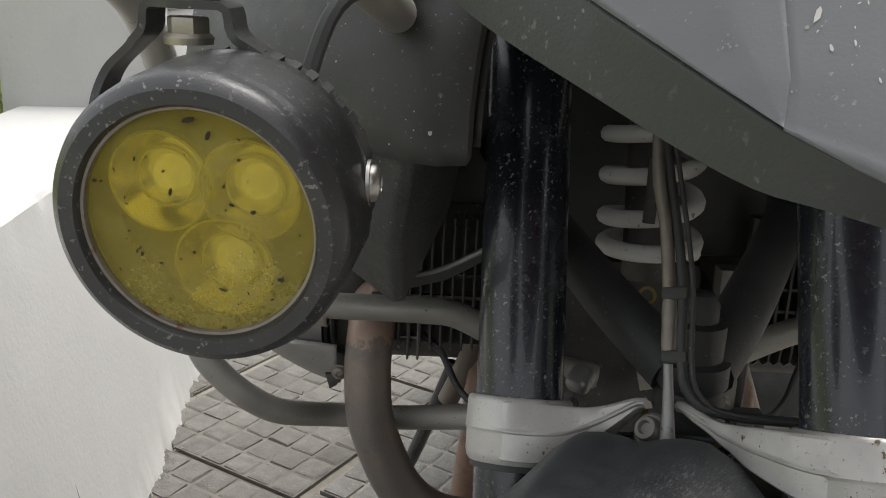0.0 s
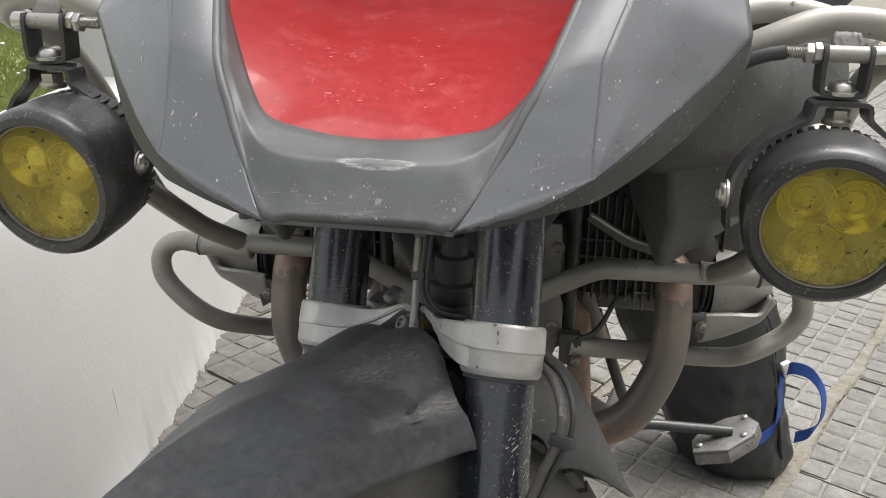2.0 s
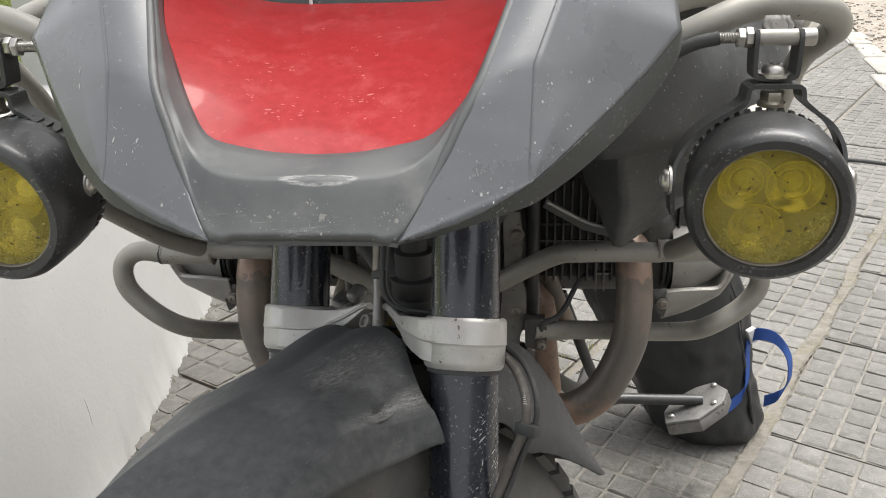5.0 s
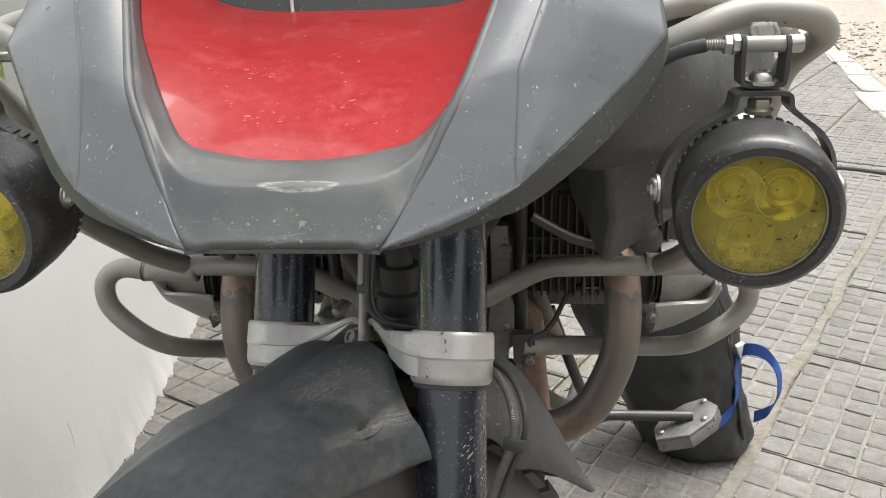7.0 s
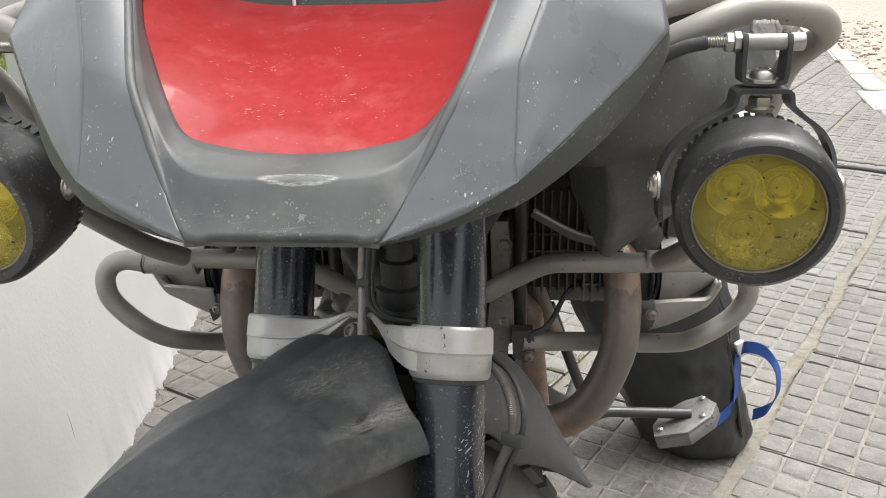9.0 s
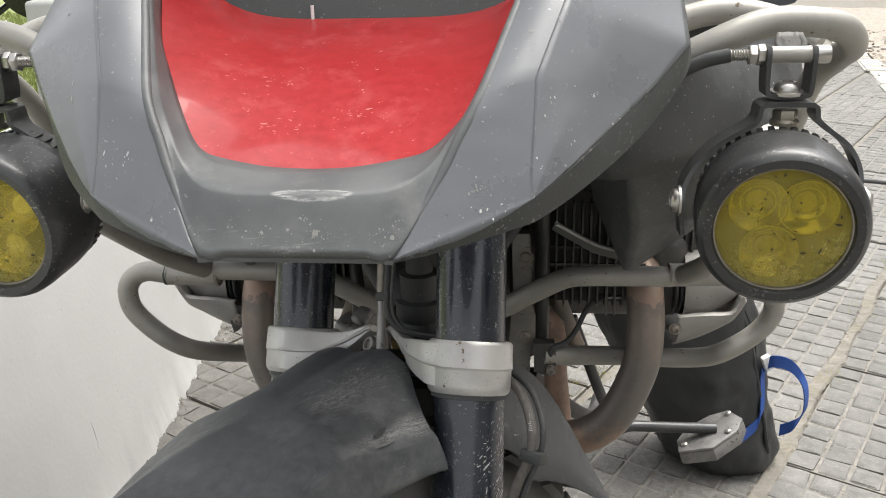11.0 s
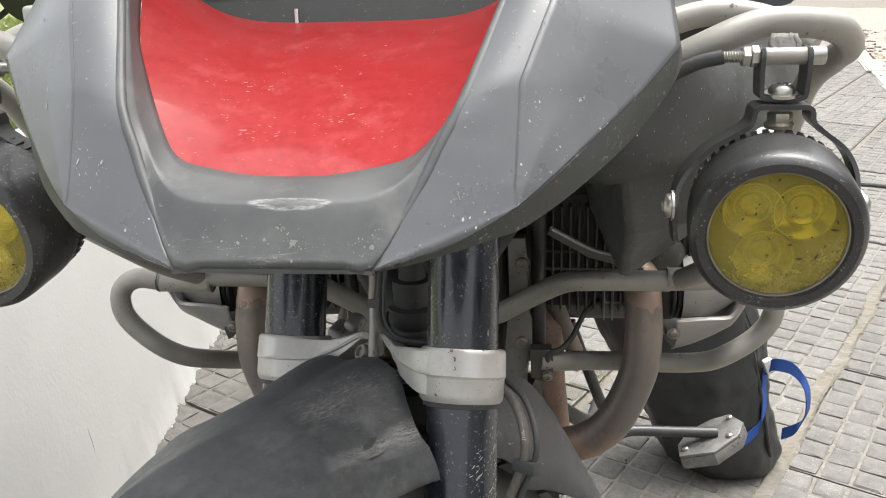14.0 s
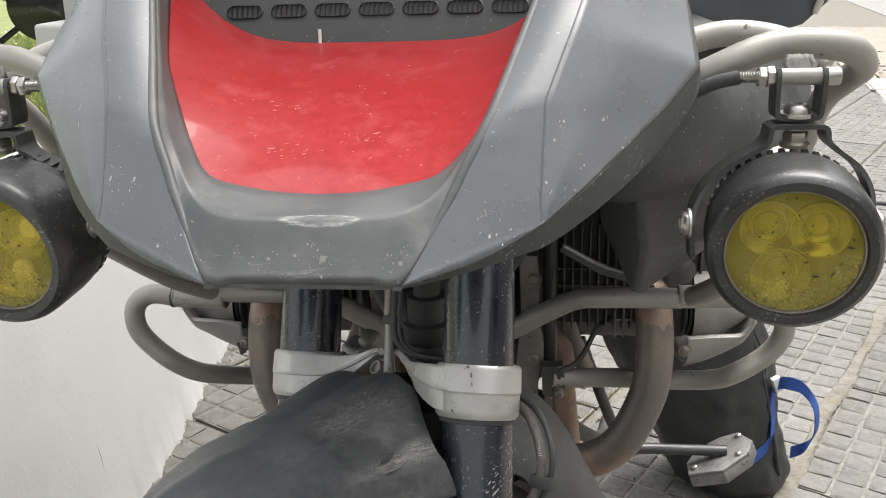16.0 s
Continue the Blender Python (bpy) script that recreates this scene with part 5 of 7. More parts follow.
def build_lamp(s):
    cx, cy, cz = (0.258, 0.335, 0.893) if s > 0 else (-0.2405, 0.312, 0.897)
    face = Vector((-0.12 if s > 0 else -0.09, -1, -0.11)).normalized()
    m = frame_at((cx, cy, cz), face)
    top = Vector((0, 0, 1))
    bm = bmesh.new()
    lathe(bm, [(0.0402, -0.002), (0.0404, 0.003), (0.0416, 0.005), (0.0465, 0.0053), (0.0495, 0.003), (0.0511, -0.001), (0.0515, -0.008), (0.0512, -0.032), (0.0505, -0.04), (0.048, -0.045), (0.047, -0.052), (0.04, -0.064), (0.0, -0.068)], m, 80)
    lamp = part("fog_lamp", bm, LAMP_RUBBER, bike, "round black fog lamp with a dusty rubber rim")
    for i in range(44):
        a = i / 44 * 360
        bm = bmesh.new()
        block(bm, (0.0042, 0.0038, 0.009), m @ pose(0, 0, 0, 0, 0, a) @ Matrix.Translation((0.0472, 0, -0.0475)))
        part("cooling_fin", bm, BLACK_PLASTIC, lamp, smooth=0)
    bm = bmesh.new()
    lathe(bm, [(0.0404, -0.001), (0.0404, 0.0022), (0.0394, 0.002), (0.0392, -0.001)], m, 72)
    part("bezel", bm, DULL_STEEL, lamp, "dirty metal ring round the lens")
    bm = bmesh.new()
    lathe(bm, [(0.0, 0.0022), (0.03, 0.0016), (0.0393, 0.0), (0.0393, -0.002), (0.03, -0.0006), (0.0, 0.0)], m, 64)
    lens = part("lens", bm, YELLOW_LENS, lamp, "yellow lens with dirt specks and dead flies")
    lens.visible_shadow = False
    bm = bmesh.new()
    lathe(bm, [(0.0398, -0.003), (0.0398, -0.022), (0.0, -0.022)], m, 48)
    part("reflector_plate", bm, REFLECTOR, lamp)
    for k in range(3):
        a = radians(((42, 139, 250) if s > 0 else (34, 141, 292))[k])
        rr = 0.0192 if k < 2 else 0.0175
        mm = m @ Matrix.Translation((rr * math.cos(a), rr * math.sin(a), 0.002 if k == 2 else -0.001))
        bm = bmesh.new()
        lathe(bm, [(0.0, -0.016), (0.004, -0.0165), (0.0065, -0.016), (0.0125, -0.009), (0.0168, -0.0045), (0.0178, -0.0045), (0.0176, -0.009), (0.009, -0.021)], mm, 36)
        cup = part("led_cup", bm, LED_CUP, lamp)
        bm = bmesh.new()
        for rr2, zz in ((0.0173, -0.0042), (0.0102, -0.0105)):
            lathe(bm, [(rr2 - 0.0005, zz), (rr2, zz + 0.0006), (rr2 + 0.0005, zz), (rr2, zz - 0.0006), (rr2 - 0.0005, zz)], mm, 40)
        part("cup_rim", bm, LED_DOME, cup)
        bm = bmesh.new()
        lathe(bm, [(0.0, -0.0085), (0.003, -0.009), (0.0055, -0.0115), (0.0065, -0.0155), (0, -0.0155)], mm, 24)
        part("led_dome", bm, LED_DOME if s > 0 else LED_LIT, lamp)
    rng = random.Random(11 + s)
    for i in range(60):
        bm = bmesh.new()
        a, r = rng.uniform(0, 6.28), 0.037 * math.sqrt(rng.random())
        q = 0.00028 + 0.001 * rng.random() ** 3
        bmesh.ops.create_icosphere(bm, subdivisions=1, radius=q, matrix=m @ Matrix.Translation((r * math.cos(a), r * math.sin(a), 0.0022)) @ pose(0, 0, 0, 0, 0, rng.uniform(0, 360)) @ Matrix.Diagonal((rng.uniform(0.7, 2.4), 0.7, 0.5, 1)))
        part("dead_fly", bm, FLY, lens)
    # bracket: a strap over the top of the lamp with a raised bridge in the middle
    bx, by = (cx - 0.002 if s > 0 else cx - 0.003), cy + 0.05
    ox = 0.010 if s > 0 else -0.0135
    half = spline([(0.0535, 0, -0.012), (0.0548, 0, 0.008), (0.0515, 0, 0.028), (0.041, 0, 0.043), (0.026, 0, 0.053), (0.0185, 0, 0.059), (0.0172, 0, 0.0655), (0.0152, 0, 0.0685), (0.008, 0, 0.0688), (0.0, 0, 0.0688)], 40)
    strap = half + [Vector((-p.x, 0, p.z)) for p in half[-2::-1]]
    strap = [p + Vector((ox * min(1, max(0, (p.z - 0.02) / 0.036)), 0, 0)) for p in strap]
    strap = [p + Vector((0, -0.02 * (1 - min(1, max(0, (p.z - 0.01) / 0.05))), 0)) for p in strap]
    if s < 0:  # bent back on its outer side
        strap = [p + Vector((-0.1 * min(0, p.x + 0.015), 0.45 * max(0, -p.x - 0.015), 0)) for p in strap]
    side_x = bx
    bm = bmesh.new()
    rows = []
    for i, p in enumerate(strap):
        d = (strap[min(i + 1, len(strap) - 1)] - strap[max(i - 1, 0)]).normalized()
        nn = Vector((d.z, 0, -d.x)) * 0.0015
        wide = 0.009 if abs(p.x - ox) > 0.022 else 0.0105
        rows.append([Vector((bx, by, cz)) + p + nn * k + Vector((0, yy, 0)) for k, yy in ((1, -wide), (1, wide), (-1, wide), (-1, -wide))])
    vs = grid(bm, rows, closed=True)
    bm.faces.new(vs[0])
    bm.faces.new(vs[-1])
    bmesh.ops.bevel(bm, geom=[e for e in bm.edges if not e.is_boundary and len(e.link_faces) == 2 and e.calc_face_angle(0) > 1.2], offset=0.0005, segments=1, affect="EDGES")
    part("lamp_bracket", bm, BLACK_STEEL, lamp, "black bent steel lamp bracket", smooth=35)
    for k in (-1, 1):
        bm = bmesh.new()
        bolt(bm, (side_x + k * (0.0555 if s * k > 0 or s > 0 else 0.0555), by - 0.022 + (0.022 if s < 0 and k < 0 else 0), cz + 0.010), (k, 0, 0), 0.0078 if s > 0 else (0.0068 if k > 0 else 0.005), 0.0065 if s > 0 else 0.005)
        part("side_bolt", bm, STEEL, lamp, "round steel socket bolt")
    bx = bx + ox
    u = spline([(-0.0138, 0, 0.104), (-0.0138, 0, 0.09), (-0.0132, 0, 0.0765), (-0.0108, 0, 0.0735), (0, 0, 0.0725), (0.0108, 0, 0.0735), (0.0132, 0, 0.0765), (0.0138, 0, 0.09), (0.0138, 0, 0.104)], 50)
    bm = bmesh.new()
    rows = []
    for i, p in enumerate(u):
        d = (u[min(i + 1, 49)] - u[max(i - 1, 0)]).normalized()
        nn = Vector((d.z, 0, -d.x)) * 0.0014
        wide = 0.0095 - 0.004 * max(0, (p.z - 0.098) / 0.008) ** 2
        rows.append([Vector((bx, by + 0.004, cz)) + p + nn * k + Vector((0, yy, 0)) for k, yy in ((1, -wide), (1, wide), (-1, wide), (-1, -wide))])
    vs = grid(bm, rows, closed=True)
    bm.faces.new(vs[0])
    bm.faces.new(vs[-1])
    part("clamp_fork", bm, BLACK_STEEL, lamp, "black steel clamp under the bar", smooth=35)
    bm = bmesh.new()
    bolt(bm, (bx, by + 0.002, cz + 0.0742), (0, -0.1, 1), 0.0081, 0.0078)
    part("top_bolt", bm, STEEL, lamp, "round steel socket bolt")
    bm = bmesh.new()
    plate(bm, hexagon(0.0078), 0.008, Matrix.Translation((bx, by, cz + 0.0605)), 0.001)
    lathe(bm, [(0, -0.001), (0.0088, -0.001), (0.0092, 0.0015), (0.0078, 0.003), (0, 0.003)], Matrix.Translation((bx, by, cz + 0.0555)), 24)
    part("nut", bm, COPPER_NUT, lamp, "rusty hexagon nut")
    yb, zb = by + 0.002, cz + 0.0985
    bm = bmesh.new()
    pipe(bm, [(bx - 0.0155, yb, zb), (bx + 0.0155, yb, zb)], 0.0054, 4, 20)
    part("cross_bolt", bm, BAR_PAINT, lamp, "cross bolt through the clamp")
    bm = bmesh.new()
    plate(bm, hexagon(0.0066), 0.005, frame_at((bx - s * 0.0178, yb, zb), (1, 0, 0)), 0.0008)
    plate(bm, hexagon(0.0066), 0.005, frame_at((bx - s * 0.0230, yb, zb), (1, 0, 0)) @ pose(0, 0, 0, 0, 0, 20), 0.0008)
    part("cross_nut", bm, STEEL, lamp, "steel nut")
    bm = bmesh.new()
    prof = [(0, 0)]
    for i in range(8):
        prof += [(0.0038, i * 0.0016), (0.0031, i * 0.0016 + 0.0008)]
    lathe(bm, prof + [(0, 0.0135)], frame_at((bx - s * 0.0255, yb, zb), (-s, 0, 0)), 18)
    part("thread", bm, STEEL, lamp)
    bm = bmesh.new()
    lathe(bm, [(0, 0), (0.0058, 0), (0.0058, 0.008), (0.0052, 0.009), (0.004, 0.009), (0.0035, 0.007), (0, 0.007)], frame_at((bx + s * 0.0148, yb, zb), (s, 0, 0)), 20)
    part("bolt_head", bm, STEEL, lamp)
    bm = bmesh.new()
    rows = [[(bx + x * (0.0095 - 0.0012 * abs(k - 2)) + 0.0016 * noise.noise((x * 3, k * 1.7, s)), yb - 0.001 + 0.0018 * k + 0.0012 * noise.noise((x * 4, k, s + 5)), zb + 0.001 + 0.0028 * k + 0.0006 * noise.noise((x * 3, k, s))) for x in (k2 / 8 - 1 for k2 in range(17))] for k in range(5)]
    grid(bm, rows)
    w = part("weld_tab", bm, WELD, lamp, "weld between clamp tube and bar")
    skin(w, 0.004, 0)
    bm = bmesh.new()
    if s > 0:
        pipe(bm, [(cx + 0.045, cy + 0.05, cz + 0.018), (cx + 0.075, cy + 0.06, cz + 0.014), (cx + 0.13, cy + 0.07, cz + 0.004), (cx + 0.2, cy + 0.09, cz - 0.006), (cx + 0.27, cy + 0.16, cz - 0.04)], 0.0014, 30, 8)
        pipe(bm, [(bx - 0.0365, yb, zb), (bx - 0.056, yb + 0.004, zb - 0.006), (bx - 0.098, yb + 0.01, zb - 0.03)], 0.0046, 16, 10)
    else:
        pipe(bm, [(cx + 0.02, cy + 0.066, cz + 0.03), (cx + 0.034, cy + 0.085, cz + 0.07), (cx + 0.06, cy + 0.12, cz + 0.078), (cx + 0.1, cy + 0.15, cz + 0.08)], 0.0036, 20, 8)
    part("lamp_cable", bm, RUBBER, lamp, "black lamp cable")


def build_engine():
    bm = bmesh.new()
    block(bm, (0.2, 0.3, 0.3), Matrix.Translation((0, 1.0, 0.56)), 0.03, 3)
    block(bm, (0.6, 0.22, 0.36), Matrix.Translation((0, 1.1, 0.72)), 0.03, 3)
    part("crankcase", bm, ENGINE_DARK, bike, "dark dirty engine casing")
    bm = bmesh.new()
    block(bm, (0.15, 0.04, 0.34), Matrix.Translation((0, 0.85, 0.56)), 0.012, 2)
    part("front_cover", bm, ENGINE_DARK, bike, "dark dirty engine front cover")
    for s in (-1, 1):
        # cast frame post with two bolts, black tube beside it
        bm = bmesh.new()
        plate(bm, [(.078, .735), (.100, .735), (.104, .69), (.099, .655), (.108, .625), (.108, .59), (.098, .56), (.088, .50), (.072, .50), (.076, .6), (.083, .66)], 0.02, pose(0, 0.806, 0, 90, 0, 0) @ Matrix.Diagonal((s, 1, 1, 1)), 0.002)
        post = part("frame_post", bm, ENGINE_FIN, bike, "grey cast frame post")
        for z in (0.705, 0.603):
            bm = bmesh.new()
            bolt(bm, (s * 0.096, 0.797, z), (0, -1, 0), 0.0075, 0.006)
            part("post_bolt", bm, DULL_STEEL, post)
        bm = bmesh.new()
        pipe(bm, [(s * 0.1155, 0.82, 0.78), (s * 0.1155, 0.82, 0.68), (s * 0.1155, 0.825, 0.575)], 0.009, 12, 14)
        part("frame_tube", bm, BLACK_STEEL, bike)
        bm = bmesh.new()
        block(bm, (0.13, 0.13, 0.15), Matrix.Translation((s * 0.185, 0.905, 0.703)), 0.012)
        cyl = part("cylinder", bm, ENGINE_DARK, bike, "finned engine cylinder")
        for i in range(11):
            bm = bmesh.new()
            plate(bm, [(-.064, .07), (.064, .07), (.066, -.055), (.058, -.062), (-.04, -.068), (-.052, -.068), (-.063, -.06), (-.064, -.05)], 0.0022, Matrix.Translation((s * (0.122 + i * 0.0102), 0.885, 0.696)) @ Matrix(((0, 0, 1, 0), (1, 0, 0, 0), (0, 1, 0, 0), (0, 0, 0, 1))), 0.0006)
            part("fin", bm, FIN_DARK, cyl)
        bm = bmesh.new()
        for k in range(3):
            block(bm, (0.13, 0.004, 0.003), Matrix.Translation((s * 0.175, 0.826, 0.665 + k * 0.022)), 0.0)
        part("fin_web", bm, ENGINE_DARK, cyl, smooth=0)
        bm = bmesh.new()
        block(bm, (0.052, 0.13, 0.11), Matrix.Translation((s * 0.268, 0.905, 0.664)), 0.02, 4)
        head = part("cylinder_head", bm, ENGINE_DARK, bike, "dark cylinder head")
        bm = bmesh.new()
        block(bm, (0.062, 0.09, 0.085), Matrix.Translation((s * 0.298, 0.905, 0.722)), 0.014, 3)
        for k in range(4):
            block(bm, (0.003, 0.094, 0.07), Matrix.Translation((s * (0.274 + k * 0.008), 0.9, 0.722)), 0.001, 1)
        part("intake_body", bm, ENGINE_DARK, head, "dark ribbed intake body")
        bm = bmesh.new()
        for xx, rr in ((0.279, 0.056), (0.286, 0.054)):
            lathe(bm, [(rr - .01, -.003), (rr, -.002), (rr + .0012, 0), (rr, .002), (rr - .01, .003)], Matrix.Translation((s * xx, 0.895, 0.652)) @ pose(0, 0, 0, 0, 90, 0) @ Matrix.Diagonal((0.9, 1.25, 1, 1)), 40)
        part("gasket", bm, RUBBER, head, "black rubber gasket")
        bm = bmesh.new()
        rows = []
        for i in range(12):
            u = i / 11
            x = s * (0.289 + u * 0.075)
            h, w = 0.047 - 0.03 * u ** 2.4, 0.071 - 0.03 * u ** 2.2
            rows.append([(x, 0.895 + w * math.copysign(abs(math.cos(a)) ** 0.75, math.cos(a)), 0.652 + h * math.copysign(abs(math.sin(a)) ** 0.75, math.sin(a))) for a in (2 * math.pi * k / 36 for k in range(36))])
        vs = grid(bm, rows, closed=True)
        bm.faces.new(vs[-1])
        part("valve_cover", bm, ENGINE, head, "grey alloy valve cover")
        # spoon-shaped guard under the head, its front lip turned up
        drop = Vector((0.004, 0, 0)) if s > 0 else Vector((-0.003, 0, 0.009))
        lip = spline([Vector(p) + drop for p in ((.274, .80, .6295), (.304, .80, .6325), (.3306, .80, .634), (.3385, .80, .6365), (.3446, .801, .6438), (.351, .804, .656))], 24)
        belly = spline([Vector(p) + drop for p in ((.274, .826, .5815), (.301, .828, .590), (.3246, .828, .602), (.3398, .828, .612), (.3466, .827, .622), (.358, .824, .645))], 24)
        rear = spline([Vector(p) + drop for p in ((.274, .93, .5795), (.301, .93, .588), (.3246, .93, .600), (.3398, .93, .610), (.3486, .93, .622), (.360, .93, .645))], 24)
        bm = bmesh.new()
        def flip(q, d=(0, 0, 0)):
            return [Vector((s * p.x, p.y, p.z)) + Vector(d) for p in q]
        grid(bm, [flip(lip, (0, .008, .001)), flip(lip, (0, .003, .0012)), flip(lip), flip(lip, (0, .0005, -.003)), flip([a.lerp(b, .35) + Vector((0, -.004, 0)) for a, b in zip(lip, belly)]), flip([a.lerp(b, .7) + Vector((0, -.005, -.001)) for a, b in zip(lip, belly)]), flip(belly), flip(belly, (0, .02, -.003)), flip(rear)])
        g = part("cylinder_guard", bm, ENGINE, bike, "grey alloy cylinder guard with an upturned lip", smooth=50)
        skin(g, 0.0025)
        bm = bmesh.new()
        bolt(bm, (s * 0.272 + 0.004, 0.802, 0.6145), (0, -1, 0), 0.0062, 0.006)
        part("guard_screw", bm, DULL_STEEL, g)
        bm = bmesh.new()
        plate(bm, [(.264, .609), (.283, .608), (.279, .592), (.272, .596)], 0.006, pose(0, 0.812, 0, 90, 0, 0) @ Matrix.Diagonal((s, 1, 1, 1)), 0.001)
        part("gusset", bm, ENGINE_DARK, g)
        bm = bmesh.new()
        pipe(bm, [(s * 0.238, 0.875, 0.674), (s * 0.239, 0.84, 0.67), (s * 0.24, 0.816, 0.65), (s * 0.241, 0.802, 0.61), (s * 0.234, 0.793, 0.56), (s * 0.203, 0.79, 0.494), (s * 0.158, 0.80, 0.46), (s * 0.10, 0.84, 0.44), (s * 0.04, 0.92, 0.43)], 0.0225, 60, 24)
        part("exhaust_header", bm, HEATED, bike, "heat-stained brown exhaust header pipe")
        bm = bmesh.new()
        pipe(bm, [(s * 0.085, 0.875, 0.604), (s * 0.115, 0.865, 0.601), (s * 0.131, 0.86, 0.585), (s * 0.134, 0.86, 0.53), (s * 0.143, 0.87, 0.44), (s * 0.146, 0.9, 0.38)], [0.0155, 0.0155, 0.0145], 16, 20)
        part("collector_pipe", bm, RUST_PINK, bike, "heat-stained collector pipe")
        bm = bmesh.new()
        pipe(bm, [(s * 0.124, 0.905, 0.645), (s * 0.140, 0.905, 0.60), (s * 0.152, 0.905, 0.568), (s * 0.165, 0.91, 0.535)], 0.0115, 10, 14)
        part("link_pipe", bm, HEADER, bike)
        bm = bmesh.new()
        plate(bm, [(.106, .600), (.131, .600), (.134, .585), (.134, .566), (.124, .556), (.107, .562)], 0.018, pose(0, 0.789, 0, 90, 0, 0) @ Matrix.Diagonal((s, 1, 1, 1)), 0.002)
        mount = part("bar_mount", bm, ENGINE_DARK, bike, "steel bracket that holds the lower bar")
        bm = bmesh.new()
        bolt(bm, (s * 0.127, 0.779, 0.566), (0, -1, 0), 0.006, 0.006)
        part("mount_bolt", bm, DULL_STEEL, mount)
        bm = bmesh.new()
        pipe(bm, [(s * 0.127, 0.785, 0.57), (s * 0.128, 0.78, 0.594), (s * 0.144, 0.79, 0.598), (s * 0.157, 0.80, 0.61), (s * 0.172, 0.82, 0.632), (s * 0.19, 0.84, 0.64)], 0.0034, 30, 10)
        part("engine_cable", bm, RUBBER, bike, "black cable under the cylinder")
        bm = bmesh.new()
        pipe(bm, [(s * 0.16, 1.0, 0.54), (s * 0.206, 1.0, 0.414), (s * 0.225, 1.05, 0.36)], 0.0085, 10, 12)
        part("stay", bm, BLACK_STEEL, bike, "dark steel stay")
        bm = bmesh.new()
        for zz in (0, 1):
            block(bm, (0.0022, 0.01, 0.045), Matrix.Translation((s * (0.195 + zz * 0.010), 0.83, 0.642)), 0.0006, 1)
        block(bm, (0.018, 0.008, 0.0022), Matrix.Translation((s * 0.204, 0.83, 0.643)))
        part("cable_guide", bm, ENGINE_FIN, bike, smooth=0)


def build_middle():
    # telelever arm, ball joint, spring, dark inner panels
    for s in (-1, 1):
        bm = bmesh.new()
        pipe(bm, [(s * 0.01, 0.575, 0.735), (s * 0.05, 0.63, 0.765), (s * 0.1, 0.72, 0.81), (s * 0.13, 0.85, 0.83)], [0.02, 0.018, 0.015, 0.015], 24, 14)
        part("telelever_arm", bm, RUBBER, bike, "dark suspension arm")
    bm = bmesh.new()
    lathe(bm, [(0, -0.085), (.03, -.085), (.03, -.078), (.026, -.076), (.026, -.066), (.0275, -.064), (.0275, -.058), (.0235, -.055), (.0248, -.045), (.022, -.04), (.0232, -.03), (.0205, -.024), (.0238, -.02), (.0238, -.004), (.0185, -.002), (.0188, .022), (.0128, .0235), (.0125, .034), (.0085, .041), (0, .044)], Matrix.Translation((0.0, 0.57, 0.75)), 32)
    j = part("ball_joint", bm, RUBBER, bike, "black capped ball joint in the suspension arm")
    bm = bmesh.new()
    lathe(bm, [(0.02, -0.056), (0.0295, -0.056), (0.0295, -0.051), (0.02, -0.050)], Matrix.Translation((0.0, 0.57, 0.75)), 32)
    part("brass_ring", bm, BRASS, j)
    bm = bmesh.new()
    for k in range(3):
        lathe(bm, [(0.02, -.07 + k * .004), (.034, -.07 + k * .004), (.034, -.0682 + k * .004), (.02, -.068 + k * .004)], Matrix.Translation((0.0, 0.57, 0.75)), 32)
    part("shim", bm, GREY_ALLOY, j, "stack of bright metal shims")
    bm = bmesh.new()
    pts = []
    for i in range(6 * 24 + 1):
        a = i / 24 * 2 * math.pi
        h = 0.0 if i < 24 else (i - 24) / 24 * 0.036
        h = i / 24 * 0.012 if i < 24 else 0.012 + (i - 24) / 24 * 0.033
        pts.append((0.0 + 0.037 * math.cos(a), 0.742 + 0.037 * math.sin(a) + h * 0.25, 0.765 + h))
    pipe(bm, pts, 0.0072, 220, 10)
    part("spring", bm, WHITE_SPRING, bike, "white coil spring of the front suspension")
    bm = bmesh.new()
    pipe(bm, [(0, 0.745, 0.74), (0, 0.79, 0.95)], 0.02, 4, 20)
    pipe(bm, [(-0.01, 0.705, 0.80), (-0.008, 0.712, 0.85)], 0.005, 4, 12)
    part("damper", bm, ENGINE_DARK, bike)
    bm = bmesh.new()
    lathe(bm, [(0.006, 0), (0.009, 0), (0.009, 0.006), (0.006, 0.006), (0.006, 0)], frame_at(BUSH, (0, -1, 0.3)) @ Matrix.Scale(0.75, 4), 24)
    part("brass_bush", bm, BRASS, bike, "yellow plated bush")
    for size, place in (((0.5, 0.03, 0.32), (0, 0.86, 0.89)), ((0.5, 0.35, 0.03), (0, 0.7, 1.0)), ((0.24, 0.4, 0.05), (0, 0.62, 1.045))):
        bm = bmesh.new()
        block(bm, size, Matrix.Translation(place), 0.01)
        part("inner_panel", bm, BLACK_PLASTIC, bike, "black inner fairing panel")
    bm = bmesh.new()
    block(bm, (0.66, 0.5, 0.3), Matrix.Translation((0, 0.98, 1.135)), 0.1, 5)
    part("fuel_tank", bm, GREY_PLASTIC, bike, "grey fuel tank")
    bm = bmesh.new()
    prof = [(.16, .976), (.25, .979), (.30, .984), (.338, .995), (.358, 1.014), (.365, 1.06), (.36, 1.14), (.16, 1.16)]
    rows = [[(x * (1 - 0.06 * k), .66 + .02 * k + 0.25 * max(0, k - 1), z + 0.004 * (2 - k) * (z < 1.05)) for x, z in prof] for k in range(3)]
    vs = grid(bm, rows, closed=True)
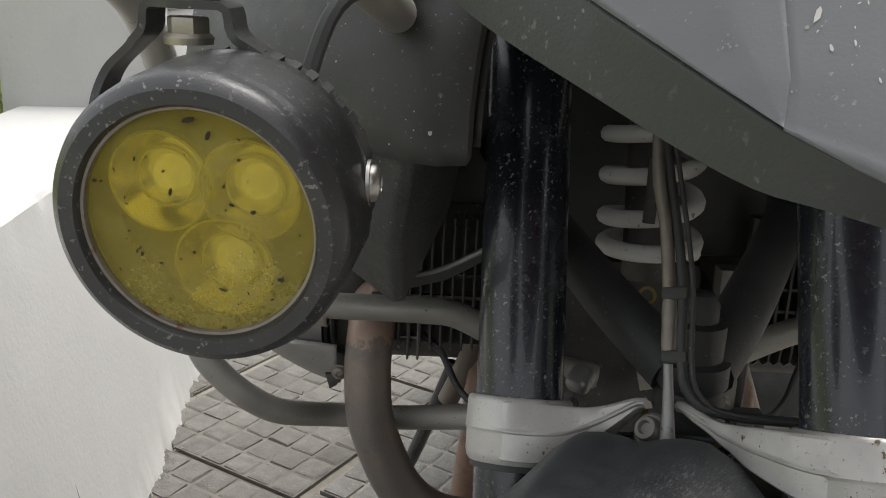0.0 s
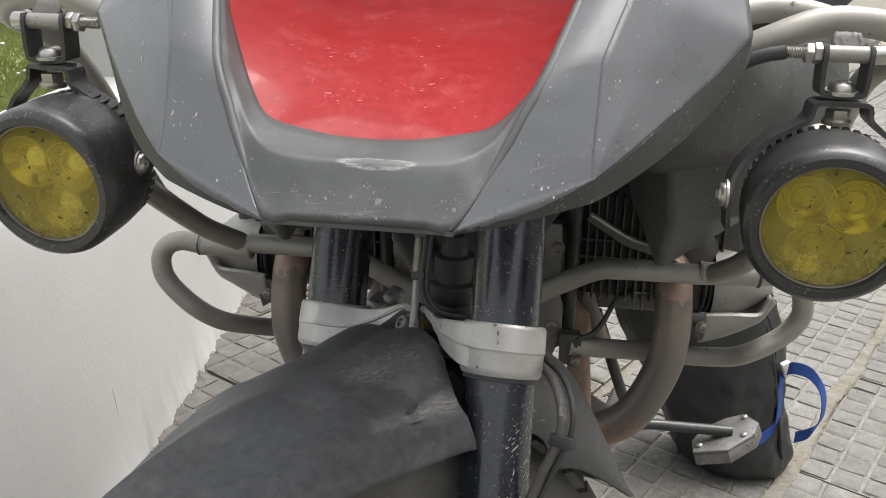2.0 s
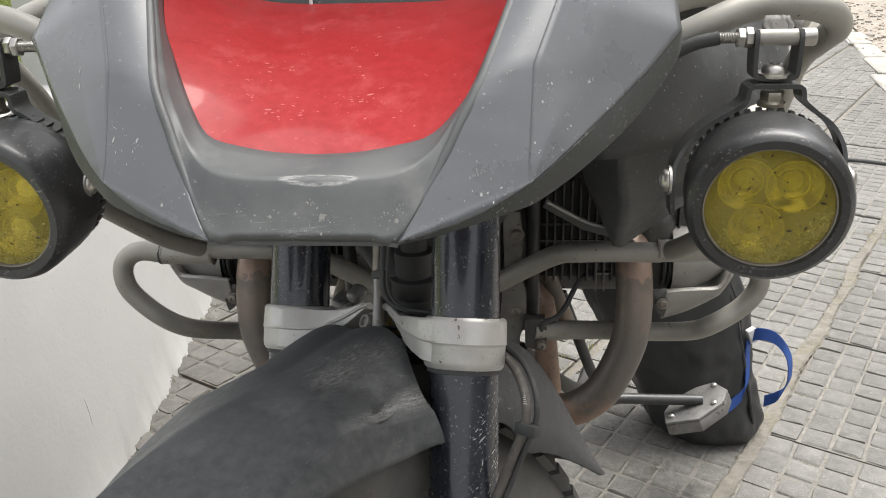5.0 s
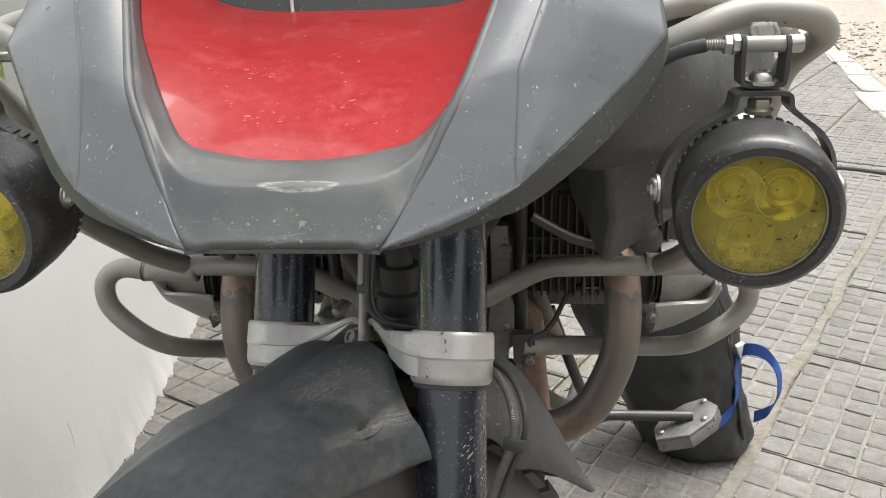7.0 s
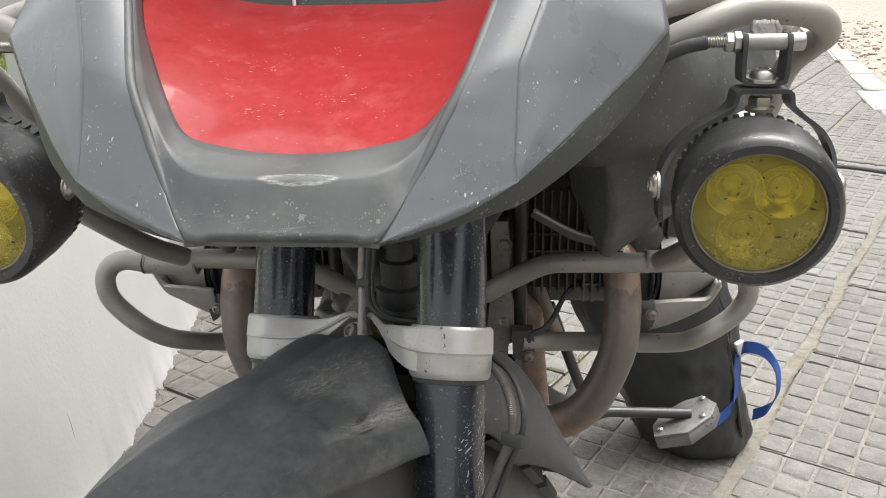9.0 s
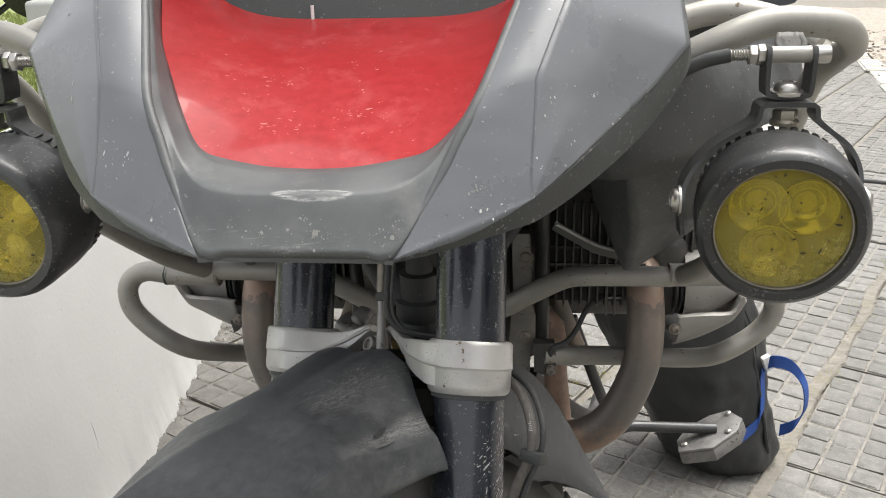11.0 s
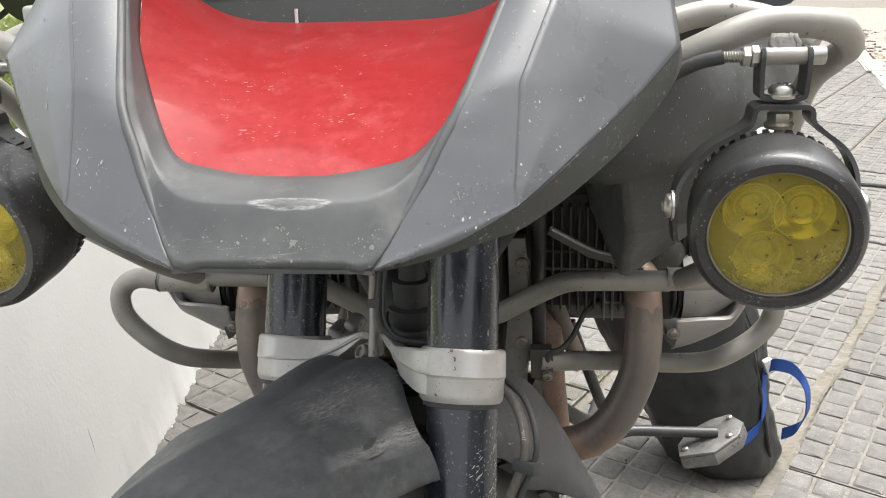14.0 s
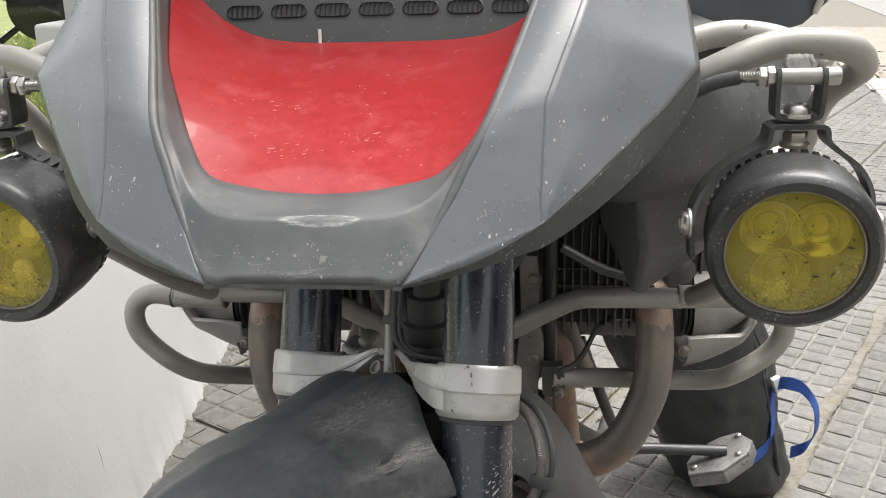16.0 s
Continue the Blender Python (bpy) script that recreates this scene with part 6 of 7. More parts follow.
    bm.faces.new(vs[0])
    shoulder = part("tank_shoulder", bm, SHOULDER, bike, "dark blue-grey painted tank shoulder")
    bm = bmesh.new()
    pipe(bm, [(.346, .655, 1.012), (.351, .655, 1.03), (.349, .655, 1.06)], [0.004, 0.0065, 0.005], 10, 10, flat=0.5)
    part("badge", bm, STEEL, shoulder, "narrow chrome badge")
    for s in (-1, 1):
        # side fairing with its pointed air duct
        bm = bmesh.new()
        plan = [(.152, .56, .90, .98), (.151, .50, .888, .985), (.155, .474, .886, .99), (.175, .474, .886, 1.0), (.205, .495, .886, 1.005), (.258, .545, .884, 1.0), (.325, .61, .88, .99), (.368, .70, .875, .985), (.372, .95, .86, .985)]
        rows = []
        for x, y, z0, z1 in plan:
            rows.append([(s * (x - 0.012 * (k / 8) ** 2), y + 0.035 * (k / 8) ** 2 + 0.012 * max(0, 0.25 - k / 8), z0 + (z1 - z0) * k / 8) for k in range(9)])
        rows = list(zip(*[spline([r[k] for r in rows], 40) for k in range(9)]))
        lip = bmesh.new()
        grid(lip, [[Vector(p) for p in r] for r in rows[:4]])
        grid(bm, rows[3:])
        f = part("side_fairing", bm, FAIRING_PLASTIC, bike, "dark plastic side fairing with stone chips", smooth=50)
        chips(f, "chipping", 160, 0.0006, CHIP, 71 + s, lambda c, nn: c.y < 0.66)
        skin(f, 0.003)
        lower = part("lower_edge", lip, BLACK_PLASTIC, f, "darker lower edge of the fairing", smooth=50)
        chips(lower, "scuffing", 90, 0.0006, MUD_PALE, 73 + s, lambda c, nn: c.y < 0.66, 1.5, gather=0.6)
        skin(lower, 0.0045)
        bm = bmesh.new()
        v = [(s * .150, .66, .888), (s * .183, .557, .888), (s * .192, .556, .888), (s * .312, .64, .884), (s * .33, .84, .87), (s * .16, .84, .87)]
        w = [(s * .168, .70, .80), (s * .197, .618, .80), (s * .207, .617, .80), (s * .312, .69, .80), (s * .325, .84, .79), (s * .18, .84, .78)]
        t = [(s * .193, .72, .748), (s * .199, .69, .731), (s * .208, .69, .729), (s * .292, .74, .772), (s * .30, .84, .772), (s * .20, .84, .745)]
        vs = grid(bm, [v, w, t], closed=True)
        bm.faces.new(vs[0])
        bm.faces.new(vs[-1])
        bmesh.ops.bevel(bm, geom=list(bm.edges), offset=0.0028, segments=2, affect="EDGES", profile=0.5)
        duct = part("air_duct", bm, DUCT_PLASTIC, bike, "dark plastic air duct with dust", smooth=30)
        chips(duct, "dust", 300, 0.0006, CHIP, 75 + s, lambda c, nn: c.y < 0.75)
        chips(duct, "scuffing", 130, 0.0012, MUD_PALE, 77 + s, lambda c, nn: c.y < 0.75, 1.6, gather=0.7)
        bm = bmesh.new()
        edge = [(s * .1282, .66, .7916), (s * .1705, .70, .7563), (s * .2, .72, .742)]
        foot = [(s * .124, .676, .780), (s * .168, .714, .742), (s * .2, .734, .726)]
        grid(bm, [edge, foot, [(x, y + .003, z) for x, y, z in foot], [(x, y + .003, z) for x, y, z in edge]], closed=False)
        strip = part("bracket_strip", bm, BLACK_PLASTIC, bike, "dark metal bracket plate with a bright edge")
        bm = bmesh.new()
        pipe(bm, edge, 0.0022, 8, 8)
        part("bracket_edge", bm, GREY_ALLOY, strip)


def build_union():
    """The cast lumps of the brake union behind the fork bridge."""
    bm = bmesh.new()
    block(bm, (0.03, 0.026, 0.02), Matrix.Translation((-0.08, 0.622, 0.690)) @ pose(0, 0, 0, 12, 8, -20), 0.006, 3)
    block(bm, (0.018, 0.02, 0.013), Matrix.Translation((-0.066, 0.612, 0.707)) @ pose(0, 0, 0, 30, 0, -35), 0.005, 3)
    lathe(bm, [(0, 0), (0.009, 0), (0.009, 0.006), (0.0055, 0.008), (0.005, 0.004), (0, 0.004)], frame_at((-0.072, 0.61, 0.688), (0, -1, 0.5)), 20)
    part("cast_union", bm, GREY_ALLOY, bike, "cast alloy union behind the fork bridge")


def build_hose():
    pts = [FORK @ Vector(p) for p in ((0.098, 0.036, 0.004), (0.1147, 0.03, -0.0039), (0.1257, 0.025, -0.008), (0.1379, 0.018, -0.0132), (0.1495, 0.01, -0.0211), (0.1578, 0.004, -0.0299), (0.1632, 0.0, -0.0401), (0.1637, 0.0, -0.0507), (0.1611, 0.0, -0.0615), (0.1548, 0.0, -0.0749), (0.1479, 0.0, -0.0884), (0.1405, 0.0, -0.1052), (0.122, 0.0, -0.145), (0.09, 0.02, -0.2))]
    bm = bmesh.new()
    pipe(bm, pts, 0.0038, 50, 14)
    hose = part("brake_hose", bm, BRAID, bike, "braided grey brake hose with pale print along it")
    bm = bmesh.new()
    path = spline(pts, 160)
    rng = random.Random(4)
    for k in range(24, 54):  # unreadable print: small pale bars
        d = (path[k + 1] - path[k - 1]).normalized()
        if rng.random() < 0.85:
            block(bm, (0.0007, 0.0004, rng.uniform(0.0022, 0.0034)), frame_at(path[k] - BACK * 0.0036 + LAT * 0.0012, LAT, d))
    part("print", bm, CHIP, hose, "row of small pale bars", smooth=0)
    bm = bmesh.new()
    pipe(bm, [p + LAT * 0.0066 + BACK * 0.005 + AXIS * 0.002 for p in pts], 0.0025, 50, 10)
    part("sensor_hose", bm, RUBBER, bike, "thin black hose beside the brake hose")
    bm = bmesh.new()
    block(bm, (0.0195, 0.011, 0.0095), FORK @ Matrix.Translation((0.1645, 0.001, -0.0612)) @ pose(0, 0, 0, 0, 8, 0), 0.0012)
    part("hose_clip", bm, BLACK_PLASTIC, bike)


def build_stand():
    bm = bmesh.new()
    pipe(bm, [(0.22, 1.2, 0.30), (0.25, 1.26, 0.2), (0.2879, 1.29, 0.1907), (0.3688, 1.295, 0.1883), (0.445, 1.298, 0.187)], 0.0102, 24, 14)
    arm = part("side_stand", bm, BLACK_STEEL, bike, "dark blue-grey steel side stand, folded up")
    bm = bmesh.new()
    m = frame_at((0.436, 1.30, 0.165), (-0.35, 0.02, 0.93), (1, 0.0, 0.45)) @ Matrix.Diagonal((1.18, 1.12, 1, 1))
    out = [(-0.052, -0.035), (0.0, -0.05), (0.045, -0.02), (0.058, 0.012), (0.042, 0.05), (0.01, 0.05), (-0.03, 0.032), (-0.05, 0.0)]
    plate(bm, out, 0.024, m @ Matrix.Translation((0, 0, -0.004)), 0.003)
    part("foot_plate", bm, FOOT_ALLOY, arm, "wide alloy foot plate with four bolts")
    bm = bmesh.new()
    plate(bm, [(x * 1.0, y * 1.0) for x, y in out], 0.006, m @ Matrix.Translation((0, 0, 0.011)), 0.002)
    part("foot_clamp", bm, FOOT_ALLOY, arm)
    for x, y in ((-0.04, -0.022), (0.03, -0.018), (0.04, 0.036), (-0.018, 0.03)):
        bm = bmesh.new()
        lathe(bm, [(0, 0), (0.005, 0), (0.005, 0.004), (0.003, 0.006), (0, 0.006)], m @ Matrix.Translation((x, y, 0.014)), 12)
        part("bolt", bm, STEEL, arm)
    bm = bmesh.new()
    pipe(bm, [(0.1, 0.95, 0.47), (0.16, 1.02, 0.38), (0.2, 1.1, 0.32), (0.22, 1.2, 0.3)], 0.012, 20, 12)
    part("stand_strut", bm, ENGINE_DARK, arm)


def build_rear():
    m = frame_at((0, 1.86, 0.315), (1, 0, 0))
    bm = bmesh.new()
    lathe(bm, [(0.215, -0.06), (0.25, -0.075), (0.29, -0.07), (0.31, -0.045), (0.318, 0), (0.31, 0.045), (0.29, 0.07), (0.25, 0.075), (0.215, 0.06), (0.215, -0.06)], m, 72)
    wheel = part("rear_wheel", bm, TYRE_RUBBER, bike, "rear tyre")
    bm = bmesh.new()
    lathe(bm, [(0.218, -0.058), (0.2, -0.05), (0.195, 0.05), (0.218, 0.058)], m, 64)
    part("rim", bm, GLOSS, wheel)
    for i in range(5):
        a = i / 5 * 2 * math.pi
        bm = bmesh.new()
        pipe(bm, [m @ Vector((0.03 * math.cos(a), 0.03 * math.sin(a), 0)), m @ Vector((0.2 * math.cos(a), 0.2 * math.sin(a), 0))], 0.014, 2, 10)
        part("spoke", bm, GLOSS, wheel)
    bm = bmesh.new()
    pipe(bm, [(0.085, 1.2, 0.42), (0.1, 1.5, 0.37), (0.09, 1.86, 0.315)], [0.045, 0.05, 0.05, 0.035], 16, 16)
    part("swingarm", bm, ENGINE_DARK, bike, "dark cast swingarm")
    for nm, pts in (("rider_seat", [(1.12, .15, .86, .97), (1.25, .17, .83, .93), (1.4, .17, .82, .91), (1.52, .15, .83, .94)]), ("pillion_seat", [(1.53, .14, .86, .98), (1.65, .14, .87, .99), (1.85, .11, .89, .99), (1.93, .07, .9, .97)])):
        bm = bmesh.new()
        rows = []
        for y, w, z0, z1 in pts:
            rows.append([(w * math.copysign(abs(math.cos(a)) ** 0.6, math.cos(a)), y, (z0 + z1) / 2 + (z1 - z0) / 2 * math.copysign(abs(math.sin(a)) ** 0.7, math.sin(a))) for a in (2 * math.pi * k / 28 for k in range(28))])
        vs = grid(bm, rows, closed=True)
        bm.faces.new(vs[0])
        bm.faces.new(vs[-1])
        part(nm, bm, RUBBER, bike, "black seat")
    bm = bmesh.new()
    block(bm, (0.22, 0.75, 0.12), Matrix.Translation((0, 1.55, 0.78)) @ pose(0, 0, 0, 5, 0, 0), 0.03, 3)
    part("tail", bm, GREY_PLASTIC, bike, "grey tail panel")


build_fork()
build_rear()
build_wheel()
build_fender()
build_beak()
build_bars()
build_lamp(-1)
build_lamp(1)
build_engine()
build_middle()
build_union()
build_hose()
build_stand()


def build_parked():
    """A second motorcycle standing on the lawn, of which little more than a wheel is seen."""
    o = Vector((-2.0, 3.57, 0.55))
    ax = Vector((-0.42, 0.91, 0)).normalized()
    d = Vector((-ax.y, ax.x, 0))
    other = thing("parked_motorcycle", o, "dark motorcycle parked on the lawn behind the wall", "motorcycle")
    for k in (0, 1):
        c = o + d * (1.4 * k) + Vector((0, 0, 0.33))
        bm = bmesh.new()
        lathe(bm, [(0.25, -0.05), (0.29, -0.06), (0.32, -0.045), (0.33, 0), (0.32, 0.045), (0.29, 0.06), (0.25, 0.05), (0.25, -0.05)], frame_at(c, ax), 64)
        w = part("wheel", bm, TYRE_RUBBER, other, "black tyre")
        bm = bmesh.new()
        lathe(bm, [(0, -0.05), (0.05, -0.05), (0.15, -0.035), (0.15, 0.035), (0.05, 0.05), (0, 0.05)], frame_at(c, ax), 32)
        for i in range(5):
            t = i / 5 * 2 * math.pi
            mm = frame_at(c, ax)
            pipe(bm, [mm @ Vector((0.05 * math.cos(t), 0.05 * math.sin(t), 0)), mm @ Vector((0.25 * math.cos(t), 0.25 * math.sin(t), 0))], 0.014, 2, 8)
        part("rim", bm, GLOSS, w)
    bm = bmesh.new()
    pipe(bm, [o + Vector((0, 0, 0.33)) + ax * 0.09, o + d * 0.3 + ax * 0.09 + Vector((0, 0, 0.42)), o + d * 0.62 + ax * 0.06 + Vector((0, 0, 0.4))], 0.035, 12, 12)
    part("swingarm", bm, GLOSS, other)
    bm = bmesh.new()
    block(bm, (0.32, 0.9, 0.36), frame_at(o + d * 0.72 + Vector((0, 0, 0.5)), (0, 0, 1), ax), 0.08, 3)
    part("engine", bm, ENGINE_DARK, other)
    bm = bmesh.new()
    block(bm, (0.3, 1.1, 0.22), frame_at(o + d * 0.6 + Vector((0, 0, 0.82)), (0, 0, 1), ax), 0.09, 3)
    part("body", bm, GLOSS, other)


build_parked()


def build_bag():
    bag = thing("bag", (0.70, 1.56, 0.0), "black fabric bag with a blue webbing strap, standing on the paving", "bag")
    bm = bmesh.new()
    rows = []
    levels = [(0.0, 0.09, 0.085), (0.006, 0.112, 0.1), (0.03, 0.126, 0.115), (0.08, 0.13, 0.12), (0.14, 0.139, 0.12), (0.2, 0.149, 0.118), (0.28, 0.163, 0.112), (0.36, 0.168, 0.1), (0.42, 0.155, 0.075), (0.46, 0.13, 0.03)]
    zs = spline([(a, z, b) for z, a, b in levels], 60)
    def bag_at(t, z, out=0.0):
        """A point of the crumpled side: t round it, z up it."""
        a, b = 0.13, 0.115
        for p, q in zip(zs, zs[1:]):
            if p.y <= z <= q.y:
                w = (z - p.y) / max(q.y - p.y, 1e-6)
                a, b = p.x + (q.x - p.x) * w, p.z + (q.z - p.z) * w
        f = 1 + 0.04 * noise.noise((math.cos(t) * 2, math.sin(t) * 2, z * 9)) + 0.025 * noise.noise((math.cos(t) * 5, math.sin(t) * 5, z * 22))
        f += 0.05 * abs(noise.noise((math.cos(t) * 6 + z * 14, math.sin(t) * 6, z * 20))) - 0.05 * abs(noise.noise((math.cos(t) * 3 - z * 11, math.sin(t) * 3, z * 6 + 5)))
        return Vector((0.706 - 0.38 * z + (a * f + out) * math.cos(t), 1.553 - 0.02 * z + (b * f + out) * math.sin(t), max(z, 0)))
    for p in zs:
        rows.append([bag_at(2 * math.pi * k / 72, p.y) for k in range(72)])
    vs = grid(bm, rows, closed=True)
    bm.faces.new(vs[0])
    bm.faces.new(vs[-1])
    part("body", bm, BAG, bag, smooth=60)
    bm = bmesh.new()
    pipe(bm, [bag_at(radians(-38), z, -0.001) for z in (0.05, 0.12, 0.18, 0.25, 0.32, 0.4)], 0.0045, 40, 8)
    pipe(bm, [bag_at(radians(-33), z, -0.001) for z in (0.16, 0.2, 0.25, 0.32, 0.4)], 0.003, 40, 8)
    part("seam", bm, BAG, bag)
    # blue strap round the body, its loose end standing out as a loop
    def webbing(pts, n):
        path = spline(pts, n)
        bm2 = bmesh.new()
        rows2 = []
        for i, p in enumerate(path):
            wv = Vector((0.0, 0.15, 1)).normalized() * 0.0125
            d = (path[min(i + 1, n - 1)] - path[max(i - 1, 0)]).normalized()
            if abs(d.z) > 0.75:
                wv = wv.lerp(Vector((0.5, 0.85, 0.1)).normalized() * 0.0125, min(1, (abs(d.z) - 0.75) * 5))
            th = d.cross(wv).normalized() * 0.001
            rows2.append([p + wv + th, p + wv - th, p - wv - th, p - wv + th])
        vv = grid(bm2, rows2, closed=True)
        bm2.faces.new(vv[0])
        bm2.faces.new(vv[-1])
        return bm2
    ring = [bag_at(radians(a), z, 0.0035) for a, z in ((-116, .062), (-104, .074), (-92, .088), (-74, .104), (-57, .117), (-45, .14), (-37, .172), (-30, .208), (-25, .24))]
    part("strap", webbing(ring, 70), BLUE, bag, "blue webbing strap")
    ex, ey, ez = ring[-1]
    part("strap_end", webbing([(ex, ey, ez), (ex + 0.012, ey - 0.02, ez + 0.022), (ex + 0.045, ey - 0.03, ez + 0.018), (ex + 0.075, ey - 0.03, ez - 0.02), (ex + 0.083, ey - 0.03, ez - 0.07), (ex + 0.077, ey - 0.022, ez - 0.105), (ex + 0.066, ey - 0.012, ez - 0.128), (ex + 0.048, ey + 0.0, ez - 0.145)], 50), BLUE, bag, "loose loop of the blue strap")
    bm = bmesh.new()
    block(bm, (0.02, 0.014, 0.034), Matrix.Translation((ex + 0.004, ey - 0.006, ez + 0.012)) @ pose(0, 0, 0, 0, -25, 20), 0.004)
    part("buckle", bm, WHITE_CLIP, bag, "white plastic buckle")
    return bag


bag = build_bag()

# ---- paving ----


def build_paving():
    org = Vector((1.068, 2.032, 0))
    pa, pb = 0.555, 0.474
    na, nb = 8, 7
    ta, tb = pa - 0.012, pb - 0.026
    ca, cb = ta / na, tb / nb
    rng = random.Random(8)
    ring8 = [(-1, -.9), (-.9, -1), (.9, -1), (1, -.9), (1, .9), (.9, 1), (-.9, 1), (-1, .9)]

    def tile(seed, face, low):
        """One cement tile: a bed with worn, rounded squares standing up from it."""
        rng2 = random.Random(seed)
        verts, faces, slots = [], [], []
        hx, hy = tb / 2, ta / 2
        box = [(-hx, -hy), (hx, -hy), (hx, hy), (-hx, hy)]
        verts += [(x, y, z) for z in (-0.0042, -0.02) for x, y in box]
        faces += [(0, 1, 2, 3)] + [(k, k + 4, (k + 1) % 4 + 4, (k + 1) % 4) for k in range(4)]
        slots += [1, 0, 0, 0, 0]
        for i in range(na):
            for j in range(nb):
                x, y = (j + 0.5) * cb - tb / 2, (i + 0.5) * ca - ta / 2
                w, h = cb / 2 - 0.0032, ca / 2 - 0.0032
                zt, base = rng2.uniform(-0.0008, 0.0006), len(verts)
                tx, ty = rng2.gauss(0, 0.0005), rng2.gauss(0, 0.0005)
                for inset, z, jit in ((0, -0.0046, 0.0012), (0.0016, -0.0018, 0.0017), (0.0068, 0.0, 0.0022)):
                    for sx, sy in ring8:
                        verts.append((x + sx * (w - inset) + rng2.gauss(0, jit), y + sy * (h - inset) + rng2.gauss(0, jit), z + (zt + sx * tx + sy * ty + rng2.gauss(0, 0.0002) if z > -0.004 else 0)))
                for r in (0, 8):
                    for k in range(8):
                        faces.append((base + r + k, base + r + (k + 1) % 8, base + r + 8 + (k + 1) % 8, base + r + 8 + k))
                        slots.append(0)
                faces.append(tuple(base + 16 + k for k in range(8)))
                slots.append(0)
        me = bpy.data.meshes.new("paving_tile")
        me.from_pydata(verts, [], faces)
        me.materials.append(face)
        me.materials.append(low)
        for q, k in zip(me.polygons, slots):
            q.material_index = k
            q.use_smooth = k == 0
        me.set_sharp_from_angle(angle=radians(40))
        return me
    made = [tile(k, TILE, GROOVE) for k in range(4)]
    soil_shade = [tile(k, TILE_SOIL_SHADE, GROOVE_SOIL_SHADE) for k in range(4)]  # brown dirt, darkened further for the shade between wall and bike
    mottled = [tile(k, TILE_MOTTLED, GROOVE) for k in range(4)]  # darker, blotchier and rougher, in a circle beside the engine
    pav = thing("pavement", (0.5, 2, 0), "grey cement paving tiles with a grid of small squares", "pavement", kind="structure")
    edge, run = Vector((2.49, 5.5, 0)), Vector((0.16, 0.987, 0)).normalized()
    out = Vector((run.y, -run.x, 0))
    turn = math.degrees(math.atan2(ACROSS.y, ACROSS.x))
    count = 0
    for j in range(-12, 12):
        shift = {0: 0.0, -1: -0.03, -2: -0.076}.get(j, 0.05 * math.sin(j * 2.3))
        for i in range(-14, 13):
            c = org + ACROSS * ((j + 0.5) * pb + 0.002) - ALONG * ((i + 0.5) * pa + shift)
            if c.y < -2.2 or c.y > 8.5 or (c - edge).dot(out) > 0.1 or c.x < wall_x(c.y) - 0.3 or c.x > 3.6:
                continue
            ob = new("paving_tile", (soil_shade if c.x < wall_x(c.y) + 0.62 else mottled if (c - Vector((0.56, 1.42, 0))).length < 0.34 else made)[count % 4])
            ob.parent = pav
            ob.matrix_basis = Matrix.Translation(c - Vector((0.5, 2, 0)) + Vector((0, 0, rng.uniform(-0.003, 0.002)))) @ pose(0, 0, 0, rng.uniform(-.3, .3), rng.uniform(-.3, .3), turn + rng.uniform(-0.3, 0.3))
            count += 1
    # the wide joint beside the bag: sandy mortar smeared over the tile edges
    verts, faces = [], []
    lo, hi, steps = -1.6, 3.4, 420
    for k in range(steps):
        u = lo + (hi - lo) * k / (steps - 1)
        o = org + ALONG * u - Vector((0.5, 2, 0))
        wob = 0.004 * math.sin(u * 7.1) + 0.003 * math.sin(u * 17.3 + 1)
        el, er = (0.0155 + 0.004 * math.sin(u * f1 + 2) + abs(rng.gauss(0, 0.0035)) for f1 in (9.7, 12.9))
        for side, z in ((-el, -0.0035), (-el * 0.75, 0.0012 + rng.gauss(0, 0.0006)), (-el * 0.25, -0.0006 + rng.gauss(0, 0.0009)), (er * 0.3, -0.0008 + rng.gauss(0, 0.0009)), (er * 0.75, 0.0012 + rng.gauss(0, 0.0006)), (er, -0.0035)):
            p = o + ACROSS * (side + wob)
            verts.append((p.x, p.y, z))
    for k in range(steps - 1):
        faces += [(k * 6 + q, k * 6 + q + 1, k * 6 + q + 7, k * 6 + q + 6) for q in range(5)]
    me = bpy.data.meshes.new("mortar_joint")
    me.from_pydata(verts, [], faces)
    me.materials.append(MORTAR)
    ob = new("mortar_joint", me)
    ob.parent = pav
    tagged(ob, "uneven sandy mortar joint")


build_paving()

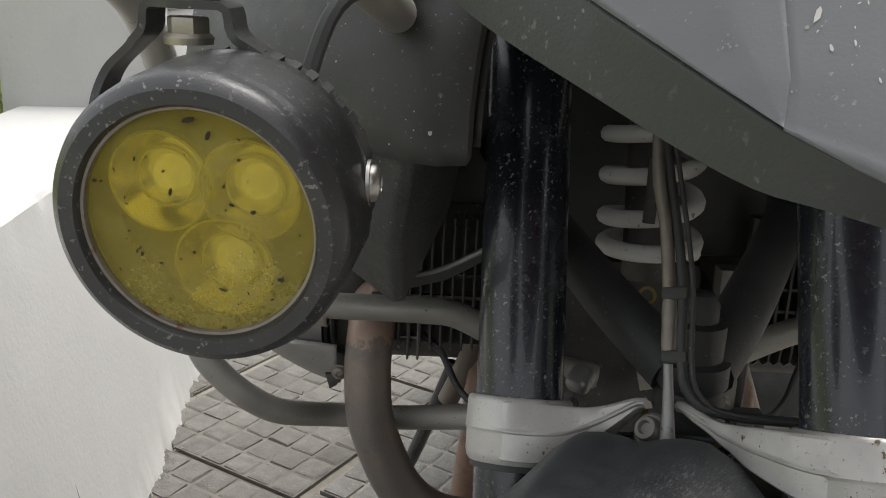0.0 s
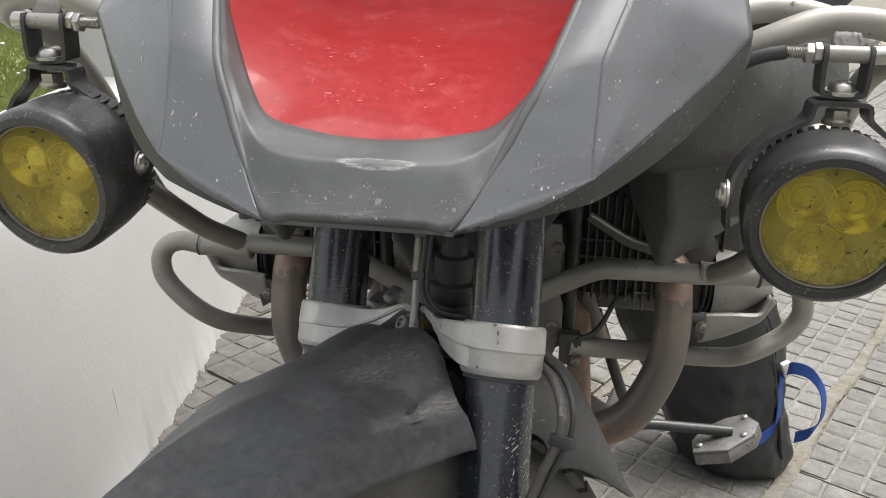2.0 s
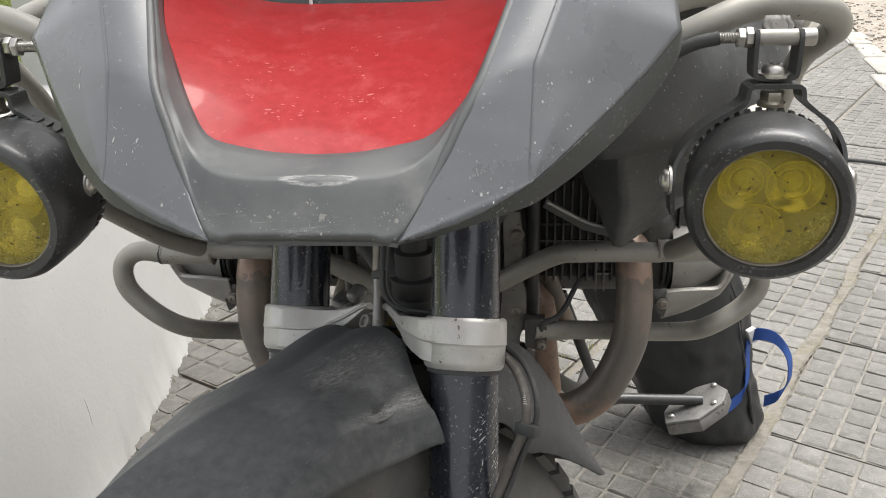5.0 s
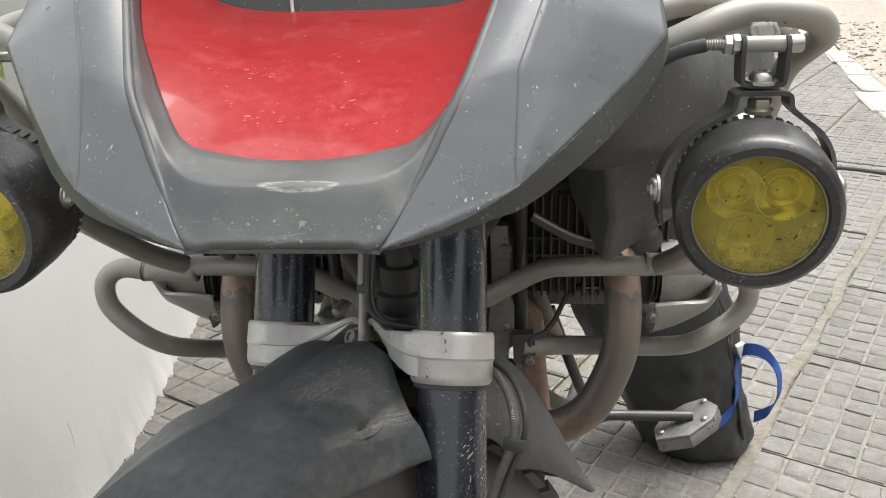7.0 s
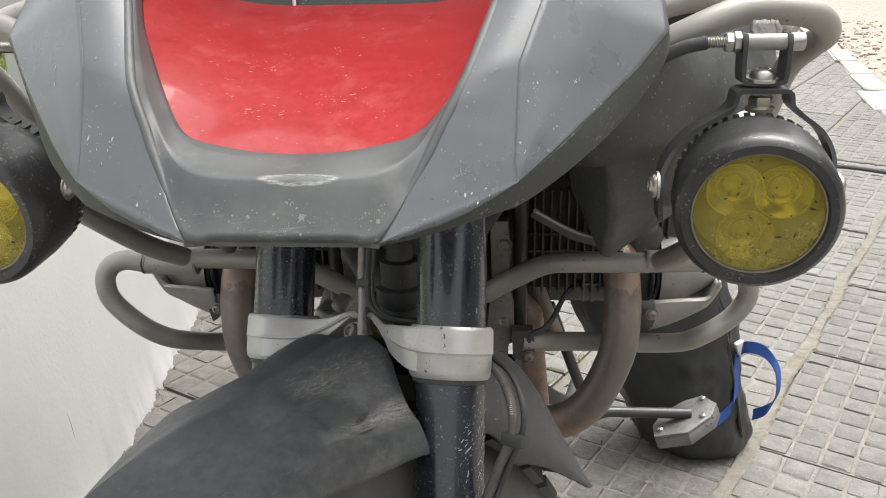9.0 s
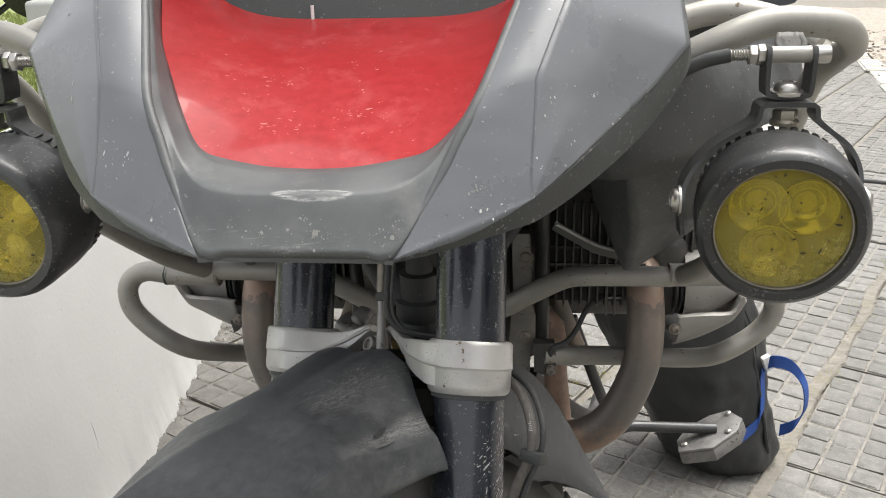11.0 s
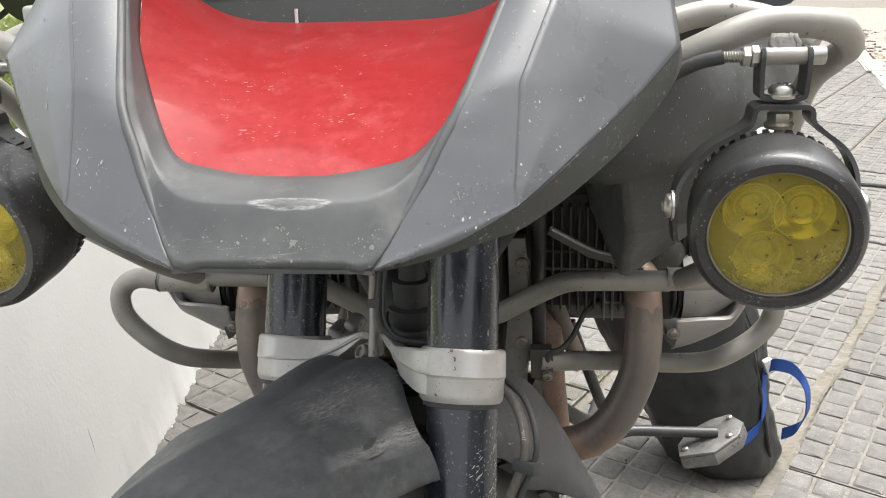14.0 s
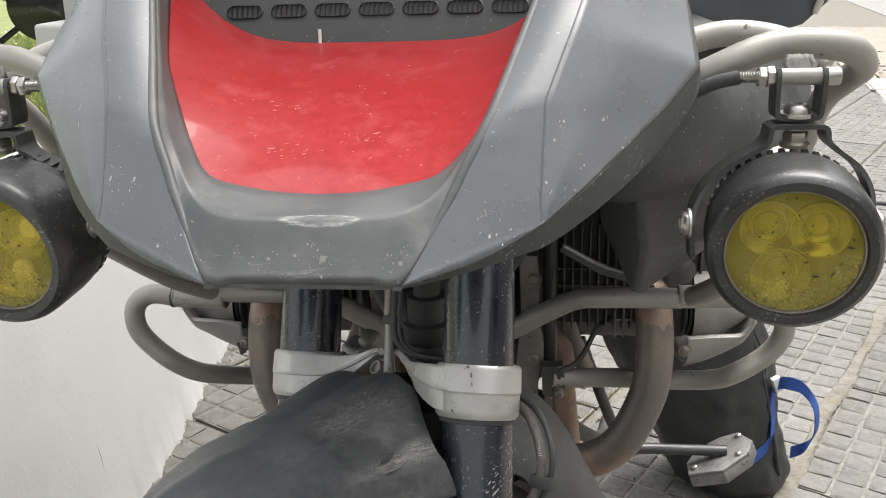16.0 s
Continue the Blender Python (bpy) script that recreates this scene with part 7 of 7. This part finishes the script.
# moss and dry tufts in the joints
def build_moss():
    rng = random.Random(21)
    verts, faces = [], []
    for cx, cy, r, cnt in ((1.049, 1.963, 0.03, 40), (1.5, 2.824, 0.06, 220), (0.446, 1.915, 0.025, 150), (0.391, 1.806, 0.04, 60), (1.25, 2.4, 0.06, 60), (-0.43, 1.35, 0.03, 60)):
        for i in range(cnt):
            x, y = cx + rng.gauss(0, r * 0.5), cy + rng.gauss(0, r * 0.8)
            a, h = rng.uniform(0, 6.28), rng.uniform(0.002, 0.008)
            dx, dy = math.cos(a) * 0.0012, math.sin(a) * 0.0012
            k = len(verts)
            verts += [(x - dx, y - dy, -0.006), (x + dx, y + dy, -0.006), (x + rng.gauss(0, 0.006), y + rng.gauss(0, 0.006), h)]
            faces.append((k, k + 1, k + 2))
    me = bpy.data.meshes.new("moss")
    me.from_pydata(verts, [], faces)
    me.materials.append(MOSS)
    tagged(new("moss", me), "yellow-green moss tufts in the paving joints", "moss", kind="stuff")
    # crumbs of broken mortar along the wall's foot and on the joints
    verts, faces = [], []
    for i in range(420):
        if i < 380:
            y = rng.uniform(0.7, 2.6)
            x = wall_x(y) + abs(rng.gauss(0.012, 0.018))
        else:
            u = rng.uniform(-1.5, 3.5)
            o = Vector((1.068, 2.032, 0)) + ACROSS * (rng.choice((-2, -1, 0, 0, 0)) * 0.474) + ALONG * u + ACROSS * rng.gauss(0, 0.012)
            x, y = o.x, o.y
        r = rng.uniform(0.0012, 0.0045)
        k = len(verts)
        for t in range(5):
            verts.append((x + r * math.cos(t * 1.257) * rng.uniform(.6, 1.2), y + r * math.sin(t * 1.257) * rng.uniform(.6, 1.2), -0.004 if i >= 380 else 0.0))
        verts.append((x, y, r * rng.uniform(0.5, 1.1)))
        faces += [(k + t, k + (t + 1) % 5, k + 5) for t in range(5)]
    me = bpy.data.meshes.new("crumbs")
    me.from_pydata(verts, [], faces)
    me.materials.append(MORTAR)
    tagged(new("mortar_crumbs", me), "crumbs of broken mortar and grit on the paving", "grit", kind="stuff")


MOSS = surf("moss", (0.22, 0.22, 0.05), (0.34, 0.31, 0.1), (0.8, 0.95), scale=40, bump=0)
build_moss()
